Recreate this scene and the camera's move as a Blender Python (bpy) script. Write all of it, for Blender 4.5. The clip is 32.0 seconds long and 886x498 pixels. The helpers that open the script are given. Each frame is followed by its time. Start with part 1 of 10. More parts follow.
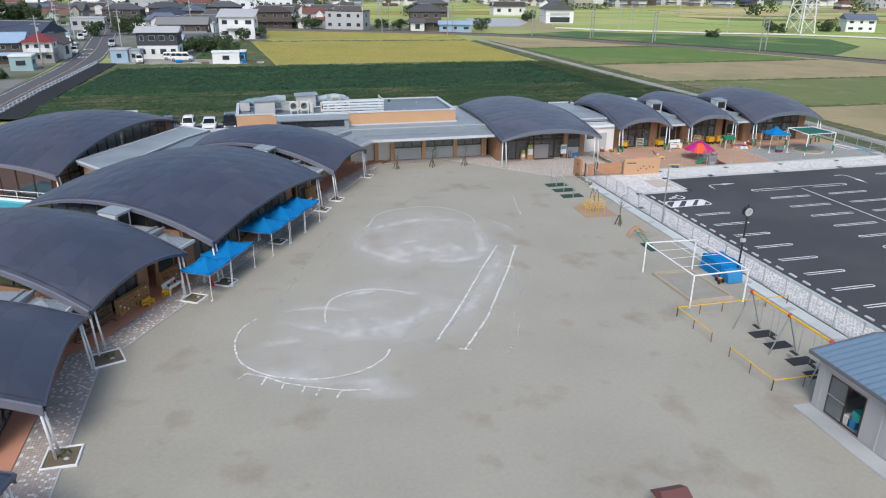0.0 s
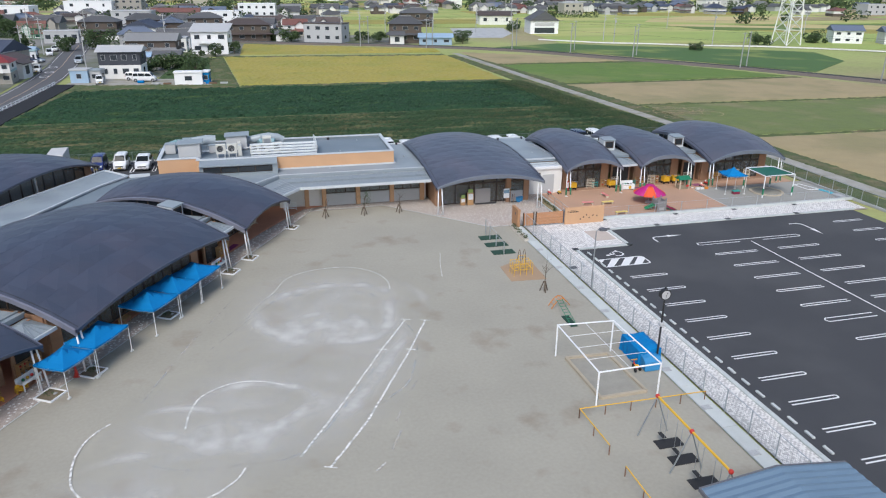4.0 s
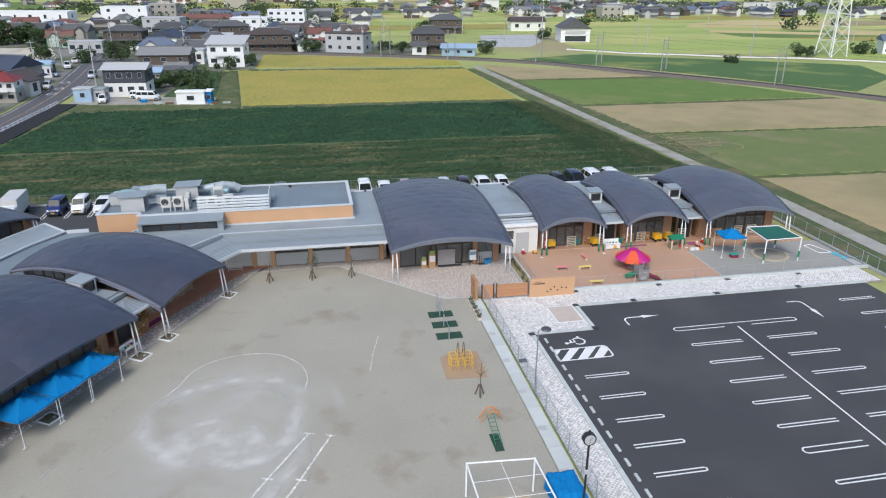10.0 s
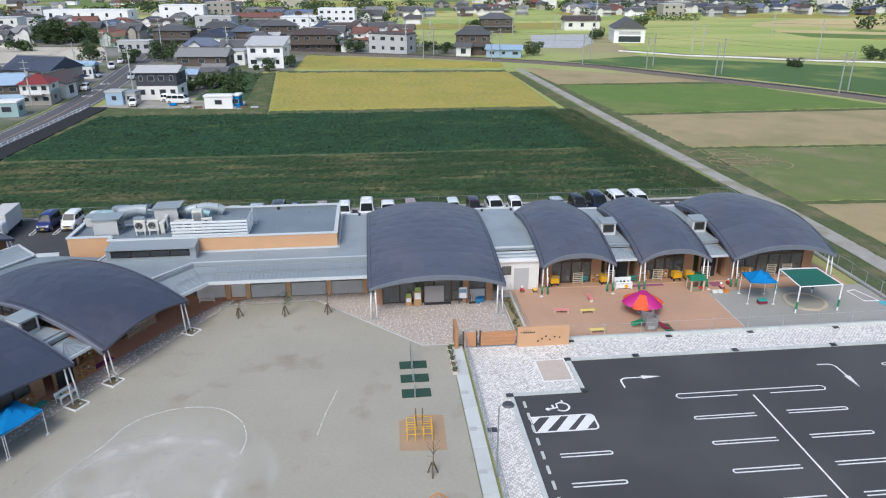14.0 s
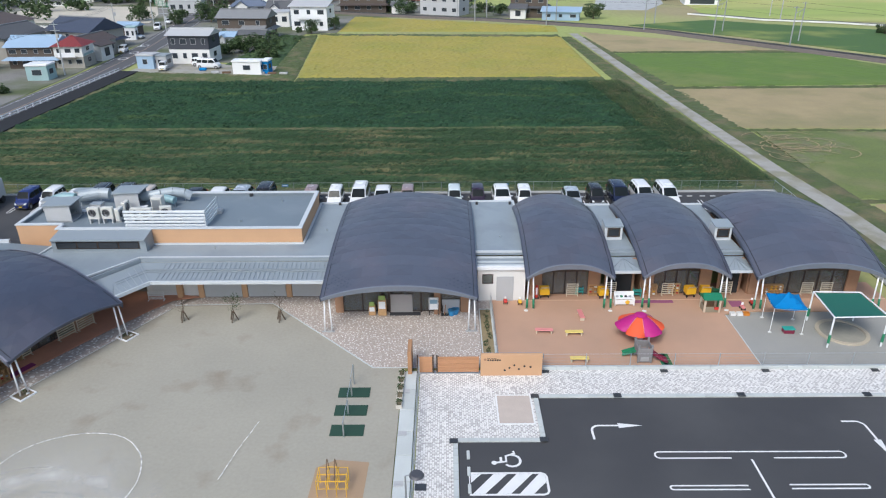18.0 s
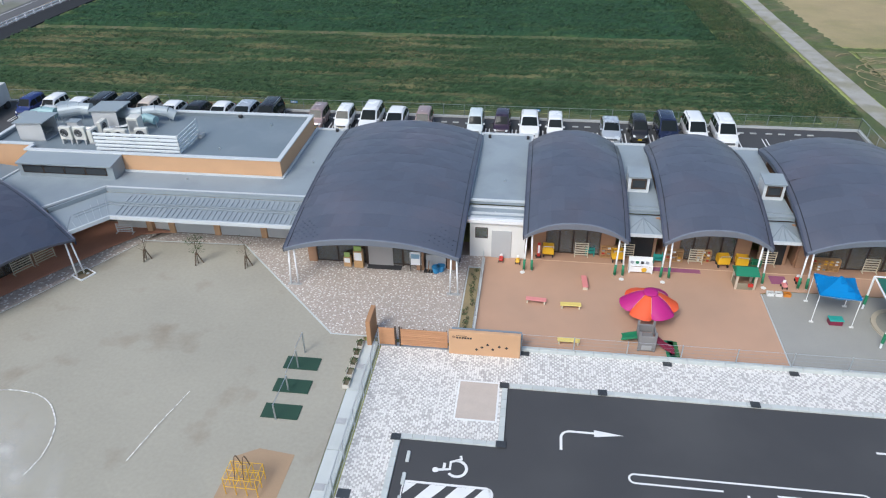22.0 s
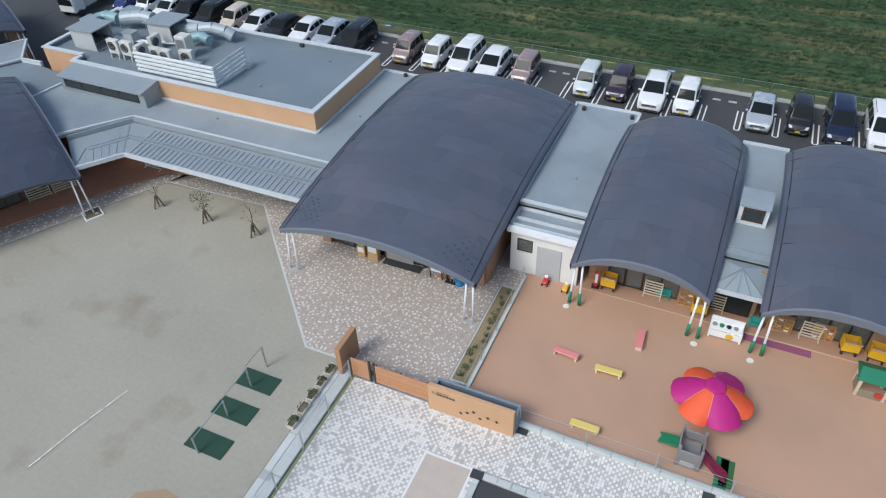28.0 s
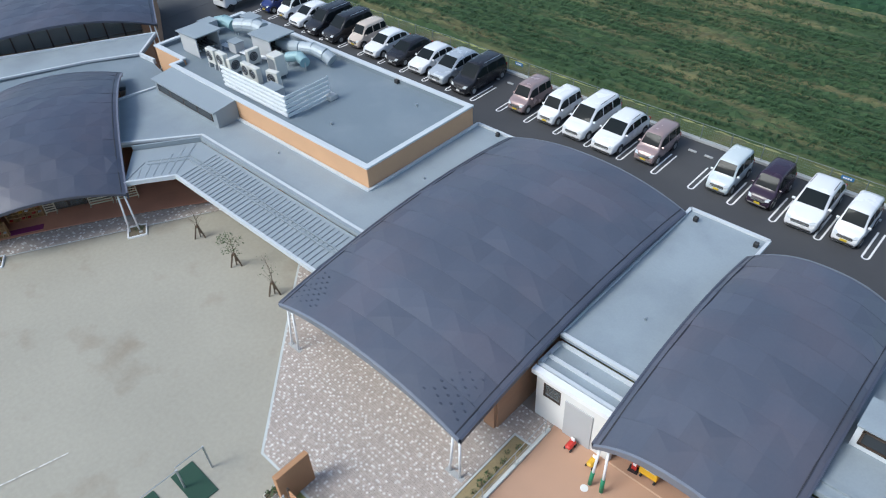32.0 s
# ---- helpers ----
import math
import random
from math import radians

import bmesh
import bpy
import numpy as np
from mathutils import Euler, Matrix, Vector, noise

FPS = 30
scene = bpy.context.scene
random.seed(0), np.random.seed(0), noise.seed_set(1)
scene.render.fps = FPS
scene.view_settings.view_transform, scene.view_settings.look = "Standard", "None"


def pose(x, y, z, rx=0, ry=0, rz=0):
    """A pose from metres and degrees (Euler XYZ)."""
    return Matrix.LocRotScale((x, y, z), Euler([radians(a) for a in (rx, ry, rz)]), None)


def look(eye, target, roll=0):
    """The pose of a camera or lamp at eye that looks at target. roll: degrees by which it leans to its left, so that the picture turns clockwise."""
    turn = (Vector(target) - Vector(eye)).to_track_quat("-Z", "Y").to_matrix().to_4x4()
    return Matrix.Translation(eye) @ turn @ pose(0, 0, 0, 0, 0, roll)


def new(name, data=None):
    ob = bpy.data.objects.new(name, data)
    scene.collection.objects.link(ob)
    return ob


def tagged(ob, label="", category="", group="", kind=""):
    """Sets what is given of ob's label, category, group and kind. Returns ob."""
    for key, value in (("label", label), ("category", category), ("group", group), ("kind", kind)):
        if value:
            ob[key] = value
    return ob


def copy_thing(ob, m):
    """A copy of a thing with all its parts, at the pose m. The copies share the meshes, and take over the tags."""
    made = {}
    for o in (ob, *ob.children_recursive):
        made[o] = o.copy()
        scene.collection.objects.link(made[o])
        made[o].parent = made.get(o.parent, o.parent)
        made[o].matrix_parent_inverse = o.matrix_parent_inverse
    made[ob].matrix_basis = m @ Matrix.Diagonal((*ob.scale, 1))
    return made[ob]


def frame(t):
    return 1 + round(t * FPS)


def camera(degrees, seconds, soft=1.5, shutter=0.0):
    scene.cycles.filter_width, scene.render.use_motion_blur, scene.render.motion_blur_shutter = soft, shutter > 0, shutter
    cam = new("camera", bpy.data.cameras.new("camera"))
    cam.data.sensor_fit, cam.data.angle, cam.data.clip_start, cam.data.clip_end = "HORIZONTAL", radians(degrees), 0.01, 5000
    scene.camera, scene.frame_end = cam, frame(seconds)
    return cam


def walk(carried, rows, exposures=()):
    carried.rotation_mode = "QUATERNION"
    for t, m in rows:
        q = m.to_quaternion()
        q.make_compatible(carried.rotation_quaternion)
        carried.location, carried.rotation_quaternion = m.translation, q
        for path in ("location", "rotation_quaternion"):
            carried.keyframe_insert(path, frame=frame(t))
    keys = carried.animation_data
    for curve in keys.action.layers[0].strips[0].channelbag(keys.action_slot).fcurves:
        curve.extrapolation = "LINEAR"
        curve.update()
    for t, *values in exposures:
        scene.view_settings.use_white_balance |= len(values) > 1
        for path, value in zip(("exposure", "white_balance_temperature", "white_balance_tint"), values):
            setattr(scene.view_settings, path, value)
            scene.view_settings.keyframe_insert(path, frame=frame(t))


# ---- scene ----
cam = camera(64.55, 32.0, soft=1.15)
# seconds, eye in metres, turn in degrees
ROWS = [
    (0, 0.178, -2.588, 18.444, 68.595, -0.526, -14.309),
    (0.5, 1.251, -2.157, 18.616, 68.638, -0.512, -14.340),
    (1, 2.283, -1.719, 18.830, 68.673, -0.499, -14.345),
    (1.5, 3.271, -1.265, 19.146, 68.691, -0.483, -14.370),
    (2, 4.227, -0.799, 19.498, 68.723, -0.490, -14.372),
    (2.5, 5.150, -0.325, 19.977, 68.738, -0.478, -14.379),
    (3, 6.037, 0.174, 20.520, 68.738, -0.459, -14.397),
    (3.5, 6.912, 0.646, 21.079, 68.743, -0.442, -14.390),
    (5.5, 10.141, 2.630, 23.105, 68.729, -0.457, -14.373),
    (6, 10.910, 3.123, 23.591, 68.714, -0.437, -14.325),
    (6.5, 11.693, 3.630, 23.985, 68.697, -0.409, -14.311),
    (7, 12.457, 4.121, 24.334, 68.687, -0.385, -14.197),
    (7.5, 13.207, 4.614, 24.597, 68.664, -0.364, -13.899),
    (8, 13.966, 5.106, 24.806, 68.620, -0.336, -13.333),
    (8.5, 14.741, 5.627, 24.978, 68.578, -0.290, -12.612),
    (9, 15.567, 6.189, 25.106, 68.559, -0.257, -11.842),
    (9.5, 16.374, 6.762, 25.224, 68.520, -0.228, -11.220),
    (10, 17.230, 7.345, 25.381, 68.481, -0.213, -10.742),
    (10.5, 18.094, 7.957, 25.510, 68.442, -0.173, -10.338),
    (11, 18.971, 8.613, 25.635, 68.403, -0.148, -9.970),
    (11.5, 19.834, 9.305, 25.772, 68.356, -0.125, -9.579),
    (12, 20.709, 10.010, 25.926, 68.309, -0.083, -9.195),
    (12.5, 21.579, 10.753, 26.025, 68.274, -0.067, -8.822),
    (13, 22.450, 11.506, 26.166, 68.227, -0.034, -8.241),
    (13.5, 23.339, 12.320, 26.265, 68.197, 0.018, -7.065),
    (14, 24.237, 13.146, 26.372, 68.159, 0.071, -5.804),
    (14.5, 25.166, 14.000, 26.463, 68.123, 0.132, -4.547),
    (16.5, 29.117, 17.755, 26.491, 67.007, 0.257, -1.772),
    (17, 30.164, 18.755, 26.494, 66.442, 0.305, -0.974),
    (17.5, 31.238, 19.773, 26.494, 65.803, 0.338, -0.405),
    (18, 32.259, 20.801, 26.476, 65.096, 0.395, 0.143),
    (18.5, 33.205, 21.872, 26.448, 64.371, 0.437, 0.685),
    (19, 34.136, 22.950, 26.441, 63.643, 0.507, 1.355),
    (19.5, 34.971, 23.995, 26.422, 62.752, 0.546, 2.282),
    (20, 35.732, 25.031, 26.406, 61.627, 0.615, 3.292),
    (20.5, 36.427, 26.033, 26.359, 60.477, 0.674, 4.283),
    (21, 37.096, 27.032, 26.362, 59.267, 0.751, 5.298),
    (21.5, 37.734, 28.040, 26.323, 58.081, 0.815, 6.370),
    (22, 38.326, 28.977, 26.338, 56.864, 0.880, 7.450),
    (22.5, 38.850, 29.954, 26.279, 55.708, 0.924, 8.568),
    (23, 39.354, 30.925, 26.287, 54.498, 0.982, 9.732),
    (23.5, 39.858, 31.901, 26.267, 53.327, 1.068, 10.895),
    (24, 40.318, 32.896, 26.219, 52.207, 1.146, 12.016),
    (24.5, 40.770, 33.901, 26.189, 51.243, 1.217, 13.127),
    (26.5, 42.383, 38.210, 25.970, 48.820, 1.481, 17.501),
    (27, 42.725, 39.385, 25.914, 48.805, 1.561, 19.401),
    (27.5, 43.077, 40.524, 25.822, 48.859, 1.652, 21.623),
    (28, 43.404, 41.774, 25.745, 48.912, 1.771, 24.115),
    (28.5, 43.715, 43.058, 25.641, 48.998, 1.865, 26.736),
    (29, 43.993, 44.395, 25.544, 49.038, 1.995, 29.141),
    (29.5, 44.239, 45.767, 25.438, 49.100, 2.117, 31.558),
    (30, 44.475, 47.162, 25.325, 49.179, 2.193, 34.047),
    (30.5, 44.655, 48.589, 25.239, 49.214, 2.304, 36.446),
    (31, 44.838, 50.060, 25.128, 49.296, 2.424, 38.773),
    (31.5, 44.933, 51.557, 25.028, 49.352, 2.534, 40.845),
    (32, 44.993, 53.070, 24.911, 49.465, 2.629, 42.974),
]
walk(cam, [(t, pose(x, y, z, rx, ry, rz)) for t, x, y, z, rx, ry, rz in ROWS],
     [(0, 0.50, 6500, 10), (7, 0.53, 6480, 9.5), (14, 0.57, 6470, 9.3), (22, 0.62, 6410, 7.2), (27, 0.41, 6390, 6.3), (29.5, 0.54, 6320, 5.6), (32, 0.70, 6230, 5)])

# ---- light: a bright, thinly overcast sky and a soft sun ----
world = bpy.data.worlds.new("sky")
scene.world = world
world.use_nodes = True
wn = world.node_tree.nodes
sky = wn.new("ShaderNodeTexSky")
sky.sky_type = "NISHITA"
sky.sun_disc = False
sky.sun_elevation, sky.sun_rotation = radians(48), radians(205)
sky.air_density, sky.dust_density, sky.ozone_density = 1.0, 2.0, 1.0
wn["Background"].inputs["Strength"].default_value = 0.128
world.node_tree.links.new(sky.outputs["Color"], wn["Background"].inputs["Color"])
sun = new("sun", bpy.data.lights.new("sun", "SUN"))
sun.data.energy, sun.data.angle, sun.data.color = 1.5, radians(24), (1.0, 0.985, 0.968)
SUN_EL, SUN_AZ = radians(48), radians(205)
sun.matrix_world = look((0, 0, 60), (-math.sin(SUN_AZ) * 60, -math.cos(SUN_AZ) * 60, 60 - 60 * math.tan(SUN_EL)))

# ---- materials ----
MATS = {}


def mat(name, base, rough=0.7, metal=0.0, var=0.12, scale=1.0, fine=25.0, bump=0.15, depth=0.02, tint=None, tint_scale=0.3, tint_at=0.55,
        island=0.0, each=0.0, spec=0.5, stretch=(1, 1, 1), detail=4.0):
    """A surface with broad stains, fine grain, relief, and optional change from piece to piece."""
    if name in MATS:
        return MATS[name]
    m = bpy.data.materials.new(name)
    m.use_nodes = True
    nt = m.node_tree
    n, l = nt.nodes, nt.links
    b = n["Principled BSDF"]
    geo = n.new("ShaderNodeNewGeometry")
    mp = n.new("ShaderNodeMapping")
    mp.inputs["Scale"].default_value = stretch
    l.new(geo.outputs["Position"], mp.inputs["Vector"])

    def noise_node(s, d=detail):
        t = n.new("ShaderNodeTexNoise")
        t.inputs["Scale"].default_value, t.inputs["Detail"].default_value = s, d
        l.new(mp.outputs["Vector"], t.inputs["Vector"])
        return t.outputs["Fac"]

    def math_node(op, a, c):
        t = n.new("ShaderNodeMath")
        t.operation = op
        for k, x in enumerate((a, c)):
            if isinstance(x, (int, float)):
                t.inputs[k].default_value = x
            else:
                l.new(x, t.inputs[k])
        return t.outputs[0]

    broad, grain = noise_node(scale), noise_node(fine, 2.0)
    v = math_node("ADD", math_node("MULTIPLY", math_node("SUBTRACT", broad, 0.5), 2.6 * var),
                  math_node("MULTIPLY", math_node("SUBTRACT", grain, 0.5), 1.8 * var))
    if island:
        v = math_node("ADD", v, math_node("MULTIPLY", math_node("SUBTRACT", geo.outputs["Random Per Island"], 0.5), 2 * island))
    if each:
        oi = n.new("ShaderNodeObjectInfo")
        v = math_node("ADD", v, math_node("MULTIPLY", math_node("SUBTRACT", oi.outputs["Random"], 0.5), 2 * each))
    gain = math_node("ADD", v, 1.0)
    colour = n.new("ShaderNodeMix")
    colour.data_type = "RGBA"
    colour.inputs[6].default_value = (*base, 1)
    colour.inputs[7].default_value = (*(tint or base), 1)
    if tint:
        ramp = n.new("ShaderNodeMapRange")
        ramp.inputs[1].default_value, ramp.inputs[2].default_value = tint_at - 0.09, tint_at + 0.09
        l.new(noise_node(tint_scale), ramp.inputs[0])
        l.new(ramp.outputs[0], colour.inputs[0])
    else:
        colour.inputs[0].default_value = 0.0
    mul = n.new("ShaderNodeVectorMath")
    mul.operation = "SCALE"
    l.new(colour.outputs[2], mul.inputs[0])
    l.new(gain, mul.inputs["Scale"])
    l.new(mul.outputs[0], b.inputs["Base Color"])
    l.new(math_node("ADD", math_node("MULTIPLY", math_node("SUBTRACT", broad, 0.5), 0.25), rough), b.inputs["Roughness"])
    b.inputs["Metallic"].default_value = metal
    b.inputs["Specular IOR Level"].default_value = spec
    if bump:
        bp = n.new("ShaderNodeBump")
        bp.inputs["Strength"].default_value, bp.inputs["Distance"].default_value = bump, depth
        l.new(grain, bp.inputs["Height"])
        l.new(bp.outputs[0], b.inputs["Normal"])
    MATS[name] = m
    return m


def glass(name, colour, rough=0.03):
    m = bpy.data.materials.new(name)
    m.use_nodes = True
    b = m.node_tree.nodes["Principled BSDF"]
    b.inputs["Base Color"].default_value = (*colour, 1)
    b.inputs["Roughness"].default_value = rough
    b.inputs["Transmission Weight"].default_value = 0.85
    b.inputs["IOR"].default_value = 1.45
    MATS[name] = m
    return m


def chalk(name, colour, cover, scale, soft=0.0):
    """Chalk on sand, worn away in patches."""
    m = mat(name, colour, 0.9, var=0.06, scale=2, bump=0)
    n, l = m.node_tree.nodes, m.node_tree.links
    tex = n.new("ShaderNodeTexNoise")
    tex.inputs["Scale"].default_value, tex.inputs["Detail"].default_value = scale, 6
    geo = [x for x in n if x.bl_idname == "ShaderNodeNewGeometry"][0]
    l.new(geo.outputs["Position"], tex.inputs["Vector"])
    rg = n.new("ShaderNodeMapRange")
    rg.inputs[1].default_value, rg.inputs[2].default_value = 0.62 - cover * 0.4 - soft, 0.72 - cover * 0.2 + soft
    rg.inputs[3].default_value, rg.inputs[4].default_value = 0.0, min(1.0, cover + 0.25)
    l.new(tex.outputs["Fac"], rg.inputs[0])
    l.new(rg.outputs[0], n["Principled BSDF"].inputs["Alpha"])
    return m


SAND = mat("sand", (0.348, 0.33, 0.276), 0.95, var=0.11, scale=0.20, fine=5, bump=0.15, depth=0.02, tint=(0.27, 0.235, 0.185), tint_scale=0.32, tint_at=0.66, detail=8, spec=0.2)
SOIL = mat("soil", (0.16, 0.13, 0.085), 0.95, var=0.25, scale=1.5, fine=14, bump=0.6, depth=0.03)
GRASS = mat("grass", (0.072, 0.098, 0.035), 0.95, var=0.3, scale=0.5, fine=6, bump=0.6, depth=0.06, tint=(0.14, 0.125, 0.065), tint_scale=0.3, tint_at=0.57)
# lightened beyond the land's own pale tone to carry distance haze
LAND = mat("land", (0.30, 0.34, 0.11), 0.95, var=0.25, scale=0.03, fine=0.8, bump=0.3, depth=0.1, tint=(0.30, 0.26, 0.14), tint_scale=0.012, tint_at=0.55)
BEANS = mat("bean_leaves", (0.021, 0.055, 0.027), 0.85, spec=0.2, island=0.0, var=0.4, scale=1.2, fine=5, bump=0.7, depth=0.1, tint=(0.06, 0.095, 0.032), tint_scale=0.3, tint_at=0.66, stretch=(0.3, 1, 1))
WEEDY = mat("weedy_crop", (0.040, 0.072, 0.032), 0.9, spec=0.2, var=0.4, scale=0.9, fine=5, bump=0.7, depth=0.1, tint=(0.135, 0.125, 0.062), tint_scale=0.55, tint_at=0.57, stretch=(0.13, 1, 1), detail=8)
RICE = mat("ripe_rice", (0.31, 0.265, 0.06), 0.85, var=0.10, scale=0.15, fine=5, bump=0.6, depth=0.08, tint=(0.26, 0.25, 0.05), tint_scale=0.06)
MOWN = mat("mown_green", (0.105, 0.175, 0.030), 0.9, var=0.2, scale=0.2, fine=4, bump=0.5, depth=0.05, tint=(0.17, 0.19, 0.06), tint_scale=0.05, tint_at=0.6)
# pale crop, its colour raised further in place of aerial haze
PALEGREEN = mat("pale_green_field", (0.29, 0.36, 0.095), 0.9, var=0.18, scale=0.08, fine=2, bump=0.4, depth=0.06, tint=(0.46, 0.43, 0.16), tint_scale=0.03, stretch=(0.25, 1, 1))
STUBBLE = mat("straw_stubble", (0.33, 0.265, 0.145), 0.95, var=0.14, scale=0.3, fine=5, bump=0.5, depth=0.04, tint=(0.25, 0.22, 0.11), tint_scale=0.08)
GRAVEL = mat("gravel", (0.33, 0.32, 0.29), 0.95, var=0.18, scale=0.7, fine=14, bump=0.5, depth=0.02, tint=(0.25, 0.24, 0.18), tint_scale=0.3)
BALLAST = mat("ballast", (0.15, 0.125, 0.105), 0.95, var=0.25, scale=1, fine=8, bump=0.7, depth=0.05)
ASPHALT = mat("asphalt", (0.052, 0.053, 0.057), 0.85, var=0.10, scale=0.25, fine=50, bump=0.3, depth=0.006, tint=(0.066, 0.067, 0.070), tint_scale=0.12)
OLDROAD = mat("old_asphalt", (0.10, 0.10, 0.105), 0.9, var=0.12, scale=0.3, fine=30, bump=0.3, depth=0.006)
PAINT = mat("road_paint", (0.74, 0.74, 0.73), 0.6, var=0.07, scale=1.2, fine=30, bump=0.1, depth=0.003)
CONCRETE = mat("concrete", (0.42, 0.43, 0.43), 0.85, var=0.10, scale=0.8, fine=20, bump=0.2, depth=0.006, tint=(0.35, 0.36, 0.36), tint_scale=0.4)
KERB = mat("kerb_stone", (0.49, 0.52, 0.51), 0.8, var=0.08, scale=1.0, fine=25, bump=0.15, depth=0.005, each=0.06)
GRATE = mat("iron_grate", (0.11, 0.115, 0.12), 0.5, metal=0.7, var=0.15)
TERRA = mat("terracotta_rubber", (0.475, 0.295, 0.20), 0.9, var=0.08, scale=0.35, fine=40, bump=0.25, depth=0.006, tint=(0.43, 0.275, 0.19), tint_scale=0.15)
BRICKDECK = mat("brick_deck", (0.55, 0.265, 0.17), 0.85, var=0.14, scale=0.8, fine=18, bump=0.2, depth=0.006)
ROOF = mat("slate_metal_roof", (0.047, 0.055, 0.084), 0.44, metal=0.0, var=0.09, scale=0.35, fine=8, bump=0.06, depth=0.01, tint=(0.060, 0.066, 0.094), tint_scale=0.25, island=0.05, spec=0.75)
WINGBAND = mat("wing_edge_metal", (0.185, 0.19, 0.235), 0.45, metal=0.1, var=0.06, scale=0.8, bump=0.05)
# darker copy of the roof metal: the wing's weaker sheen is in the colour
WINGPANEL = mat("wing_roof_panel", (0.045, 0.054, 0.082), 0.46, metal=0.0, var=0.08, scale=0.35, fine=8, bump=0.06, depth=0.01, tint=(0.060, 0.062, 0.088), tint_scale=0.25, each=0.10, spec=0.7)
# lighter copy of the same metal, with the front roofs' sky sheen painted in
ROOFPANEL = mat("slate_roof_panel", (0.074, 0.084, 0.113), 0.44, metal=0.0, var=0.08, scale=0.35, fine=8, bump=0.06, depth=0.01, tint=(0.090, 0.090, 0.116), tint_scale=0.25, each=0.09, spec=0.75)
FASCIA = mat("roof_edge_metal", (0.17, 0.19, 0.23), 0.42, metal=0.1, var=0.06, scale=0.8, bump=0.05)
DARKTRIM = mat("dark_edge_trim", (0.03, 0.032, 0.04), 0.5, var=0.08)
SOFFIT = mat("soffit_boards", (0.22, 0.15, 0.10), 0.75, var=0.12, scale=2, stretch=(1, 8, 1))
MEMBRANE = mat("pale_roof_sheet", (0.265, 0.31, 0.34), 0.6, var=0.08, scale=0.35, fine=12, bump=0.1, depth=0.005, tint=(0.225, 0.265, 0.295), tint_scale=0.3)
DECKBLUE = mat("blue_grey_roof_deck", (0.165, 0.205, 0.235), 0.6, var=0.08, scale=0.4, fine=15, bump=0.1, depth=0.005, tint=(0.19, 0.23, 0.26), tint_scale=0.3)
RIBMETAL = mat("ribbed_metal_roof", (0.27, 0.31, 0.335), 0.45, metal=0.1, var=0.06, scale=0.8, bump=0.05)
WHITE = mat("white_paint", (0.78, 0.79, 0.80), 0.45, var=0.04, scale=1.5, bump=0.05)
PLASTER = mat("white_plaster", (0.70, 0.70, 0.68), 0.85, var=0.06, scale=0.8, fine=30, bump=0.2, depth=0.004)
GREYWALL = mat("grey_panel", (0.43, 0.44, 0.45), 0.7, var=0.06, scale=0.8, bump=0.1)
ORANGE = mat("ochre_render", (0.54, 0.325, 0.185), 0.85, var=0.07, scale=0.6, fine=30, bump=0.2, depth=0.004)
BRICK = mat("tan_brick", (0.33, 0.19, 0.115), 0.85, var=0.12, scale=1.2, fine=12, bump=0.3, depth=0.008, stretch=(1, 1, 3))
FRAME = mat("dark_bronze_frame", (0.075, 0.05, 0.036), 0.45, metal=0.3, var=0.08)
WOOD = mat("light_wood", (0.50, 0.30, 0.14), 0.6, var=0.14, scale=2.5, fine=30, bump=0.1, stretch=(1, 6, 6))
DARKWOOD = mat("dark_wood", (0.14, 0.085, 0.05), 0.65, var=0.18, scale=2.5, fine=20, stretch=(1, 6, 6))
GREY_METAL = mat("grey_metal", (0.40, 0.42, 0.44), 0.4, metal=0.7, var=0.06)
GALV = mat("galvanised_steel", (0.52, 0.55, 0.57), 0.38, metal=0.8, var=0.10, scale=2)
BLACK = mat("black_paint", (0.022, 0.022, 0.024), 0.5, var=0.08)
RUBBER = mat("black_rubber", (0.025, 0.025, 0.026), 0.8, var=0.1)
BLUECLOTH = mat("blue_canvas", (0.0015, 0.175, 0.44), 0.8, spec=0.2, var=0.10, scale=2, fine=60, bump=0.1, depth=0.003)
GREENMAT = mat("green_mat", (0.020, 0.060, 0.040), 0.9, var=0.15, scale=3, fine=50, bump=0.4, depth=0.006)
YELLOW = mat("yellow_paint", (0.72, 0.42, 0.035), 0.45, var=0.07, scale=3)
RED = mat("red_paint", (0.52, 0.035, 0.025), 0.45, var=0.07, scale=3)
GREEN = mat("green_paint", (0.02, 0.20, 0.10), 0.5, var=0.08, scale=3)
LEAF = mat("leaves", (0.048, 0.085, 0.028), 0.75, var=0.35, scale=2, fine=10, bump=0.2, island=0.35)
BARK = mat("bark", (0.12, 0.09, 0.065), 0.9, var=0.2, scale=4, fine=20, bump=0.5, stretch=(1, 1, 0.3))
GLASS = glass("window_glass", (0.55, 0.60, 0.62))
DARKGLASS = glass("dark_glazing", (0.03, 0.034, 0.038), 0.06)
DARKGLASS.node_tree.nodes["Principled BSDF"].inputs["Transmission Weight"].default_value = 0.1
PAVE_TAN = mat("tan_block", (0.45, 0.39, 0.345), 0.8, var=0.08, scale=0.5, fine=60, bump=0.1, depth=0.003, island=0.12)
PAVE_WHITE = mat("white_block", (0.73, 0.715, 0.69), 0.8, var=0.05, scale=0.5, fine=60, bump=0.1, depth=0.003, island=0.06)
PAVE_CREAM = mat("cream_block", (0.68, 0.655, 0.62), 0.8, var=0.05, scale=0.5, fine=60, bump=0.1, depth=0.003, island=0.10)
PAVE_GREY = mat("grey_block", (0.50, 0.485, 0.47), 0.8, var=0.07, scale=0.5, fine=60, bump=0.1, depth=0.003, island=0.10)
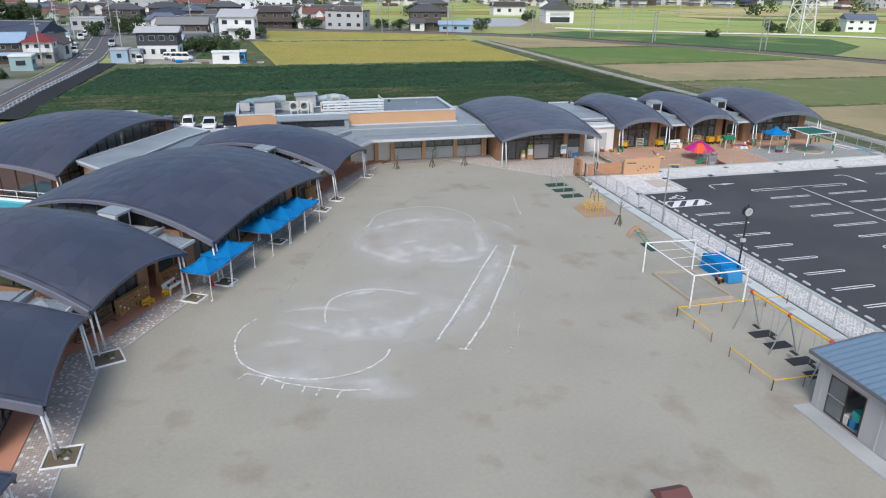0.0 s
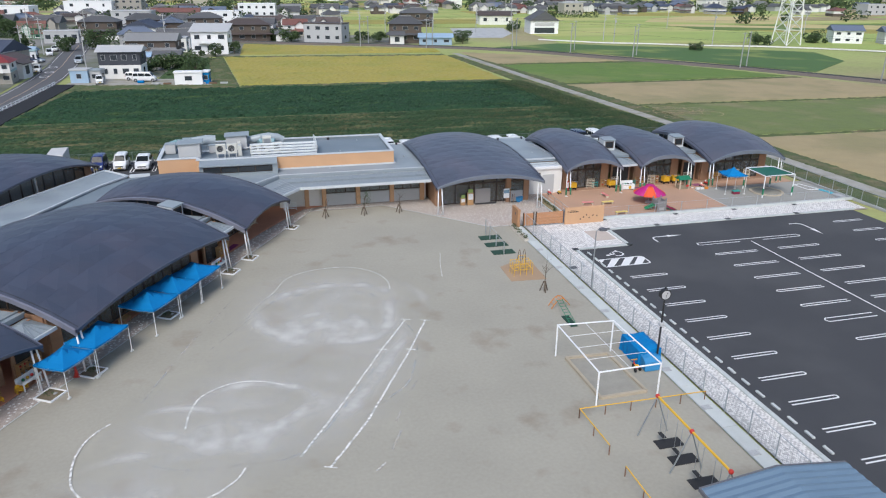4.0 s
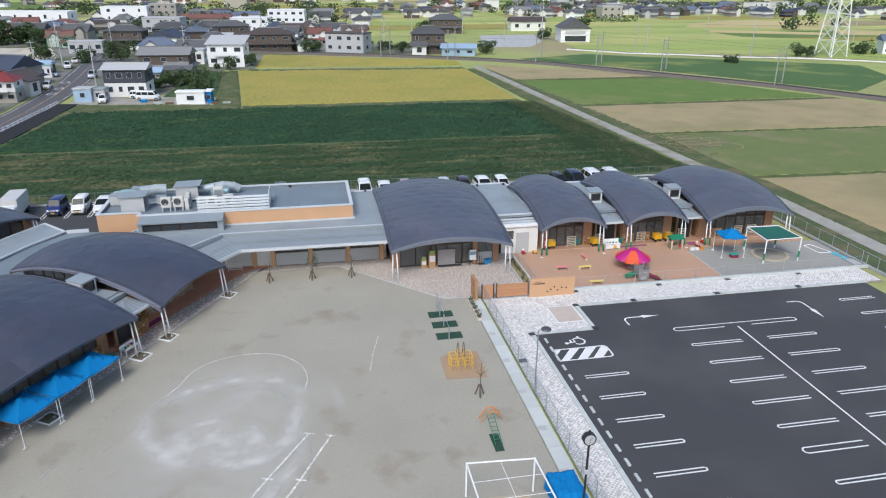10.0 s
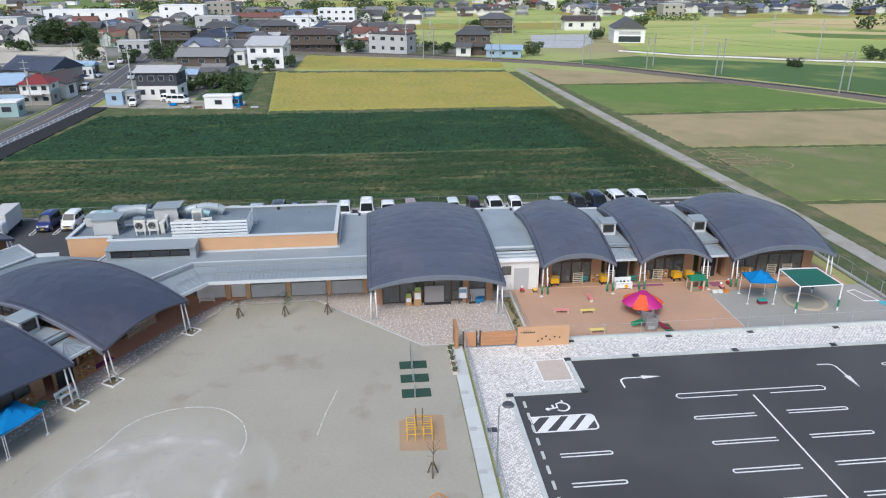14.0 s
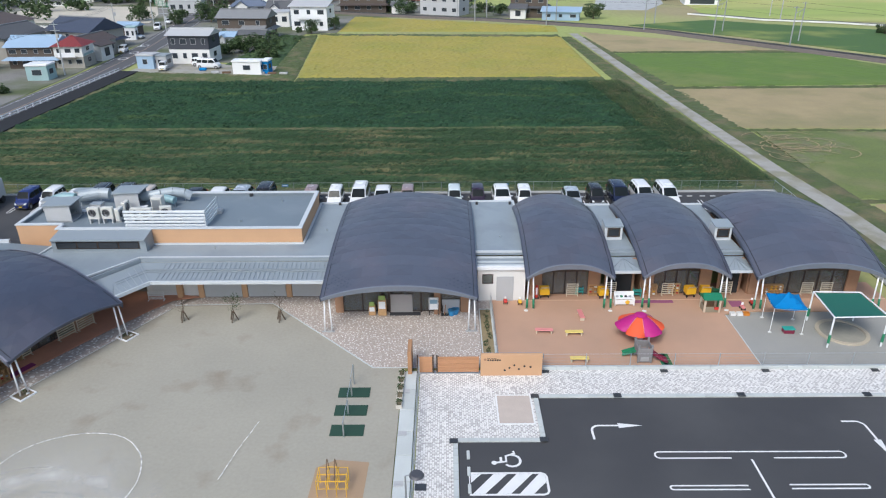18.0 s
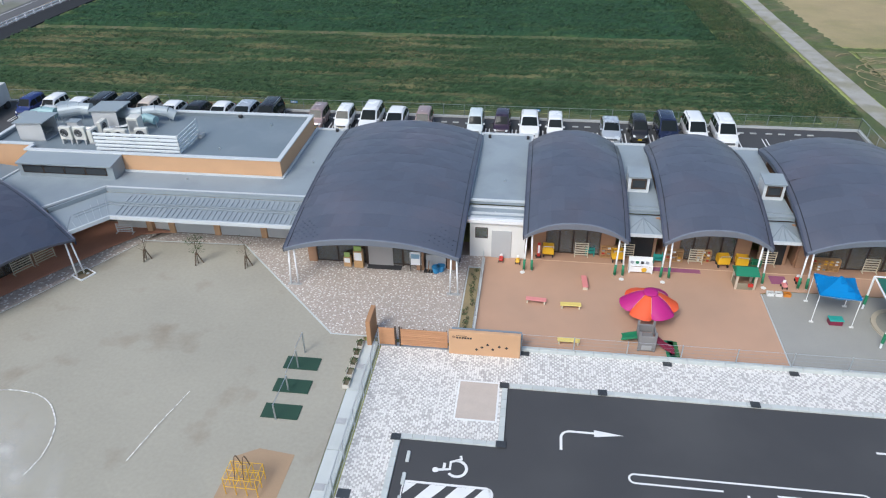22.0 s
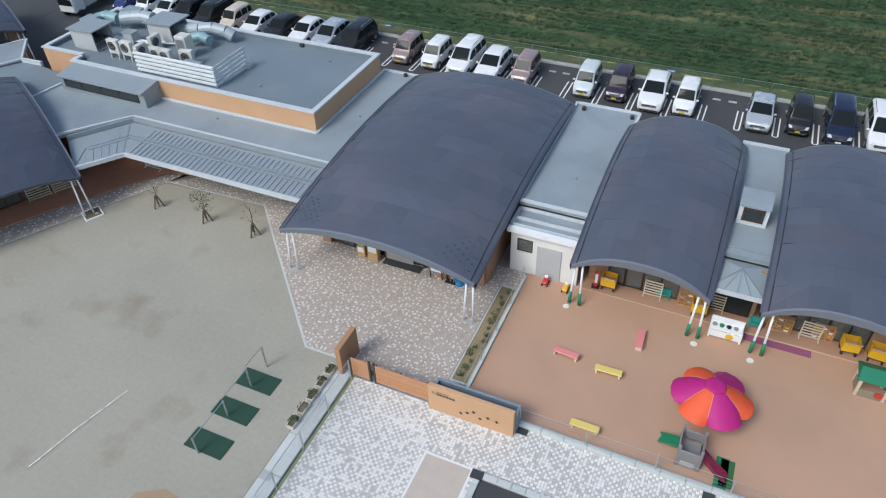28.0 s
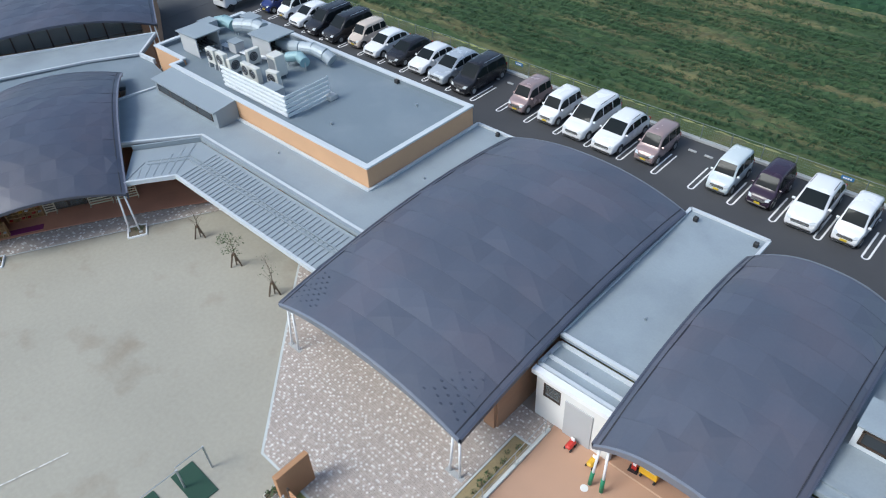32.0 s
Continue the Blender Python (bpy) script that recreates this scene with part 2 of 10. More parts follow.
COURT = mat("grey_court_concrete", (0.31, 0.305, 0.28), 0.85, var=0.09, scale=0.5, fine=20, bump=0.2, depth=0.005)
COPING = mat("pale_coping", (0.52, 0.555, 0.58), 0.5, var=0.05, scale=1.0)
JOINT = mat("paving_joint", (0.30, 0.26, 0.225), 0.95, var=0.12, scale=1)
CHALK = chalk("chalk_line", (0.83, 0.82, 0.79), 0.84, 5.5, 0.10)
SOFTCHALK = chalk("smudged_chalk", (0.66, 0.65, 0.62), 0.45, 3.0, 0.12)
BLUECHALK = chalk("blue_chalk", (0.46, 0.54, 0.60), 0.20, 1.6, 0.10)


def chalk_dust():
    """Chalk dust whose cover is laid down with the mesh and broken up by the sand's grain."""
    m = mat("chalk_dust", (0.74, 0.73, 0.70), 0.95, var=0.05, scale=2, bump=0, spec=0.2)
    n, l = m.node_tree.nodes, m.node_tree.links
    geo = [x for x in n if x.bl_idname == "ShaderNodeNewGeometry"][0]
    tex, rg, at, mu = n.new("ShaderNodeTexNoise"), n.new("ShaderNodeMapRange"), n.new("ShaderNodeAttribute"), n.new("ShaderNodeMath")
    tex.inputs["Scale"].default_value, tex.inputs["Detail"].default_value, tex.inputs["Roughness"].default_value = 0.55, 5, 0.5
    l.new(geo.outputs["Position"], tex.inputs["Vector"])
    rg.inputs[1].default_value, rg.inputs[2].default_value, rg.inputs[3].default_value, rg.inputs[4].default_value = 0.30, 0.66, 0.30, 1.0
    l.new(tex.outputs["Fac"], rg.inputs[0])
    at.attribute_name = "cover"
    mu.operation = "MULTIPLY"
    l.new(at.outputs["Fac"], mu.inputs[0])
    l.new(rg.outputs[0], mu.inputs[1])
    l.new(mu.outputs[0], n["Principled BSDF"].inputs["Alpha"])
    return m


DUST = chalk_dust()


# ---- mesh builder ----
class MB:
    """Collects faces for one mesh."""

    def __init__(self):
        self.v, self.f = [], []

    def add(self, verts, faces):
        k = len(self.v)
        self.v += [tuple(p) for p in verts]
        self.f += [tuple(k + i for i in f) for f in faces]
        return self

    def box(self, x0, y0, z0, x1, y1, z1):
        return self.add([(x0, y0, z0), (x1, y0, z0), (x1, y1, z0), (x0, y1, z0), (x0, y0, z1), (x1, y0, z1), (x1, y1, z1), (x0, y1, z1)],
                        [(3, 2, 1, 0), (4, 5, 6, 7), (0, 1, 5, 4), (1, 2, 6, 5), (2, 3, 7, 6), (3, 0, 4, 7)])

    def cbox(self, x0, y0, z0, x1, y1, z1, c=0.02):
        """A box with chamfered edges."""
        c = min(c, (x1 - x0) / 2.2, (y1 - y0) / 2.2, (z1 - z0) / 2.2)
        vs, idx = [], {}
        for sx in (0, 1):
            for sy in (0, 1):
                for sz in (0, 1):
                    p = ((x0, x1)[sx], (y0, y1)[sy], (z0, z1)[sz])
                    s = (1 - 2 * sx, 1 - 2 * sy, 1 - 2 * sz)
                    for a in range(3):
                        q = list(p)
                        for b in range(3):
                            if b != a:
                                q[b] += s[b] * c
                        idx[sx, sy, sz, a] = len(vs)
                        vs.append(q)
        fs = []
        for a in range(3):
            b, d = (a + 1) % 3, (a + 2) % 3
            for side in (0, 1):
                ring = []
                for e, g in ((0, 0), (1, 0), (1, 1), (0, 1)):
                    k = [0, 0, 0]
                    k[a], k[b], k[d] = side, e, g
                    ring.append(idx[(*k, a)])
                fs.append(ring if side else ring[::-1])
            for e in (0, 1):
                for g in (0, 1):
                    k0, k1 = [0, 0, 0], [0, 0, 0]
                    k0[a], k1[a] = 0, 1
                    k0[b] = k1[b] = e
                    k0[d] = k1[d] = g
                    ring = [idx[(*k0, b)], idx[(*k1, b)], idx[(*k1, d)], idx[(*k0, d)]]
                    fs.append(ring if (e != g) else ring[::-1])
        for sx in (0, 1):
            for sy in (0, 1):
                for sz in (0, 1):
                    ring = [idx[sx, sy, sz, 0], idx[sx, sy, sz, 1], idx[sx, sy, sz, 2]]
                    fs.append(ring if (sx + sy + sz) % 2 else ring[::-1])
        return self.add(vs, fs)

    def bar(self, p, q, w, h=None):
        """A square bar from p to q."""
        p, q = Vector(p), Vector(q)
        h = h or w
        d = (q - p).normalized()
        s = d.cross(Vector((0, 0, 1)))
        s = Vector((1, 0, 0)) if s.length < 1e-4 else s.normalized()
        u = s.cross(d)
        ring = [s * a * w / 2 + u * b * h / 2 for a, b in ((-1, -1), (1, -1), (1, 1), (-1, 1))]
        return self.add([p + r for r in ring] + [q + r for r in ring], [(0, 1, 2, 3), (7, 6, 5, 4), (0, 4, 5, 1), (1, 5, 6, 2), (2, 6, 7, 3), (3, 7, 4, 0)])

    def rod(self, p, q, r, n=8, r2=None):
        """A round rod from p to q, tapering to r2."""
        p, q = Vector(p), Vector(q)
        r2 = r if r2 is None else r2
        d = (q - p).normalized()
        s = d.cross(Vector((0, 0, 1)))
        s = Vector((1, 0, 0)) if s.length < 1e-4 else s.normalized()
        u = d.cross(s)
        vs = [p + (s * math.cos(2 * math.pi * i / n) + u * math.sin(2 * math.pi * i / n)) * r for i in range(n)]
        vs += [q + (s * math.cos(2 * math.pi * i / n) + u * math.sin(2 * math.pi * i / n)) * r2 for i in range(n)]
        return self.add(vs, [(i, (i + 1) % n, n + (i + 1) % n, n + i) for i in range(n)] + [tuple(range(n))[::-1], tuple(range(n, 2 * n))])

    def tube(self, pts, r, n=8):
        for a, b in zip(pts, pts[1:]):
            self.rod(a, b, r, n)
        return self

    def prism(self, poly, z0, z1):
        n = len(poly)
        area = sum(a[0] * b[1] - b[0] * a[1] for a, b in zip(poly, poly[1:] + poly[:1]))
        poly = poly if area > 0 else poly[::-1]
        return self.add([(x, y, z0) for x, y in poly] + [(x, y, z1) for x, y in poly],
                        [tuple(range(n))[::-1], tuple(range(n, 2 * n))] + [(i, (i + 1) % n, n + (i + 1) % n, n + i) for i in range(n)])

    def side(self, outline, x0, x1):
        """An outline in y and z, drawn out along x."""
        n = len(outline)
        return self.add([(x0, y, z) for y, z in outline] + [(x1, y, z) for y, z in outline],
                        [tuple(range(n)), tuple(range(n, 2 * n))[::-1]] + [(i, n + i, n + (i + 1) % n, (i + 1) % n) for i in range(n)])

    def dome(self, c, rx, ry, rz, n=12, m=5):
        vs = [(c[0], c[1], c[2] + rz)]
        for j in range(1, m + 1):
            a = math.pi / 2 * j / m
            vs += [(c[0] + rx * math.sin(a) * math.cos(2 * math.pi * i / n), c[1] + ry * math.sin(a) * math.sin(2 * math.pi * i / n), c[2] + rz * math.cos(a)) for i in range(n)]
        fs = [(0, 1 + i, 1 + (i + 1) % n) for i in range(n)]
        for j in range(m - 1):
            k = 1 + j * n
            fs += [(k + i, k + n + i, k + n + (i + 1) % n, k + (i + 1) % n) for i in range(n)]
        fs.append(tuple(range(1 + (m - 1) * n, 1 + m * n))[::-1])
        return self.add(vs, fs)

    def ball(self, c, r, n=10, m=6):
        vs = [(c[0], c[1], c[2] + r)]
        for j in range(1, m):
            a = math.pi * j / m
            vs += [(c[0] + r * math.sin(a) * math.cos(2 * math.pi * i / n), c[1] + r * math.sin(a) * math.sin(2 * math.pi * i / n), c[2] + r * math.cos(a)) for i in range(n)]
        vs.append((c[0], c[1], c[2] - r))
        fs = [(0, 1 + i, 1 + (i + 1) % n) for i in range(n)]
        for j in range(m - 2):
            k = 1 + j * n
            fs += [(k + i, k + n + i, k + n + (i + 1) % n, k + (i + 1) % n) for i in range(n)]
        k = 1 + (m - 2) * n
        fs += [(k + i, len(vs) - 1, k + (i + 1) % n) for i in range(n)]
        return self.add(vs, fs)

    def mesh(self, name, material, smooth=False):
        me = bpy.data.meshes.new(name)
        me.from_pydata(self.v, [], self.f)
        if material:
            me.materials.append(material)
        if smooth:
            me.shade_smooth()
        me.update()
        return me

    def ob(self, name, material, parent=None, label="", smooth=False, at=None):
        o = new(name, self.mesh(name, material, smooth))
        if parent:
            o.parent = parent
        if at is not None:
            o.matrix_basis = at if isinstance(at, Matrix) else Matrix.Translation(at)
        if label:
            tagged(o, label)
        return o


def thing(name, m, label, category, group="", kind=""):
    """The base of a thing, under which its parts hang."""
    e = new(name)
    e.empty_display_size = 0.2
    e.matrix_basis = m if isinstance(m, Matrix) else pose(*m)
    return tagged(e, label, category, group, kind)


def solid(name, mb, material, label, category, kind="", at=None, group="", smooth=False):
    return tagged(mb.ob(name, material, at=at, smooth=smooth), label, category, group, kind)


def copies(me, name, parent, places):
    """Alike pieces on one mesh, each an object of its own."""
    for m in places:
        o = new(name, me)
        o.parent = parent
        o.matrix_basis = m if isinstance(m, Matrix) else Matrix.Translation(m)


# ---- the ground, the yard and the car park ----
def sheet(poly, z, thick=0.05):
    return MB().prism(poly, z - thick, z)


solid("ground", MB().add([(-1500, -600, -0.12), (1800, -600, -0.12), (1800, 2600, -0.12), (-1500, 2600, -0.12)], [(0, 1, 2, 3)]), LAND,
      "flat farmland of pale green and straw coloured fields", "ground", "structure")


def sand_sheet():
    nx, ny = 90, 150
    xs, ys = np.linspace(-14, 29.35, nx), np.linspace(-40, 72, ny)
    X, Y = np.meshgrid(xs, ys)
    Z = 0.012 * np.sin(X * 0.55 + 1.3 * np.sin(Y * 0.21)) * np.sin(Y * 0.43) + 0.004 * np.random.rand(ny, nx) - 0.008
    mb = MB()
    mb.v = np.stack([X, Y, Z], -1).reshape(-1, 3).tolist()
    mb.f = [(j * nx + i, j * nx + i + 1, (j + 1) * nx + i + 1, (j + 1) * nx + i) for j in range(ny - 1) for i in range(nx - 1)]
    return mb


solid("playground", sand_sheet(), SAND, "packed beige sand schoolyard with scuffs and damp stains", "playground", "structure", smooth=True)
solid("asphalt_lot", sheet([(32.86, -30), (64.6, -30), (64.6, 56.0), (37.8, 56.0), (37.8, 52.0), (32.86, 52.0)], 0.0), ASPHALT,
      "new dark asphalt car park with white bay lines", "car park", "structure")
solid("lot_paving_bed", sheet([(30.5, -30), (32.84, -30), (32.84, 52.02), (37.78, 52.02), (37.78, 56.02), (66.5, 56.02), (66.5, 59.0), (30.5, 59.0)], -0.012), JOINT,
      "grey bedding under the pale paving blocks", "pavement", "structure")
solid("entry_paving_bed", sheet([(6, 70.0), (11.0, 67.6), (18.9, 67.9), (20.2, 66.6), (27.4, 59.3), (35.6, 59.3), (35.6, 70.0)], 0.012), JOINT,
      "tan bedding under the entrance paving blocks", "pavement", "structure")
solid("wing_paving_bed", sheet([(-8.75, 10), (-8.75, 32.0), (-7.75, 33.1), (11.6, 67.7), (12.5, 68.9), (10.6, 68.4), (9.0, 66.6), (5.0, 60.3), (-10.0, 33.6), (-11.0, 33), (-11.0, 10)], 0.012), JOINT,
      "tan bedding under the paving blocks along the classroom wing", "pavement", "structure")
solid("terracotta_court", sheet([(35.62, 59.3), (52.85, 59.3), (52.85, 66.0), (54.2, 66.4), (66.0, 66.4), (66.0, 71), (35.62, 71)], 0.03), TERRA,
      "terracotta rubber play surface before the nursery rooms", "play surface", "structure")
solid("nursery_deck", sheet([(38.3, 68.3), (66.0, 68.3), (66.0, 71), (38.3, 71)], 0.045), mat("brown_deck", (0.40, 0.24, 0.16), 0.85, var=0.1, scale=0.5, fine=30, bump=0.2, depth=0.005), "red-brown deck along the nursery doors", "deck", "structure")
solid("deck_joint", sheet([(38.3, 68.24), (66.0, 68.24), (66.0, 68.3), (38.3, 68.3)], 0.046), mat("pale_joint", (0.58, 0.40, 0.28), 0.8, var=0.08), "thin pale joint before the nursery deck", "edging", "structure")
solid("grey_court", sheet([(52.95, 59.3), (67.2, 59.3), (67.2, 66.3), (54.2, 66.3), (52.95, 65.9)], 0.028), COURT, "grey concrete play surface", "play surface", "structure")
solid("court_line", sheet([(52.85, 59.3), (52.93, 59.3), (52.93, 65.95), (52.87, 65.95)], 0.034), KERB, "thin pale edging strip between two play surfaces", "edging", "structure")
solid("pool_deck", sheet([(-34, 48), (-16.05, 48), (-16.05, 60.5), (-18.5, 66.0), (-34, 72.5)], 0.02), BRICKDECK, "red-brown paved court round the paddling pool", "court", "structure")
# the veranda of the wing
solid("veranda", sheet([(-10.6, 10), (-10.6, 32.9), (-9.55, 33.3), (5.4, 60.1), (7.15, 63.0), (9.5, 66.55), (10.95, 68.5), (13.1, 69.05), (9.0, 70), (0, 70), (-16, 42), (-16, 10)], 0.05), BRICKDECK,
      "dark red-brown brick veranda floor under the eaves", "veranda", "structure")


def paving(poly, rnd, z, step, dark, light, label, pick):
    """Small square paving blocks of two colours inside an outline."""
    def inside(x, y):
        c = False
        for (x0, y0), (x1, y1) in zip(poly, poly[1:] + poly[:1]):
            if (y0 > y) != (y1 > y) and x < (x1 - x0) * (y - y0) / (y1 - y0) + x0:
                c = not c
        return c

    xs, ys = [p[0] for p in poly], [p[1] for p in poly]
    sets, g = {0: MB(), 1: MB()}, 0.006
    nx, ny = int((max(xs) - min(xs)) / step) + 1, int((max(ys) - min(ys)) / step) + 1
    pale = set()
    if pick == "spots":
        for j in range(0, ny, 2):
            for i in range(0, nx, 2):
                if rnd.random() < 0.66:
                    pale.add((i + rnd.randrange(2), j + rnd.randrange(2)))
    for j in range(ny):
        for i in range(nx):
            x, y = min(xs) + i * step, min(ys) + j * step
            if inside(x + step / 2, y + step / 2):
                t = z + rnd.uniform(0, 0.004)
                mb = sets[int((i, j) in pale if pick == "spots" else rnd.random() < (0.90 if (i + j) % 2 else 0.26))]
                k = len(mb.v)
                g = 0.008 if pick == 'spots' and (i, j) in pale else 0.006
                mb.v += [(x + g, y + g, z - 0.03), (x + step - g, y + g, z - 0.03), (x + step - g, y + step - g, z - 0.03), (x + g, y + step - g, z - 0.03),
                         (x + g, y + g, t), (x + step - g, y + g, t), (x + step - g, y + step - g, t), (x + g, y + step - g, t)]
                mb.f += [(k + 4, k + 5, k + 6, k + 7), (k, k + 1, k + 5, k + 4), (k + 1, k + 2, k + 6, k + 5), (k + 2, k + 3, k + 7, k + 6), (k + 3, k, k + 4, k + 7)]
    solid("paving_blocks", sets[0], dark, "small square " + label + " paving blocks", "paving", "stuff")
    solid("paving_blocks", sets[1], light, "small square white paving blocks among " + label + " ones", "paving", "stuff")


# kerbs: pale stones with dark gratings
kerb_row = thing("kerb", (0, 0, 0), "pale blue-grey concrete kerb stones with iron gratings", "kerb", kind="structure")
KX = MB().cbox(0, -0.09, -0.05, 0.585, 0.19, 0.10, 0.015).mesh("kerb_stone", KERB)
KY = MB().cbox(-0.19, 0, -0.05, 0.09, 0.585, 0.10, 0.015).mesh("kerb_stone", KERB)
copies(KX, "kerb_stone", kerb_row, [(37.9 + 0.6 * i, 56.12, 0) for i in range(45)])
copies(KX, "kerb_stone", kerb_row, [(32.8 + 0.6 * i, 52.08, 0) for i in range(8)])
copies(KY, "kerb_stone", kerb_row, [(37.72, 52.1 + 0.6 * i, 0) for i in range(7)])
copies(KY, "kerb_stone", kerb_row, [(32.75, 51.4 - 0.6 * i, 0) for i in range(66)])
KW = MB().cbox(0, -0.12, -0.05, 0.98, 0.12, 0.22, 0.015).mesh("kerb_stone", KERB)
copies(KW, "kerb_stone", kerb_row, [(38.4 + i, 59.1, 0) for i in range(29)])
# low concrete edge between the yard and the car park
KP = MB().cbox(-0.45, 0, -0.05, 0.45, 1.98, 0.06, 0.02).mesh("edge_slab", KERB)
edge = thing("edge_path", (0, 0, 0), "pale concrete drain channel beside the mesh fence", "drain", kind="structure")
copies(KP, "edge_slab", edge, [(29.85, 56.9 - 2 * i, 0) for i in range(36)])
GR = MB()
GR.box(-0.24, -0.2, 0.0, 0.24, 0.2, 0.03)
for i in range(7):
    GR.box(-0.22 + i * 0.066, -0.18, 0.03, -0.19 + i * 0.066, 0.18, 0.045)
GRM = GR.mesh("drain_grate", GRATE)
copies(GRM, "drain_grate", kerb_row, [(37.62, 56.1, 0.1), (37.68, 52.1, 0.1), (32.6, 52.0, 0.1), (42.7, 56.14, 0.1), (50.3, 56.16, 0.1), (58, 56.14, 0.1),
                                      (38.63, 58.86, 0.0), (46.34, 58.86, 0.0), (52.92, 58.86, 0.0), (60.0, 58.86, 0.0)])
copies(GR.mesh("drain_grate", GREYWALL), "drain_grate", edge, [(29.68, 56.7 - 4 * i, 0.06) for i in range(9)])
# a square of tan blocks in the paving
solid("paving_panel", sheet([(35.3, 53.62), (37.3, 53.62), (37.3, 56.25), (35.3, 56.25)], 0.02), mat("panel_blocks", (0.49, 0.42, 0.365), 0.85, var=0.1, scale=1.5),
      "rectangular tan paving panel with a white border", "pavement", "structure")
pb = MB()
for x0, y0, x1, y1 in ((35.2, 53.52, 37.4, 53.62), (35.2, 56.25, 37.4, 56.35), (35.2, 53.62, 35.3, 56.25), (37.3, 53.62, 37.4, 56.25)):
    pb.box(x0, y0, -0.02, x1, y1, 0.024)
solid("paving_border", pb, PAINT, "white border stones round a paving panel", "pavement", "structure")

# ---- white markings ----
ZP = 0.004


def stroke(pts, w, z=ZP, closed=False):
    """A painted band along a line of points."""
    mb, n = MB(), len(pts)
    vs = []
    for i, p in enumerate(pts):
        a = pts[(i - 1) % n] if closed or i else p
        b = pts[(i + 1) % n] if closed or i < n - 1 else p
        dx, dy = b[0] - a[0], b[1] - a[1]
        d = math.hypot(dx, dy) or 1
        ox, oy = -dy / d * w / 2, dx / d * w / 2
        vs += [(p[0] + ox, p[1] + oy, z), (p[0] - ox, p[1] - oy, z)]
    fs = [(2 * i, 2 * i + 1, 2 * ((i + 1) % n) + 1, 2 * ((i + 1) % n)) for i in range(n if closed else n - 1)]
    return mb.add(vs, fs)


def bay_mark(x0, x1, y, round_at, gap=0.28, w=0.10):
    """Two parallel lines joined by a half circle."""
    s = 1 if round_at == "right" else -1
    a, b = (x0, x1) if s > 0 else (x1, x0)
    pts = [(a, y + gap / 2)] + [(b - s * gap / 2 + s * gap / 2 * math.sin(k * math.pi / 8), y + gap / 2 * math.cos(k * math.pi / 8)) for k in range(9)] + [(a, y - gap / 2)]
    return stroke(pts, w)


BAY = "white painted hairpin line between parking bays"


def marking(mb, label=BAY, group="bay lines", name="bay_line"):
    return solid(name, mb, PAINT, label, "road marking", "structure", group=group)


for i in range(18):
    marking(bay_mark(34.4, 37.5, 45.7 - 2.53 * i, "right"))
for i in range(18):
    if i != 5:
        marking(bay_mark(43.75, 47.8, 48.45 - 2.53 * i, "left"))
        marking(bay_mark(49.95, 54.0, 48.5 - 2.53 * i, "right"))
    else:
        marking(bay_mark(43.75, 47.8, 36.0, "left", 0.5))
        marking(bay_mark(49.95, 54.0, 36.0, "right", 0.5))
for i in range(17):
    marking(bay_mark(59.9, 63.1, 53.3 - 2.53 * i, "left"))
cap = [(47.7, 50.65), (43.85, 50.65)] + [(43.85 - 0.25 * math.sin(k * math.pi / 6), 50.9 - 0.25 * math.cos(k * math.pi / 6)) for k in range(7)]
cap += [(53.7, 51.15)] + [(53.75 + 0.25 * math.sin(k * math.pi / 6), 50.9 + 0.25 * math.cos(k * math.pi / 6)) for k in range(7)] + [(50.0, 50.65)]
marking(stroke(cap, 0.10), "white painted rounded bar closing the middle parking row")
marking(stroke([(48.75, 50.55), (48.95, 10)], 0.12), "long white centre line between parking rows", name="centre_line")
for i in range(26):
    solid("edge_block", MB().cbox(33.3, 50.6 - i * 1.28, -0.01, 33.47, 51.25 - i * 1.28, 0.09, 0.02), KERB, "short pale concrete block along the asphalt's edge", "wheel stop", "structure", group="edge blocks")
# hatched bay
hb = stroke([(33.4, 48.0), (37.2, 48.0), (37.38, 48.08), (37.46, 48.25), (37.46, 49.3), (37.38, 49.47), (37.2, 49.55), (33.4, 49.55)], 0.13, closed=True)
marking(hb, "white outline of a hatched parking space", "hatched bay", "hatch_outline")
for x0_, x1_ in ((33.55, 34.18), (34.77, 35.5), (35.95, 36.68)):
    marking(MB().prism([(x0_, 48.07), (x1_, 48.07), (min(37.39, x1_ + 1.22), 48.07 + 1.41 * min(1, (37.39 - x1_) / 1.22)), (min(37.39, x1_ + 1.22), 49.48), (x0_ + 1.12, 49.48)], 0, ZP),
            "slanted white stripe in a hatched parking space", "hatched bay", "hatch_stripe")
marking(MB().prism([(33.47, 48.85), (34.03, 49.48), (33.47, 49.48)], 0, ZP), "short white corner stripe in a hatched parking space", "hatched bay", "hatch_stripe")
# wheelchair sign on the ground, its head towards the yard
wc = MB()
for q in ([(0.08 + 0.45 * math.cos(radians(a)), 0.08 + 0.45 * math.sin(radians(a))) for a in range(130, 381, 14)], [(-0.06, 0.92), (0.02, 0.40), (0.44, 0.40), (0.66, -0.10), (0.84, -0.02)], [(-0.02, 0.68), (0.36, 0.68)]):
    q = stroke(q, 0.14)
    wc.add(q.v, q.f)
wc.prism([(-0.08 + 0.15 * math.cos(a * math.pi / 6), 1.06 + 0.15 * math.sin(a * math.pi / 6)) for a in range(12)], 0, ZP)
wo = marking(wc, "white painted wheelchair symbol on dark asphalt", "", "wheelchair_symbol")
wo.matrix_basis = pose(35.83, 50.42, 0, 0, 0, 90)


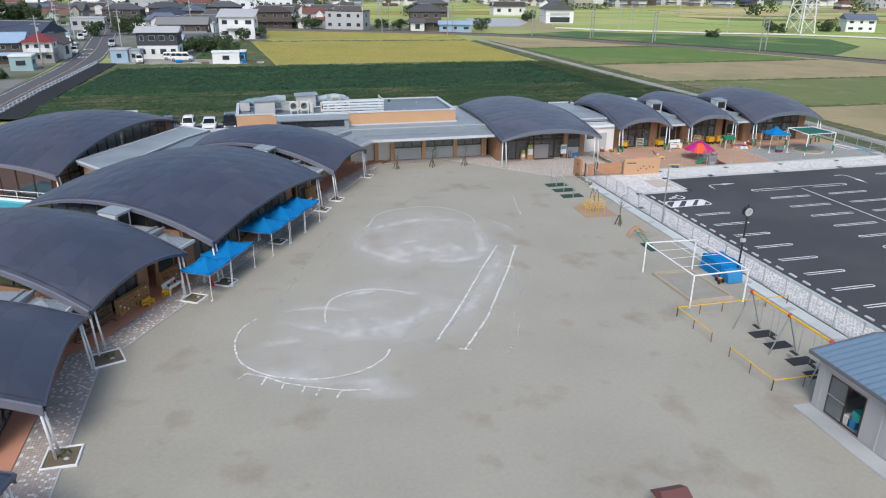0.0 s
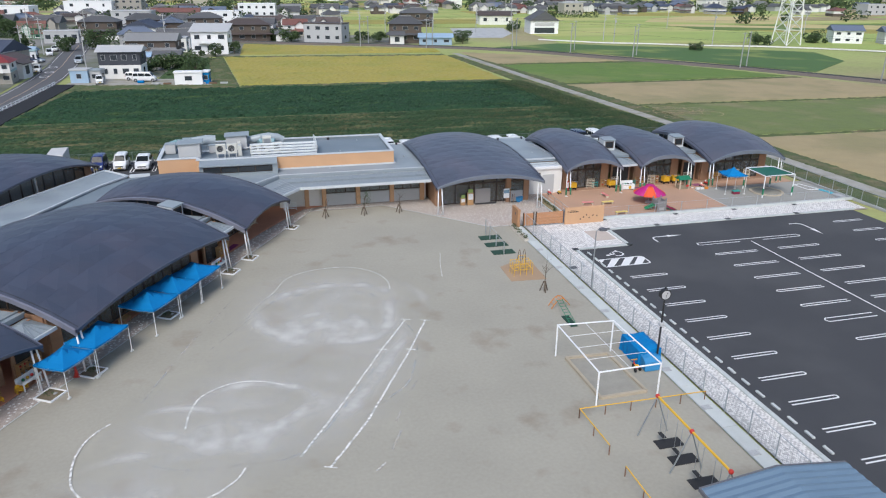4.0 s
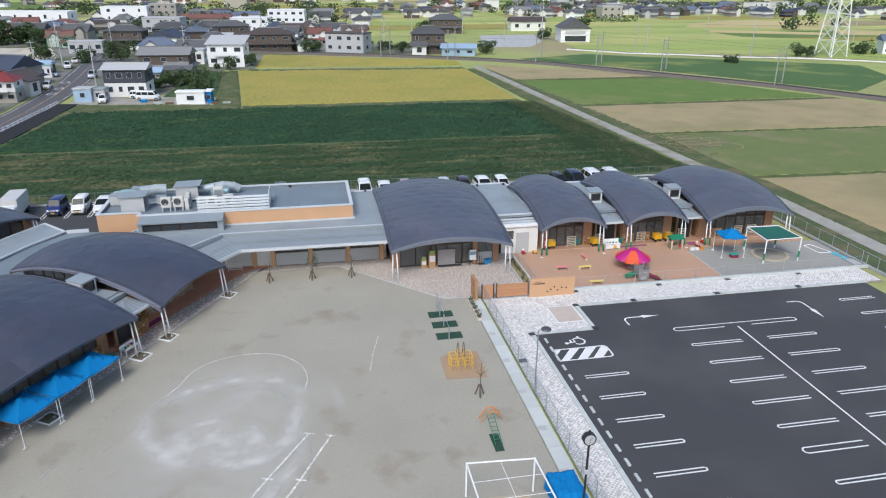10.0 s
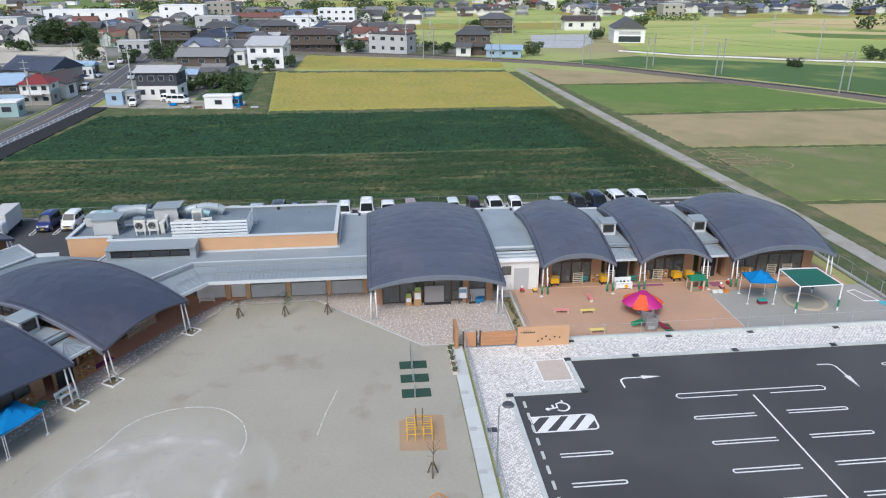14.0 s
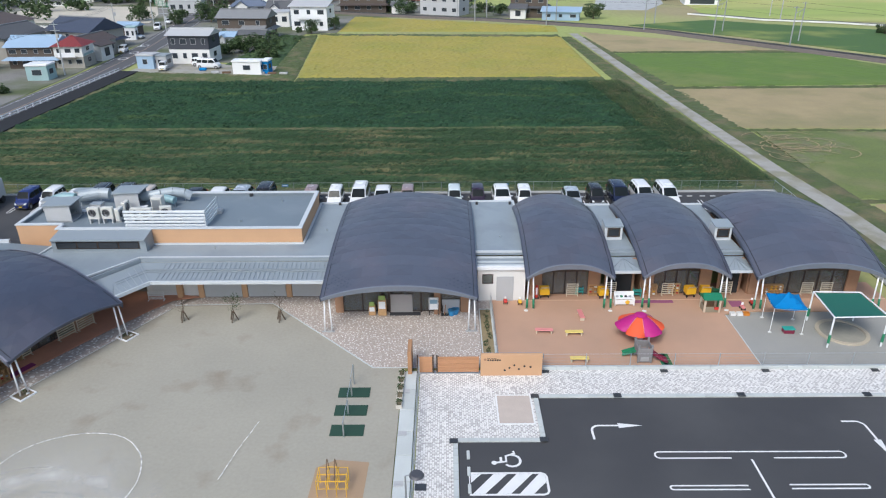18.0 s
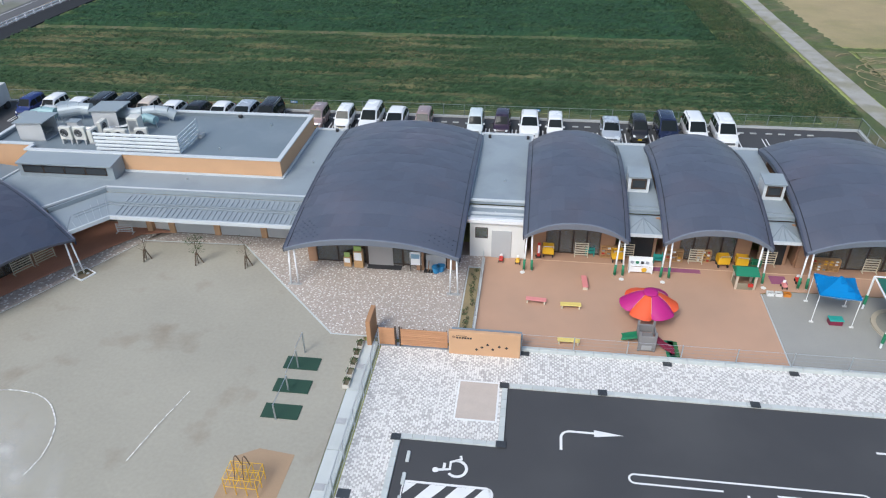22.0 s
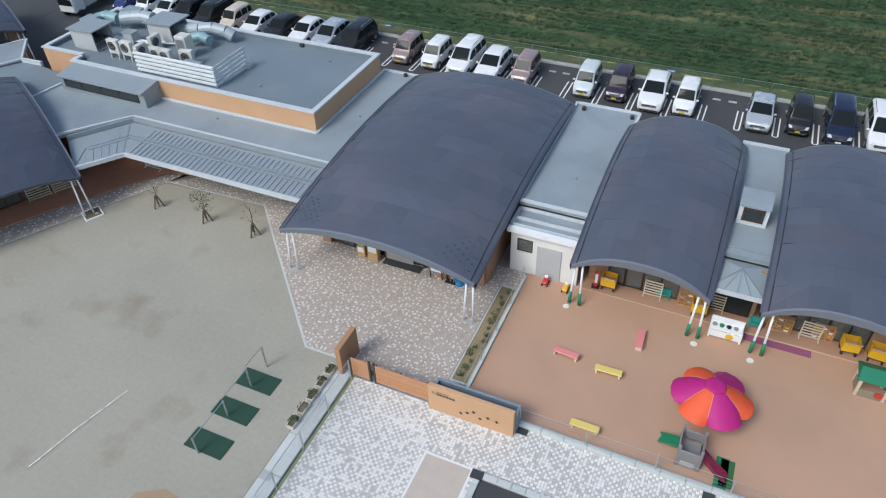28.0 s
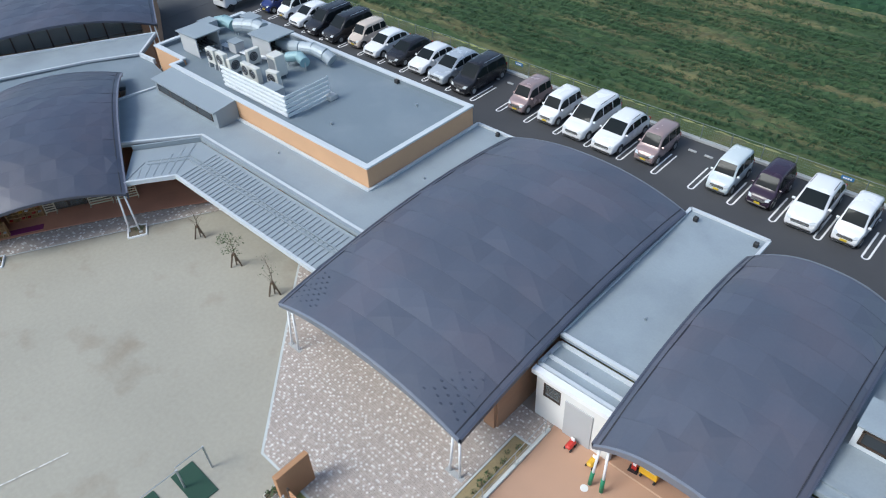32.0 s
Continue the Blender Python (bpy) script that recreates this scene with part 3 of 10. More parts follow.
def arrow(m, label):
    mb = stroke([(0, 0), (0, 0.75)] + [(0.45 - 0.45 * math.cos(a), 0.75 + 0.45 * math.sin(a)) for a in [k * math.pi / 12 for k in range(1, 7)]] + [(1.6, 1.2)], 0.13)
    mb.prism([(1.6, 0.98), (3.0, 1.2), (1.6, 1.42)], 0, ZP)
    o = marking(mb, label, "", "turn_arrow")
    o.matrix_basis = m
    return o


arrow(pose(40.55, 52.2, 0), "white painted right-turn arrow on dark asphalt")
arrow(pose(55.2, 53.7, 0, 0, 0, -90) @ Matrix.Diagonal((1, 1, 1, 1)), "white painted turning arrow on dark asphalt")


# ---- chalk on the sand ----
def smooth(pts, k=8):
    """Points along a soft curve through the given ones."""
    out, q = [], [pts[0]] + list(pts) + [pts[-1]]
    for a, b, c, d in zip(q, q[1:], q[2:], q[3:]):
        for i in range(k):
            t = i / k
            out.append(tuple(0.5 * (2 * b[m] + (c[m] - a[m]) * t + (2 * a[m] - 5 * b[m] + 4 * c[m] - d[m]) * t * t + (3 * b[m] - a[m] - 3 * c[m] + d[m]) * t ** 3) for m in (0, 1)))
    return out + [pts[-1]]


CHALK_Z = iter(range(1000))


def chalk_line(pts, w, material=CHALK, label="hand-drawn white chalk line on the sand", name="chalk_line"):
    rnd = random.Random(len(pts) * 7 + int(pts[0][0] * 10))
    out = []
    for a, b in zip(pts, pts[1:]):
        k = max(1, int(math.hypot(b[0] - a[0], b[1] - a[1]) / 0.35))
        out += [(a[0] + (b[0] - a[0]) * i / k + rnd.uniform(-0.015, 0.015), a[1] + (b[1] - a[1]) * i / k + rnd.uniform(-0.015, 0.015)) for i in range(k)]
    out.append(pts[-1])
    return solid(name, stroke(out, w, 0.040 + 0.0005 * next(CHALK_Z)), material, label, "chalk line", "structure", group="chalk lines")


def arc(c, rx, ry, a0, a1, n=28, turn=0.0):
    ct, st = math.cos(radians(turn)), math.sin(radians(turn))
    out = []
    for i in range(n + 1):
        a = radians(a0 + (a1 - a0) * i / n)
        x, y = rx * math.cos(a), ry * math.sin(a)
        out.append((c[0] + x * ct - y * st, c[1] + x * st + y * ct))
    return out


chalk_line([(16.0, 42.72), (13.75, 39.05), (10.45, 33.3), (8.2, 29.7)], 0.12)
chalk_line([(17.25, 42.3), (15.45, 38.6), (11.75, 31.8), (9.5, 28.55)], 0.12)
for x, y in ((17.25, 42.3), (15.5, 38.65), (9.52, 28.57), (16.0, 42.7), (13.75, 39.05)):
    chalk_line([(x - 0.3, y + 0.12), (x + 0.3, y - 0.1)], 0.09)
chalk_line(smooth([(7.0, 48.2), (7.68, 49.5), (8.44, 51.3), (9.86, 52.4), (11.78, 52.85), (13.77, 52.5), (15.35, 51.0), (15.95, 49.15), (15.8, 47.7)]), 0.065)
chalk_line(smooth([(5.6, 45.2), (6.76, 47.76), (7.96, 49.23), (9.51, 50.0), (11.5, 50.05)]), 0.12, SOFTCHALK, "smudged white chalk arc on the sand")
chalk_line(smooth([(2.66, 33.3), (2.75, 34.6), (3.2, 36.1), (4.3, 37.0), (5.5, 37.25), (6.7, 36.95), (7.78, 36.3)]), 0.10)
chalk_line(smooth([(-1.1, 34.7), (-1.7, 34.0), (-2.1, 33.1), (-2.25, 31.6), (-1.87, 29.8), (-0.8, 28.5), (0.3, 27.85), (2.0, 27.4), (3.9, 27.7), (5.2, 28.65), (5.65, 29.5)], 5), 0.10)
chalk_line([(-1.64, 28.75), (-0.68, 28.16), (0.1, 27.46), (1.08, 26.96), (1.81, 26.59), (2.76, 26.17), (4.05, 25.93)], 0.09)
for a, b in (((-1.64, 28.75), (-2.09, 28.27)), ((-0.68, 28.16), (-0.94, 27.53)), ((0.1, 27.46), (-0.02, 26.93)), ((1.08, 26.96), (0.91, 26.41)), ((1.81, 26.59), (1.51, 26.01)), ((2.76, 26.17), (2.44, 25.6))):
    chalk_line([a, b], 0.09)
chalk_line([(21.2, 53.85), (20.6, 51.4), (20.17, 49.1)], 0.05)
for pts_ in ([(0.2, 36.3), (2.1, 42.2), (4.7, 48.6)], [(3.5, 41.5), (5.6, 44.8), (7.8, 47.9), (9.2, 48.3), (11.3, 48.25), (13.5, 47.95), (14.6, 46.9)], [(0.1, 31.75), (1.8, 30.4), (3.65, 29.8), (5.5, 29.75), (8.25, 30.0), (10.9, 33.6), (13.9, 38.6)],
             [(15.7, 43.3), (16.1, 39.7), (14.8, 35.4), (13.4, 33.8), (11.8, 32.3)]):
    chalk_line(smooth(pts_), 0.13, BLUECHALK, "faded bluish chalk line on the sand")
for pts_ in ([(13.2, 31.4), (13.6, 32.3)], [(12.6, 29.2), (13.3, 30.6)], [(11.6, 27.8), (12.1, 28.3)], [(14.6, 34.2), (15.1, 35.0)], [(4.4, 25.0), (5.6, 25.3)]):
    chalk_line(pts_, 0.13, SOFTCHALK, "short smudged chalk dash on the sand")


DX, DY, DSTEP = np.arange(-5, 20.01, 0.16), np.arange(23.5, 54.01, 0.16), 0.16
DUSTX, DUSTY = np.meshgrid(DX, DY)
BARE = np.ones_like(DUSTX)


def dust_band(pts, w, cover):
    """Chalk dust scuffed along a curve."""
    pts = smooth(pts, 8)
    near = np.zeros_like(BARE)
    for i, (x, y) in enumerate(pts):
        ends = min(1.0, 4 * min(i, len(pts) - 1 - i) / len(pts))
        near = np.maximum(near, ends * np.exp(-((DUSTX - x) ** 2 + (DUSTY - y) ** 2) / (w * 0.36) ** 2))
    BARE[:] *= 1 - cover * near


def dust_cloud(c, rx, ry, cover, turn=0.0):
    """A haze of chalk dust."""
    ct, st = math.cos(radians(turn)), math.sin(radians(turn))
    u, v = ((DUSTX - c[0]) * ct + (DUSTY - c[1]) * st) / rx, (-(DUSTX - c[0]) * st + (DUSTY - c[1]) * ct) / ry
    BARE[:] *= 1 - cover * np.clip(1 - u * u - v * v, 0, 1)


dust_cloud((11.0, 46.0), 7.0, 7.5, 0.42, 10)
dust_cloud((5.0, 33.5), 7.5, 6.0, 0.42, 30)
dust_cloud((9.2, 40.0), 6.0, 7.0, 0.22, -30)
dust_cloud((12.5, 36.0), 3.0, 8.5, 0.30, -30)
dust_cloud((1.2, 28.3), 5.0, 2.4, 0.40, -20)
dust_cloud((10.6, 42.6), 4.2, 2.2, 0.50, -8)
dust_cloud((5.0, 31.8), 4.0, 1.8, 0.45, -10)
dust_cloud((4.6, 25.6), 2.2, 0.9, 0.5, -10)
dust_band([(6.3, 46.6), (6.3, 45.3), (6.8, 43.5), (8.6, 41.4), (10.8, 40.7), (13.0, 40.7), (14.3, 41.6), (15.2, 44.2), (14.9, 46.2), (13.6, 47.6)], 1.3, 0.75)
dust_band([(8.3, 42.6), (8.5, 44.2), (9.5, 44.8), (10.8, 44.8), (12.4, 44.4), (13.0, 43.0), (12.0, 41.9), (10.0, 41.8)], 0.9, 0.5)
dust_band([(7.0, 47.0), (8.0, 48.4), (9.6, 49.2), (12.0, 49.4), (14.2, 48.9), (15.6, 47.2), (16.0, 44.5)], 1.1, 0.55)
dust_band([(0.3, 34.4), (0.9, 33.5), (3.0, 32.2), (4.4, 31.7), (5.9, 32.1), (7.2, 32.6), (8.6, 33.8), (9.0, 35.5)], 1.0, 0.8)
dust_band([(0.2, 35.1), (1.5, 35.35), (2.8, 35.2), (4.5, 34.3)], 0.6, 0.7)
dust_band([(2.8, 35.5), (3.9, 36.5), (5.4, 36.9), (7.2, 36.6), (9.2, 35.3), (9.6, 33.6)], 0.8, 0.6)
dust_band([(-2.0, 31.0), (-1.0, 31.4), (1.0, 31.6), (3.0, 30.6)], 0.9, 0.45)
dust_band([(-1.2, 28.9), (0.4, 27.9), (2.2, 27.1), (4.4, 26.6), (6.0, 26.9)], 1.0, 0.6)
dust_band([(15.6, 43.6), (15.2, 40.0), (13.2, 36.6), (11.0, 33.0), (9.0, 30.2)], 1.2, 0.5)
dust_band([(17.4, 44.0), (17.9, 46.0), (17.0, 49.0)], 1.0, 0.35)
ds = MB()
ds.v = np.stack([DUSTX, DUSTY, 0.026 + 0 * DUSTX], -1).reshape(-1, 3).tolist()
ds.f = [(j * len(DX) + i, j * len(DX) + i + 1, (j + 1) * len(DX) + i + 1, (j + 1) * len(DX) + i) for j in range(len(DY) - 1) for i in range(len(DX) - 1)]
dso = solid("chalk_dust", ds, DUST, "worn haze and swirls of white chalk dust on the sand", "chalk mark", "structure")
dso.data.attributes.new("cover", "FLOAT", "POINT").data.foreach_set("value", (0.82 * (1 - BARE)).reshape(-1))


# ---- the pavilions ----
def shell_height(W, D, zf, zb, ax, ay, flat, k=2.0, tilt=0.0):
    # arched along all four edges, a little flatter in the middle
    def height(x, y):
        a, b = 1 - abs(2 * x / W - 1) ** k, 4 * (y / D) * (1 - y / D)
        return zf + (zb - zf) * y / D + tilt * x / W + ax * a + ay * b - flat * a * b
    return height


def pavilion(m, W, D, label, zf=2.6, zb=3.75, ax=1.4, ay=1.25, flat=0.28, setback=2.7, margin=0.9, leaves=7, glazed=True, guards=False, post_wrap=False, wing=False, panels=False, big=False, bow=2.0, tilt=0.0):
    """A hall under a faceted, doubly curved shell on slim posts, glazed towards the yard."""
    S = shell_height(W, D, zf, zb, ax, ay, flat, bow, tilt)
    p = thing("pavilion", m, label, "pavilion", "pavilions")
    nu, nv = max(4, round(W / 1.75)), max(7, round(D / 1.25))
    jig = random.Random(int(W * 10 + D))
    # a closed deck, and on it lapped metal panels in staggered courses, each slightly domed
    deck = MB()
    deck.v = [(W * i / nu, D * j / nv, S(W * i / nu, D * j / nv) - (0.03 if 0 < i < nu and 0 < j < nv else 0.012)) for j in range(nv + 1) for i in range(nu + 1)]
    deck.f = [(j * (nu + 1) + i, j * (nu + 1) + i + 1, (j + 1) * (nu + 1) + i + 1, (j + 1) * (nu + 1) + i) for j in range(nv) for i in range(nu)]
    roof = deck.ob("roof", ROOF, p, "slate-coloured shell of lapped metal panels")
    lift = {}
    def top(x, y, h):
        k = (round(x, 2), round(y, 2))
        lift.setdefault(k, jig.uniform(-0.026, 0.026) if 0 < x < W and 0 < y < D else 0.0)
        return Vector((x, y, S(x, y) + lift[k] + h))
    rest, lap = MB(), 0.010 if wing else 0.014
    for j in range(nv):
        y0, y1 = D * j / nv, D * (j + 1) / nv
        xs = [W * i / nu for i in range(nu + 1)] if j % 2 == 0 else [0] + [W * (i + 0.5) / nu for i in range(nu)] + [W]
        for xa, xb in zip(xs, xs[1:]):
            xm = round((xa + xb) * nu / W) * W / nu / 2 if xb - xa > W / nu * 0.7 else (xa + xb) / 2
            q = [top(xa, y0, lap), top(xm, y0, lap), top(xb, y0, lap), top(xb, y1, 0.003), top(xm, y1, 0.003), top(xa, y1, 0.003)]
            c = sum(q, Vector()) / 6 + Vector((0, 0, jig.uniform(0.035, 0.075)))
            v = q + [c] + [w_ - Vector((0, 0, lap)) for w_ in q[:3]]
            fs = [(i, (i + 1) % 6, 6) for i in range(6)] + [(7, 8, 1, 0), (8, 9, 2, 1)]
            if big:
                rest.add(v, fs)
            else:
                MB().add(v, fs).ob("panel", ROOFPANEL if panels else WINGPANEL, roof)
    if big:
        rest.ob("roof_covering", ROOF, roof, "lapped courses of slate-coloured metal panels")
    under = MB()
    gx, gy = 10, 12
    under.v = [(W * i / gx * 0.996 + W * 0.002, D * j / gy * 0.996 + D * 0.002, S(W * i / gx, D * j / gy) - 0.2) for j in range(gy + 1) for i in range(gx + 1)]
    under.f = [(j * (gx + 1) + i, (j + 1) * (gx + 1) + i, (j + 1) * (gx + 1) + i + 1, j * (gx + 1) + i + 1) for j in range(gy) for i in range(gx)]
    under.ob("soffit", SOFFIT, p, "brown boarded underside")
    # edge bands on the four sides
    def band(pts, out, material, h=0.30, name="fascia", lab="", h2=None):
        mb, q, ov, h0 = MB(), [], Vector((out[0], out[1], 0)), h
        for k, s in enumerate(pts):
            s = Vector(s)
            f = k / (len(pts) - 1)
            h = h0 if h2 is None else h0 + (h2 - h0) * (f if h2 < h0 else math.sin(math.pi * f))
            q += [s + Vector((0, 0, 0.03)), s + ov * 0.10, s + ov * 0.06 - Vector((0, 0, h)), s - Vector((0, 0, h))]
        mb.add(q, [(4 * i + a, 4 * i + (a + 1) % 4, 4 * i + 4 + (a + 1) % 4, 4 * i + 4 + a) for i in range(len(pts) - 1) for a in range(4)])
        return mb.ob(name, material, p, lab)

    n = 14
    band([(W * i / n, 0, S(W * i / n, 0)) for i in range(n + 1)], (0, -1), ROOF if wing else FASCIA, 0.22, lab="metal eaves band", h2=0.16 if wing else 0.42)
    band([(W * i / n, D, S(W * i / n, D)) for i in range(n + 1)][::-1], (0, 1), FASCIA, 0.3)
    band([(W, D * i / n, S(W, D * i / n)) for i in range(n + 1)], (1, 0), WINGBAND if wing else ROOF, 0.42 if wing else 0.3, h2=0.12 if wing else None)
    band([(0, D * i / n, S(0, D * i / n)) for i in range(n + 1)], (-1, 0), WINGBAND if wing else ROOF, 0.42 if wing else 0.3, h2=0.12 if wing else None)
    for x in (0.22, W - 0.22):
        mb, q = MB(), []
        for i in range(n + 1):
            y = D * i / n
            q += [(x - 0.03, y, S(x, y)), (x + 0.03, y, S(x, y)), (x + 0.02, y, S(x, y) + 0.035), (x - 0.02, y, S(x, y) + 0.035)]
        mb.add(q, [(4 * i + c, 4 * i + (c + 1) % 4, 4 * i + 4 + (c + 1) % 4, 4 * i + 4 + c) for i in range(n) for c in range(4)])
        mb.ob("ridge_trim", DARKTRIM, p, "dark metal edge trim")
    # walls that follow the shell
    def wall(a, b, z0, name, material, t=0.16, k=8, drop=0.2, lab="", cap=99.0):
        mb = MB()
        d = Vector((b[0] - a[0], b[1] - a[1], 0)).normalized()
        o = Vector((-d.y, d.x, 0)) * t / 2
        vs = []
        for i in range(k + 1):
            q = Vector((a[0] + (b[0] - a[0]) * i / k, a[1] + (b[1] - a[1]) * i / k, 0))
            h = min(cap, S(q.x, q.y) - drop)
            vs += [q - o + Vector((0, 0, z0)), q + o + Vector((0, 0, z0)), q + o + Vector((0, 0, h)), q - o + Vector((0, 0, h))]
        mb.add(vs, [(4 * i + c, 4 * i + (c + 1) % 4, 4 * i + 4 + (c + 1) % 4, 4 * i + 4 + c) for i in range(k) for c in range(4)] + [(0, 3, 2, 1), (4 * k, 4 * k + 1, 4 * k + 2, 4 * k + 3)])
        return mb.ob(name, material, p, lab)

    x0, x1, yf, yb = margin, W - margin, setback, D - 0.7
    wall((x0, yb), (x1, yb), 0, "back_wall", PLASTER)
    for x in (x0 - 0.35, x1 + 0.35):
        w = wall((x, yf), (x, yb), 0, "side_wall", BRICK, drop=0.45 if glazed else 0.2, cap=3.05 if glazed else 99.0)
        if glazed:
            k = 9
            for i in range(k):
                ya, yb2 = yf + (yb - yf) * i / k, yf + (yb - yf) * (i + 1) / k
                za, zb_ = S(x, ya), S(x, yb2)
                fr = MB()
                la, lb = min(za - 0.45, 3.05), min(zb_ - 0.45, 3.05)
                for a, b in (((x, ya, la + 0.04), (x, yb2, lb + 0.04)), ((x, ya, za - 0.25), (x, yb2, zb_ - 0.25)), ((x, ya, la), (x, ya, za - 0.2))):
                    fr.bar(a, b, 0.09, 0.09)
                f = fr.ob("clerestory_window", FRAME, p, "dark-framed clerestory window under the shell")
                MB().add([(x, ya, la), (x, yb2, lb), (x, yb2, zb_ - 0.25), (x, ya, za - 0.25)], [(0, 1, 2, 3)]).ob("pane", DARKGLASS, f)
    # brick piers and glazed doors towards the yard
    pier_w = 0.2 if guards else 0.55
    for a, b in ((x0 - 0.35, x0 + pier_w), (x1 - pier_w, x1 + 0.35)):
        wall((a, yf), (b, yf), 0, "brick_pier", BRICK, 0.3, 3, lab="tan brick pier")
    ga, gb = x0 + pier_w, x1 - pier_w
    lw = (gb - ga) / leaves
    for i in range(leaves):
        xa, xb = ga + i * lw + 0.02, ga + (i + 1) * lw - 0.02
        fr = MB()
        for a, b in (((xa, yf, 0.06), (xa, yf, 2.1)), ((xb, yf, 0.06), (xb, yf, 2.1)), ((xa, yf, 0.12), (xb, yf, 0.12)), ((xa, yf, 2.06), (xb, yf, 2.06))):
            fr.bar(a, b, 0.07, 0.09)
        f = fr.ob("glazed_door", FRAME, p, "dark bronze sliding door with clear glass")
        MB().box(xa, yf - 0.01, 0.12, xb, yf + 0.01, 2.06).ob("pane", GLASS, f)
        za, zb_ = S(xa, yf) - 0.25, S(xb, yf) - 0.25
        fr = MB()
        for a, b in (((xa, yf, 2.16), (xb, yf, 2.16)), ((xa, yf, 2.12), (xa, yf, za)), ((xb, yf, 2.12), (xb, yf, zb_)), ((xa, yf, za), (xb, yf, zb_))):
            fr.bar(a, b, 0.07, 0.09)
        f = fr.ob("transom_window", FRAME, p)
        MB().add([(xa, yf, 2.16), (xb, yf, 2.16), (xb, yf, zb_), (xa, yf, za)], [(0, 1, 2, 3)]).ob("pane", GLASS, f)
    MB().box(x0, yf + 0.2, 0.0, x1, yb, 0.06).ob("floor", WOOD, p, "pale wooden floor")
    # slim paired posts at the two front corners
    for x in (0.35, W - 0.35):
        for dx in (-0.16, 0.16):
            po = MB().rod((x + dx * 1.6, 0.0, 0), (x + dx, 0.25, S(x, 0.25) - 0.18), 0.055, 10).ob("post", WHITE, p, "slim white steel post", smooth=True)
            if post_wrap:
                MB().rod((x + dx * 1.6, 0.0, 0.12), (x + dx * 1.45, 0.06, 0.85), 0.085, 10).ob("post_guard", GREEN, po, "green padded post guard", smooth=True)
        if not post_wrap:
            MB().box(x - 0.45, -0.12, -0.02, x + 0.45, 0.12, 0.035).ob("post_plate", CONCRETE, p)
    if guards:
        guard, spots = MB().box(-0.06, -0.03, -0.01, 0.06, 0.03, 0.035).mesh("snow_guard", ROOF), []
        for i in range(9):
            for j in range(4 + i % 2):
                for x in (0.4 + i * 0.24, W - 0.5 - i * 0.28):
                    y = 0.45 + j * 0.42 + (i % 3) * 0.13
                    if x / W < 0.22 - y * 0.04 or x / W > 0.78 + y * 0.03:
                        spots.append((x, y, S(x, y)))
        copies(guard, "snow_guard", p, spots)
    return p


pavilion((23.43, 63.85, 0), 10.95, 16.5, "large entrance pavilion with a slate-coloured curved roof", setback=2.8, leaves=6, guards=True, panels=True, zf=2.74, zb=3.5, ax=0.97, ay=0.65, flat=0.17, bow=2.2)
pavilion((38.18, 66.95, 0), 6.5, 12.2, "nursery pavilion with a slate curved roof and white posts", panels=True, setback=2.3, leaves=4, post_wrap=True, zf=2.66, zb=3.55, ax=1.12, ay=0.98, flat=0.45, bow=2.4)
pavilion((46.86, 67.0, 0), 6.42, 12.4, "nursery pavilion with a slate curved roof beside a white link", panels=True, setback=2.3, leaves=4, post_wrap=True, zf=2.68, zb=3.48, ax=1.13, ay=0.96, flat=0.45, bow=2.4)
pavilion((55.14, 66.7, 0), 9.5, 12.6, "end nursery pavilion with a broad slate curved roof", setback=2.5, leaves=6, post_wrap=True, zf=2.76, zb=3.65, ax=1.14, ay=1.02, flat=0.22, panels=True, bow=2.15)
pavilion((5.7, 56.33, 0, 0, 0, 62.0), 8.2, 13.7, "classroom pavilion with a slate curved roof beside the yard", leaves=6, setback=4.0, wing=True, zf=2.62, zb=3.68, ax=0.64, ay=1.33, flat=0.1)
pavilion((-3.45, 40.5, 0, 0, 0, 60.5), 16.1, 14.3, "long classroom pavilion with a slate curved roof behind blue tents", leaves=12, zf=2.8, zb=3.7, ax=0.70, ay=1.42, flat=-0.2, wing=True)
pavilion((-9.0, 32.2, 0, 0, 0, 60.5), 8.2, 13.8, "classroom pavilion with a slate curved roof and shoe shelves before it", leaves=6, wing=True, zf=2.62, zb=3.8, ax=0.78, ay=1.3, flat=-0.15)
pavilion((-9.05, 23.7, 0, 0, 0, 90), 7.9, 14.0, "classroom pavilion with a slate curved roof at the wing's end", leaves=6, wing=True, zf=2.62, zb=3.8, ax=0.7, ay=1.3, flat=-0.2)
pavilion((-8.95, 11.7, 0, 0, 0, 90), 7.9, 14.0, "classroom pavilion with a slate curved roof at the wing's near end", leaves=6, wing=True, zf=2.62, zb=3.8, ax=0.7, ay=1.3, flat=-0.2)
hall = pavilion((-16.77, 59.7, 0, 0, 0, 63.05), 18.3, 13.9, "assembly hall with a very broad slate curved roof", leaves=12, zf=2.6, zb=2.05, ax=1.64, ay=0.95, flat=0.14, margin=0.6, setback=0.9, wing=True, bow=2.4, tilt=1.07)
HALL = shell_height(18.3, 13.9, 2.6, 2.05, 1.64, 0.95, 0.14, 2.4, 1.07)
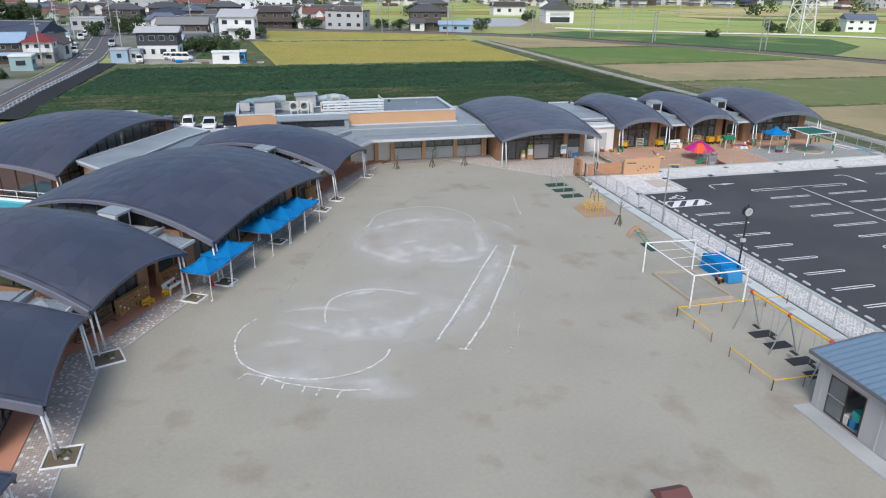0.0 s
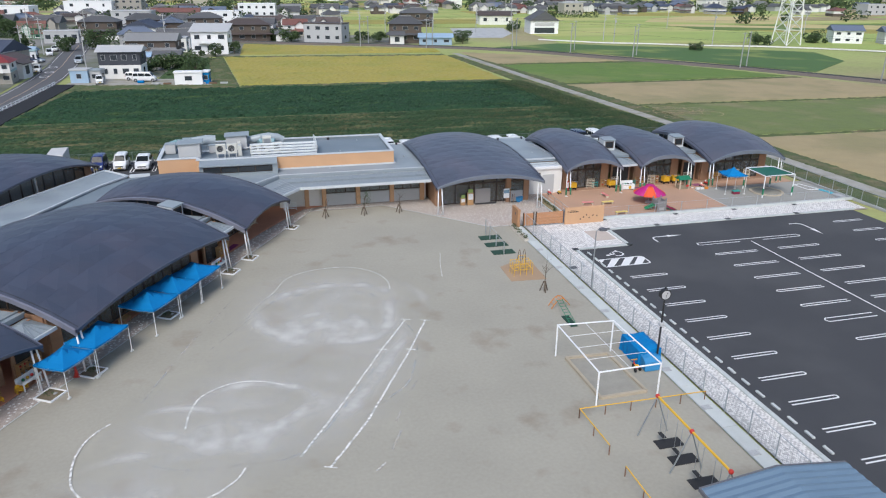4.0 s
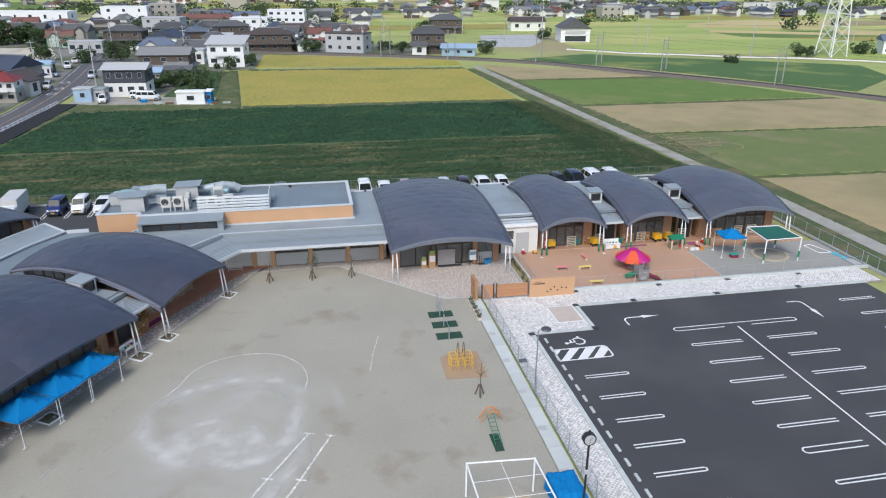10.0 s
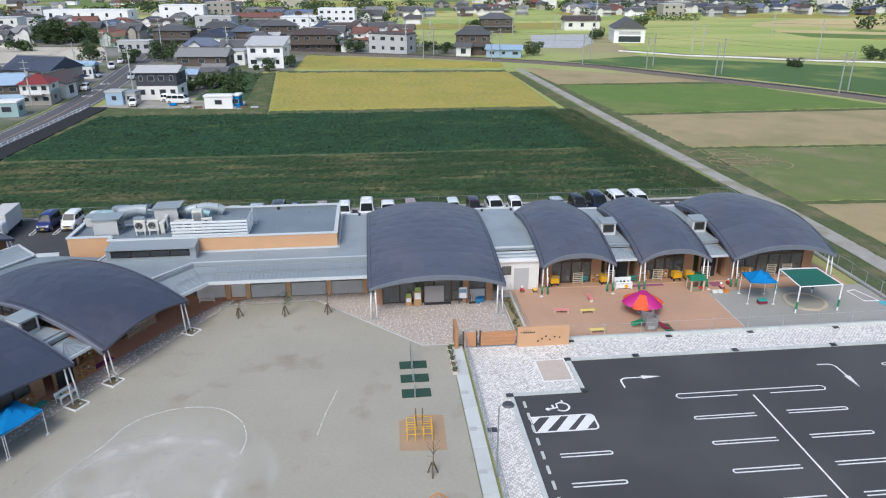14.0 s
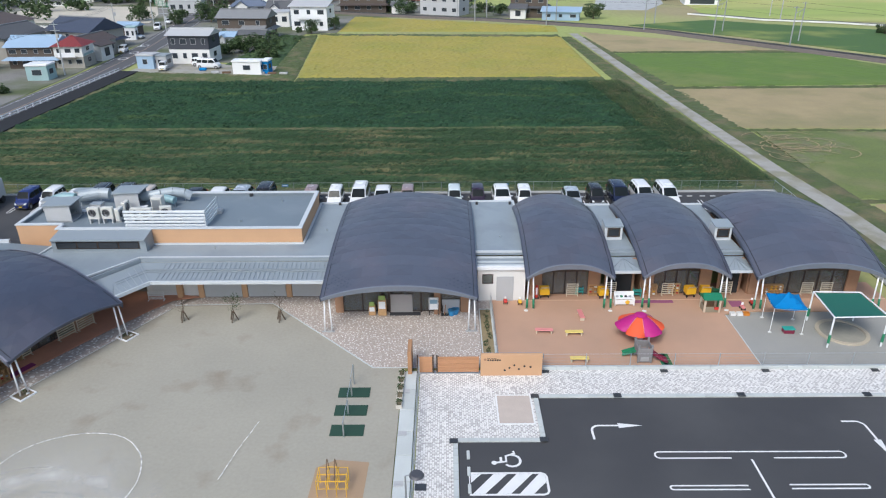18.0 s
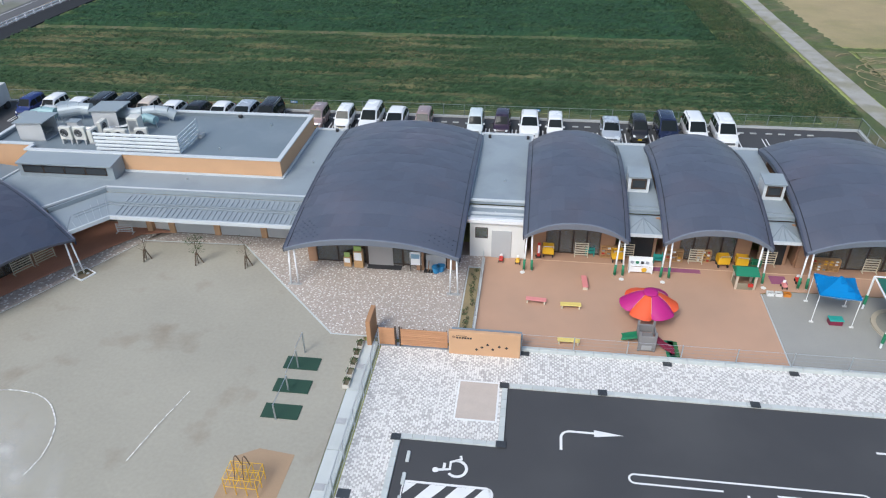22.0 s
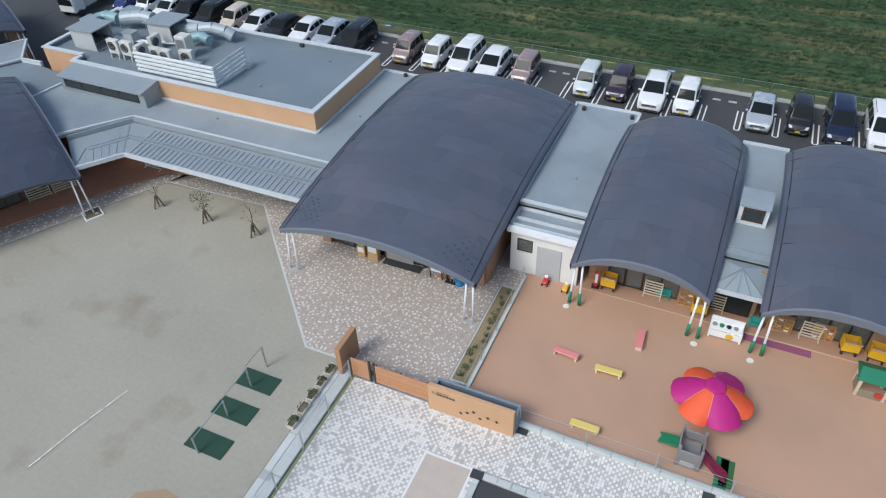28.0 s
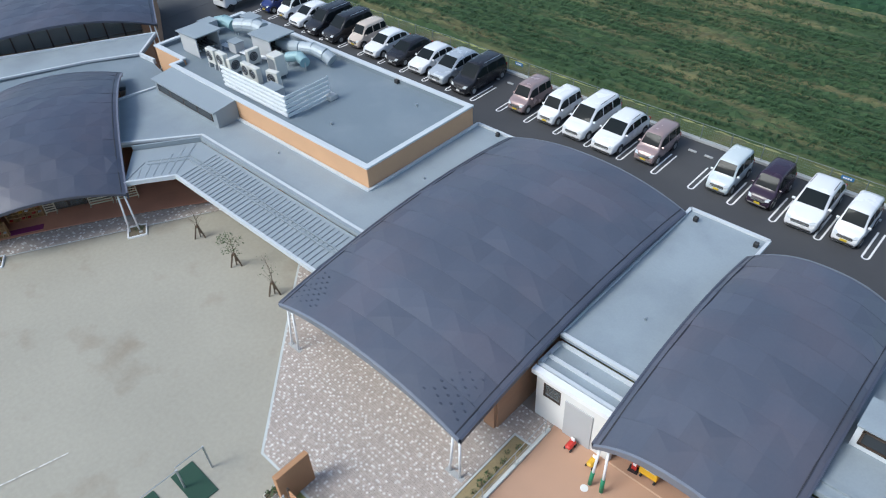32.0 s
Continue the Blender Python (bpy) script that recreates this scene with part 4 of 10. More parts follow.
for i in range(7):
    ya, yb = 0.7 + i * 1.7, 2.35 + i * 1.7
    za, zb = HALL(0.1, ya) - 0.3, HALL(0.1, yb) - 0.3
    f = MB()
    for a, b in (((0.1, ya, 0.08), (0.1, ya, za)), ((0.1, yb, 0.08), (0.1, yb, zb)), ((0.1, ya, 0.12), (0.1, yb, 0.12)), ((0.1, ya, za - 0.04), (0.1, yb, zb - 0.04))):
        f.bar(a, b, 0.09)
    pane = MB().add([(0.1, ya, 0.12), (0.1, yb, 0.12), (0.1, yb, zb - 0.05), (0.1, ya, za - 0.05)], [(0, 1, 2, 3)])
    pane.ob("pane", DARKGLASS, f.ob("glazed_wall", FRAME, hall, "dark glazed wall towards the pool"))


# ---- flat-roofed blocks between the pavilions ----
def slab_roof(parent, poly, z, name="flat_roof", coping=True, material=MEMBRANE):
    r = MB().prism(poly, z - 0.25, z).ob(name, material, parent, "pale grey-blue flat roof sheet")
    if coping:
        for a, b in zip(poly, poly[1:] + poly[:1]):
            MB().bar((a[0], a[1], z + 0.05), (b[0], b[1], z + 0.05), 0.16, 0.14).ob("coping", COPING, r)
    return r


main = thing("link_block", (0, 0, 0), "long flat-roofed block joining the pavilions, pale roof and plaster walls", "building")
slab_roof(main, [(8.75, 69.25), (23.7, 69.25), (23.7, 80.6), (20.85, 80.6), (20.85, 71.8), (0.95, 71.8), (0.3, 68.0), (5.44, 65.3)], 3.32)
slab_roof(main, [(34.4, 70.1), (38.35, 70.1), (38.35, 81.0), (34.4, 81.0)], 3.3)
MB().box(8.75, 69.35, 0, 23.6, 69.6, 3.05).ob("wall", PLASTER, main)
MB().box(20.7, 80.2, 0, 23.7, 80.45, 3.05).ob("wall", PLASTER, main)
MB().box(34.4, 80.1, 0, 38.3, 80.35, 3.05).ob("wall", PLASTER, main)
for x in (11.2, 12.9, 16.3, 19.75, 22.9):
    MB().cbox(x, 68.95, 0, x + 0.42, 69.34, 2.95, 0.01).ob("pillar", ORANGE, main, "ochre rendered pillar")
for a, b in ((13.35, 16.25), (16.75, 19.7), (20.2, 22.85)):
    MB().cbox(a, 69.05, 0.05, b, 69.18, 1.25, 0.01).ob("panel", GREYWALL, main, "pale grey panel below a window")
    f = MB()
    for k in range(4):
        x = a + (b - a) * k / 3
        f.bar((x, 69.2, 1.25), (x, 69.2, 2.7), 0.08)
    f.bar((a, 69.2, 1.3), (b, 69.2, 1.3), 0.08)
    f.bar((a, 69.2, 2.68), (b, 69.2, 2.68), 0.08)
    fo = f.ob("window", FRAME, main, "dark-framed strip window")
    MB().box(a, 69.19, 1.3, b, 69.21, 2.68).ob("pane", GLASS, fo)
# link between the entrance and the first nursery room
slab_roof(main, [(34.5, 68.55), (38.3, 68.55), (38.3, 70.0), (34.5, 70.0)], 2.85)
w = MB()
w.box(34.6, 68.3, 0, 34.95, 68.5, 2.75)
w.box(35.8, 68.3, 0, 38.25, 68.5, 2.75)
w.box(34.95, 68.3, 0, 35.8, 68.5, 1.45)
w.box(34.95, 68.3, 2.3, 35.8, 68.5, 2.75)
w.ob("front_wall", PLASTER, main, "white plaster wall with a small window")
MB().cbox(36.05, 68.24, 0.02, 37.35, 68.3, 2.1, 0.01).ob("door", GREYWALL, main, "pale grey steel door")
f = MB()
for a, b in (((34.95, 68.34, 1.5), (35.8, 68.34, 1.5)), ((34.95, 68.34, 2.26), (35.8, 68.34, 2.26)), ((34.98, 68.34, 1.46), (34.98, 68.34, 2.3)), ((35.77, 68.34, 1.46), (35.77, 68.34, 2.3))):
    f.bar(a, b, 0.06)
fo = f.ob("window", FRAME, main, "small square dark window")
MB().box(35.0, 68.35, 1.5, 35.75, 68.37, 2.26).ob("pane", GLASS, fo)
MB().bar((34.45, 68.25, 2.85), (38.3, 68.25, 2.85), 0.3, 0.24).ob("gutter", WHITE, main)
MB().bar((34.5, 69.15, 2.9), (38.3, 69.15, 2.9), 0.14, 0.14).ob("roof_step", COPING, main)
for p_ in ((36.6, 73.0, 3.3), (22.3, 74.5, 3.32), (14.0, 71.0, 3.32), (36.2, 69.3, 2.85)):
    MB().rod(p_, (p_[0], p_[1], p_[2] + 0.12), 0.05, 8).ob("roof_drain", GALV, main)
for x in (22.5, 34.9, 37.9):
    MB().cbox(x, 80.2, 3.3, x + 0.22, 80.4, 3.55, 0.02).ob("floodlight", BLACK, main, "small black roof floodlight")

# ---- the ribbed canopy along the kitchen front ----
canopy = thing("canopy", (0, 0, 0), "ribbed pale metal canopy with a white gutter along the kitchen front", "canopy")


def sloped(a0, a1, b1, b0, name, material, parent, t=0.06, label=""):
    """A thin sloping sheet between a low edge a0-a1 and a high edge b0-b1."""
    q = [Vector(v) for v in (a0, a1, b1, b0)]
    d = Vector((0, 0, t))
    return MB().add([v - d for v in q] + q, [(3, 2, 1, 0), (4, 5, 6, 7), (0, 1, 5, 4), (1, 2, 6, 5), (2, 3, 7, 6), (3, 0, 4, 7)]).ob(name, material, parent, label)


A0, A1, B1, B0 = (10.65, 66.25, 2.86), (23.45, 66.25, 2.86), (23.45, 68.95, 3.12), (8.95, 68.95, 3.12)
C0, D0 = (8.9, 63.9, 2.86), (6.6, 65.75, 3.12)
sloped(A0, A1, B1, B0, "roof_sheet", RIBMETAL, canopy, label="pale ribbed metal sheet")
sloped(C0, A0, B0, D0, "roof_sheet", RIBMETAL, canopy)
rm = MB().bar((0, 0, 0.03), (0, 2.45, 0.268), 0.020, 0.03).mesh("rib", mat("rib_metal", (0.21, 0.245, 0.27), 0.5, metal=0.1, var=0.05))
copies(rm, "rib", canopy, [(10.95 + i * 0.355, 66.27, 2.86) for i in range(35)])
d1, d2 = Vector(A0) - Vector(C0), Vector(B0) - Vector(D0)
up = Vector((0, 0, 0.012))
for i in range(7):
    a, b = Vector(C0) + d1 * (i + 0.6) / 7, Vector(D0) + d2 * (i + 0.6) / 7
    MB().bar(a + up, a + (b - a) * min(1.0, 0.25 + i * 0.12) + up, 0.018, 0.02).ob("rib", GALV, canopy)
for k in (0.47, 0.57):
    p0, p1, p2 = (Vector(a).lerp(Vector(b), k) + up for a, b in ((C0, D0), (A0, B0), (A1, B1)))
    MB().bar(p0 + (p1 - p0) * 0.3, p1, 0.04, 0.05).ob("snow_bar", RIBMETAL, canopy)
    MB().bar(p1 + up * 3, p2 + up * 3, 0.07, 0.06).ob("snow_bar", RIBMETAL, canopy)
MB().bar(Vector(C0) + up, Vector(C0).lerp(Vector(D0), 0.55) + d1 * 0.3 + up, 0.03, 0.04).ob("hip_trim", MATS["rib_metal"], canopy)
MB().bar(Vector(D0) + Vector((-0.09, 0.07, 0.1)), Vector(B0) + Vector((-0.09, 0.07, 0.1)), 0.1, 0.36).ob("upstand", RIBMETAL, canopy)
MB().bar((10.6, 66.2, 2.8), (23.45, 66.2, 2.8), 0.14, 0.26).ob("gutter", COPING, canopy, "white box gutter")
MB().bar((8.86, 63.85, 2.8), (10.6, 66.2, 2.8), 0.14, 0.26).ob("gutter", COPING, canopy)
for x in (13.1, 16.5, 19.95, 23.1):
    MB().bar((x, 66.35, 2.7), (x, 69.1, 2.95), 0.1, 0.14).ob("beam", DARKWOOD, canopy)
MB().box(8.9, 69.0, 3.12, 23.5, 69.16, 3.42).ob("upstand", RIBMETAL, canopy)

# ---- the service block with its rooftop plant ----
svc = thing("service_block", (0, 0, 0), "ochre-walled service block with white copings and a blue-grey roof deck", "building")
outline = [(-2.5, 72.85), (1.2, 72.85), (1.2, 71.92), (20.75, 71.92), (20.75, 80.25), (-2.5, 80.25)]
for a, b in zip(outline, outline[1:] + outline[:1]):
    d = Vector((b[0] - a[0], b[1] - a[1], 0)).normalized()
    nrm = Vector((-d.y, d.x, 0)) * 0.11
    cut = 0.0 if abs(d.x) > 0.5 else 0.222
    a2, b2 = Vector((*a, 0)) + nrm + d * cut, Vector((*b, 0)) + nrm - d * cut
    if (a, b) == ((1.2, 72.85), (1.2, 71.92)):
        a2, b2 = a2 - d * 0.22, b2
    MB().bar((a2.x, a2.y, 2.3), (b2.x, b2.y, 2.3), 0.22, 4.6).ob("wall", ORANGE, svc, "ochre rendered wall")
    e_ = 0.055 if cut == 0 else -0.062
    MB().bar((a2.x - d.x * e_, a2.y - d.y * e_, 4.66), (b2.x + d.x * e_, b2.y + d.y * e_, 4.66), 0.33, 0.10).ob("coping", COPING, svc, "pale metal coping")
    l0_, l1_ = a2 + nrm * 1.15 + d * (0.24 - cut), b2 + nrm * 1.15 - d * (0.24 - cut)
    MB().bar((l0_.x, l0_.y, 4.47), (l1_.x, l1_.y, 4.47), 0.02, 0.24).ob("upstand", DECKBLUE, svc)
MB().prism([(-2.3, 73.05), (1.4, 73.05), (1.4, 72.12), (20.55, 72.12), (20.55, 80.05), (-2.3, 80.05)], 4.15, 4.35).ob("roof_deck", DECKBLUE, svc, "blue-grey waterproofed roof deck")
for x, y in ((17.8, 78.6), (15.4, 74.0)):
    MB().rod((x, y, 4.35), (x, y, 4.5), 0.06, 8).ob("roof_drain", GALV, svc)
MB().cbox(14.6, 79.8, 4.35, 14.9, 80.02, 4.62, 0.03).ob("floodlight", BLACK, svc)
# dormer with a strip window
dm = MB()
dm.side([(70.4, 3.3), (71.9, 3.3), (71.9, 4.62), (70.22, 4.42), (70.22, 4.32), (70.4, 4.32)], 1.5, 8.85)
dormer = dm.ob("dormer", RIBMETAL, svc, "low metal dormer with a dark strip window")
for i in range(4):
    a = 1.9 + i * 1.62
    f = MB()
    for p0, p1 in (((a, 70.38, 3.66), (a + 1.55, 70.38, 3.66)), ((a, 70.38, 4.2), (a + 1.55, 70.38, 4.2)), ((a, 70.38, 3.62), (a, 70.38, 4.24)), ((a + 1.55, 70.38, 3.62), (a + 1.55, 70.38, 4.24))):
        f.bar(p0, p1, 0.06)
    fo = f.ob("dormer_frame", FRAME, dormer)
    fo.parent = svc
    MB().box(a, 70.35, 3.66, a + 1.55, 70.37, 4.2).ob("pane", mat("dark_pane", (0.03, 0.035, 0.04), 0.08, var=0.02, bump=0), fo)

Z0 = 4.35
# louvre screen round the plant
screen = thing("louvre_screen", (0, 0, Z0), "white slatted screen in an L round the rooftop plant", "screen")
slx = MB().side([(-0.02, 0), (0.09, 0.10), (0.09, 0.17), (-0.02, 0.12)], 0, 6.5).mesh("slat", mat("louvre_white", (0.60, 0.635, 0.655), 0.5, var=0.06))
sly = MB().box(-0.02, 0, -0.04, 0.03, 3.3, 0.15).mesh("slat", mat("louvre_white", (0.60, 0.635, 0.655), 0.5, var=0.06))
copies(slx, "slat", screen, [(6.4, 72.75, 0.15 + 0.29 * i) for i in range(5)])
copies(sly, "slat", screen, [(12.92, 72.75, 0.15 + 0.29 * i) for i in range(5)])
for x in (6.5, 8.6, 10.7, 12.85):
    MB().bar((x, 72.88, 0), (x, 72.88, 1.5), 0.07).ob("screen_post", GALV, screen)
for y in (74.4, 76.0):
    MB().bar((12.88, y, 0), (12.88, y, 1.5), 0.07).ob("screen_post", GALV, screen)
MB().cbox(12.7, 75.7, 0, 13.3, 76.3, 0.3, 0.03).ob("footing", CONCRETE, screen)


def hood(x, y, label):
    """A duct hood with one open side."""
    h = thing("duct_hood", (x, y, Z0), label, "duct hood", "duct hoods")
    MB().cbox(0, 0, 0.1, 0.08, 1.8, 1.5, 0.01).ob("side_panel", GREYWALL, h)
    MB().cbox(0.08, 0, 0.1, 2.1, 0.08, 1.5, 0.01).ob("side_panel", GREYWALL, h)
    MB().cbox(0.08, 1.72, 0.1, 2.1, 1.8, 1.5, 0.01).ob("side_panel", GREYWALL, h)
    sloped((-0.15, -0.15, 1.52), (2.35, -0.15, 1.6), (2.35, 1.95, 1.6), (-0.15, 1.95, 1.52), "hood_roof", RIBMETAL, h, 0.08)
    for k in range(6):
        MB().rod((0.5, 0.25 + k * 0.26, 0.45), (1.9, 0.25 + k * 0.26, 0.45), 0.07, 8).ob("pipe", GALV, h)
    MB().box(0.06, 0.06, 0, 2.1, 1.74, 0.1).ob("base", CONCRETE, h)
    # black block that darkens the hood's inside like shade
    MB().box(0.1, 0.1, 0.1, 0.4, 1.7, 1.4).ob("dark_inside", BLACK, h)
    return h


hood(-0.6, 74.0, "grey sheet-metal duct hood on the roof deck")
hood(3.9, 76.8, "grey sheet-metal duct hood beside silver ducts")


def ac_unit(m, label="white air-conditioning unit with a round fan grille"):
    u = thing("outdoor_unit", m, label, "air conditioner", "rooftop units")
    MB().cbox(0, 0, 0.12, 0.95, 0.36, 1.12, 0.03).ob("casing", mat("unit_white", (0.56, 0.56, 0.52), 0.5, var=0.05), u)
    g = MB()
    for r in (0.12, 0.22, 0.32):
        g.tube([(0.4 + r * math.cos(a * math.pi / 8), -0.015, 0.66 + r * math.sin(a * math.pi / 8)) for a in range(17)], 0.012, 5)
    g.ob("fan_grille", GREY_METAL, u)
    # no real hole: a flat black disc paints the shade behind the grille
    MB().rod((0.4, 0.0, 0.66), (0.4, -0.01, 0.66), 0.33, 20).ob("fan_recess", BLACK, u)
    for x in (0.12, 0.83):
        MB().cbox(x - 0.06, -0.04, -0.25 if m[2] > Z0 else 0, x + 0.06, 0.40, 0.12, 0.01).ob("foot", CONCRETE, u)
    return u


u0 = ac_unit((3.0, 73.75, Z0 + 0.25))
for m in (pose(4.1, 73.8, Z0 + 0.25), pose(5.4, 75.4, Z0, 0, 0, 90), pose(6.3, 74.2, Z0), pose(7.1, 74.2, Z0), pose(8.6, 74.5, Z0, 0, 0, 12), pose(5.5, 73.9, Z0, 0, 0, 90)):
    copy_thing(u0, m)
tall = thing("ventilation_unit", (7.6, 75.4, Z0), "tall pale ventilation unit on legs", "ventilation unit")
MB().cbox(0, 0, 0.2, 0.9, 0.8, 1.6, 0.04).ob("casing", MATS["unit_white"], tall)
MB().box(0.1, -0.012, 0.5, 0.8, 0, 1.4).ob("grille", GREY_METAL, tall)
for x, y in ((0.1, 0.1), (0.8, 0.1), (0.1, 0.7), (0.8, 0.7)):
    MB().bar((x, y, 0), (x, y, 0.2), 0.06).ob("leg", GALV, tall)


def duct(pts, r, label, tint):
    """A jointed round duct with collars."""
    d = thing("duct", (0, 0, Z0), label, "duct", "rooftop ducts")
    for k, (a, b) in enumerate(zip(pts, pts[1:])):
        MB().rod(a, b, r, 14).ob("duct_section", tint, d, smooth=False)
        MB().rod(Vector(b) - (Vector(b) - Vector(a)).normalized() * 0.06, Vector(b) + (Vector(b) - Vector(a)).normalized() * 0.02, r * 1.05, 14).ob("collar", tint, d)
    for p_ in pts[::2]:
        MB().bar((p_[0], p_[1], 0), (p_[0], p_[1], p_[2]), 0.06).ob("support", GALV, d)
    return d


AQUA = mat("aqua_duct", (0.24, 0.38, 0.41), 0.5, metal=0.1, var=0.1)
SILVER = mat("silver_duct", (0.37, 0.42, 0.45), 0.5, metal=0.15, var=0.1, scale=3)
duct([(5.1, 78.2, 0.7), (6.5, 78.2, 0.75), (7.4, 78.3, 0.9), (8.3, 78.6, 0.95), (9.2, 78.8, 0.75), (9.7, 78.9, 0.45)], 0.42, "silver ribbed exhaust duct bending to the roof deck", SILVER)
duct([(0.4, 77.9, 0.8), (1.1, 78.2, 0.85), (1.9, 78.5, 0.9), (2.7, 78.6, 0.8)], 0.5, "silver round duct beside a duct hood", SILVER)
duct([(-1.8, 77.6, 0.6), (-1.0, 77.9, 0.8), (0.0, 77.9, 0.7)], 0.40, "pale aqua duct on the roof deck", AQUA)
duct([(7.2, 77.2, 0.6), (8.0, 77.6, 0.75), (8.8, 77.4, 0.6)], 0.34, "pale aqua duct bend on the roof deck", AQUA)
for x, y, w_, d_, h_ in ((-2.1, 76.3, 1.0, 1.0, 1.0), (9.4, 73.3, 1.3, 1.0, 0.7), (-0.6, 78.9, 1.4, 0.9, 0.9), (2.2, 75.9, 0.9, 0.7, 0.8)):
    bx = thing("plant_box", (x, y, Z0), "pale metal plant casing on the roof deck", "plant casing", "plant casings")
    MB().cbox(0, 0, 0.08, w_, d_, h_, 0.03).ob("casing", GREYWALL, bx)
    MB().cbox(-0.04, -0.04, h_, w_ + 0.04, d_ + 0.04, h_ + 0.05, 0.01).ob("lid", RIBMETAL, bx)
    MB().box(0.1, 0.1, 0, w_ - 0.1, d_ - 0.1, 0.08).ob("base", CONCRETE, bx)
pr = thing("pipe_run", (0, 0, Z0), "thin white pipes running over the roof deck", "pipes")
for k in range(4):
    MB().tube([(1.0, 76.0 + k * 0.12, 0.2), (4.5, 76.2 + k * 0.12, 0.2), (6.5, 77.0 + k * 0.1, 0.2)], 0.04, 6).ob("pipe", WHITE, pr)
for x in (1.5, 3.0, 4.4):
    MB().box(x, 75.9, 0, x + 0.1, 76.7, 0.16).ob("pipe_support", CONCRETE, pr)


# ---- narrow links with a roof-light box and a hipped metal canopy ----
def link(m, w, D, label, box_at=5.6, box_w=1.4, box_x=0.4):
    k = thing("roof_link", m, label, "building link", "roof links")
    MB().box(0.05, 3.0, 3.05, w - 0.05, D, 3.28).ob("flat_roof", MEMBRANE, k, "pale flat roof sheet")
    for y in (3.0, 3.5):
        MB().bar((0, y, 3.33), (w, y, 3.33), 0.14, 0.12).ob("coping", RIBMETAL, k)
    MB().bar((0, D - 0.1, 3.33), (w, D - 0.1, 3.33), 0.16, 0.14).ob("coping", COPING, k)
    MB().box(0.1, 2.5, 0, w - 0.1, 2.65, 3.05).ob("wall", BRICK, k)
    # wide dark glass drawn in place of an opening in shade
    MB().cbox(0.3, 2.42, 0.06, w - 0.3, 2.5, 2.2, 0.02).ob("door", DARKGLASS, k, "dark glazed door standing in for a shaded opening")
    # canopy with two hips meeting at a ridge point
    top = MB().add([(0.02, 0.95, 2.72), (w - 0.02, 0.95, 2.72), (w - 0.02, 2.95, 3.0), (0.02, 2.95, 3.0), (w / 2, 2.2, 3.22)], [(0, 1, 4), (1, 2, 4), (2, 3, 4), (3, 0, 4)])
    top.ob("canopy_sheet", RIBMETAL, k, "hipped pale metal canopy")
    for q in ((0.02, 0.95, 2.74), (w - 0.02, 0.95, 2.74), (w / 2, 0.95, 2.74), (w * 0.25, 0.95, 2.74), (w * 0.75, 0.95, 2.74)):
        MB().bar(q, (w / 2, 2.2, 3.24), 0.04, 0.04).ob("seam", MATS["rib_metal"], k)
    MB().bar((0, 0.9, 2.68), (w, 0.9, 2.68), 0.1, 0.2).ob("gutter", COPING, k)
    # roof-light box
    bx = MB()
    y0, y1, xa, xb = box_at, box_at + 1.35, box_x, box_x + box_w
    bx.box(xa, y0 + 0.12, 3.28, xb, y1, 4.5)
    b = bx.ob("skylight_box", mat("zinc_box", (0.58, 0.61, 0.63), 0.5, var=0.06), k, "pale metal roof-light box")
    sloped((xa - 0.04, y0 - 0.03, 4.5), (xb + 0.04, y0 - 0.03, 4.5), (xb + 0.04, y1 + 0.05, 4.62), (xa - 0.04, y1 + 0.05, 4.62), "box_roof", MEMBRANE, b, 0.07)
    f = MB()
    for p0, p1 in (((xa + 0.22, y0 + 0.1, 3.6), (xb - 0.22, y0 + 0.1, 3.6)), ((xa + 0.22, y0 + 0.1, 4.25), (xb - 0.22, y0 + 0.1, 4.25)),
                   ((xa + 0.24, y0 + 0.1, 3.55), (xa + 0.24, y0 + 0.1, 4.3)), ((xb - 0.24, y0 + 0.1, 3.55), (xb - 0.24, y0 + 0.1, 4.3))):
        f.bar(p0, p1, 0.09)
    f.ob("window_frame", FRAME, b)
    MB().box(xa + 0.24, y0 + 0.09, 3.6, xb - 0.24, y0 + 0.11, 4.25).ob("pane", MATS["dark_pane"], b)
    return k


link((44.45, 66.85, 0), 2.5, 13.3, "white flat-roofed link with a roof-light box between nursery rooms", 5.4, 1.4, 0.5)
link((53.25, 66.85, 0), 2.0, 13.3, "white flat-roofed link with a roof-light box beside the end pavilion", 5.2, 1.35, 0.4)
link((4.55, 54.45, 0, 0, 0, 61.0), 2.3, 13.0, "pale flat-roofed link with a roof-light box between classrooms", 5.0, 1.4, 0.4)
link((-4.85, 39.1, 0, 0, 0, 60.4), 2.0, 13.0, "pale flat-roofed link with a roof-light box by the shoe shelves", 5.0, 1.3, 0.35)
link((-9.3, 31.5, 0, 0, 0, 75), 1.6, 12.0, "narrow pale flat-roofed link at the wing's end", 7.5, 1.2, 0.2)
# pale roofs behind the wing, towards the hall
back = thing("corridor_block", (0, 0, 0), "low corridor block with a pale flat roof behind the classrooms", "building")
STRIP = [(-15.6, 62.0), (-12.6, 57.9), (-7.3, 69.7), (-5.35, 72.8), (-7.9, 75.5)]
slab_roof(back, STRIP, 3.2)
MB().prism([(-15.2, 62.2), (-13.5, 58.6), (-7.7, 69.9), (-5.75, 72.7), (-8.0, 75.0)], 0, 2.94).ob("wall", BRICK, back)
LOWROOF = [(-7.3, 69.6), (-5.2, 72.65), (-3.4, 72.75), (0.8, 72.0), (0.85, 69.3), (0.3, 68.6), (-1.6, 69.6), (-5.9, 62.5), (-10.0, 62.9)]
slab_roof(back, LOWROOF, 3.1, coping=False, material=DECKBLUE)
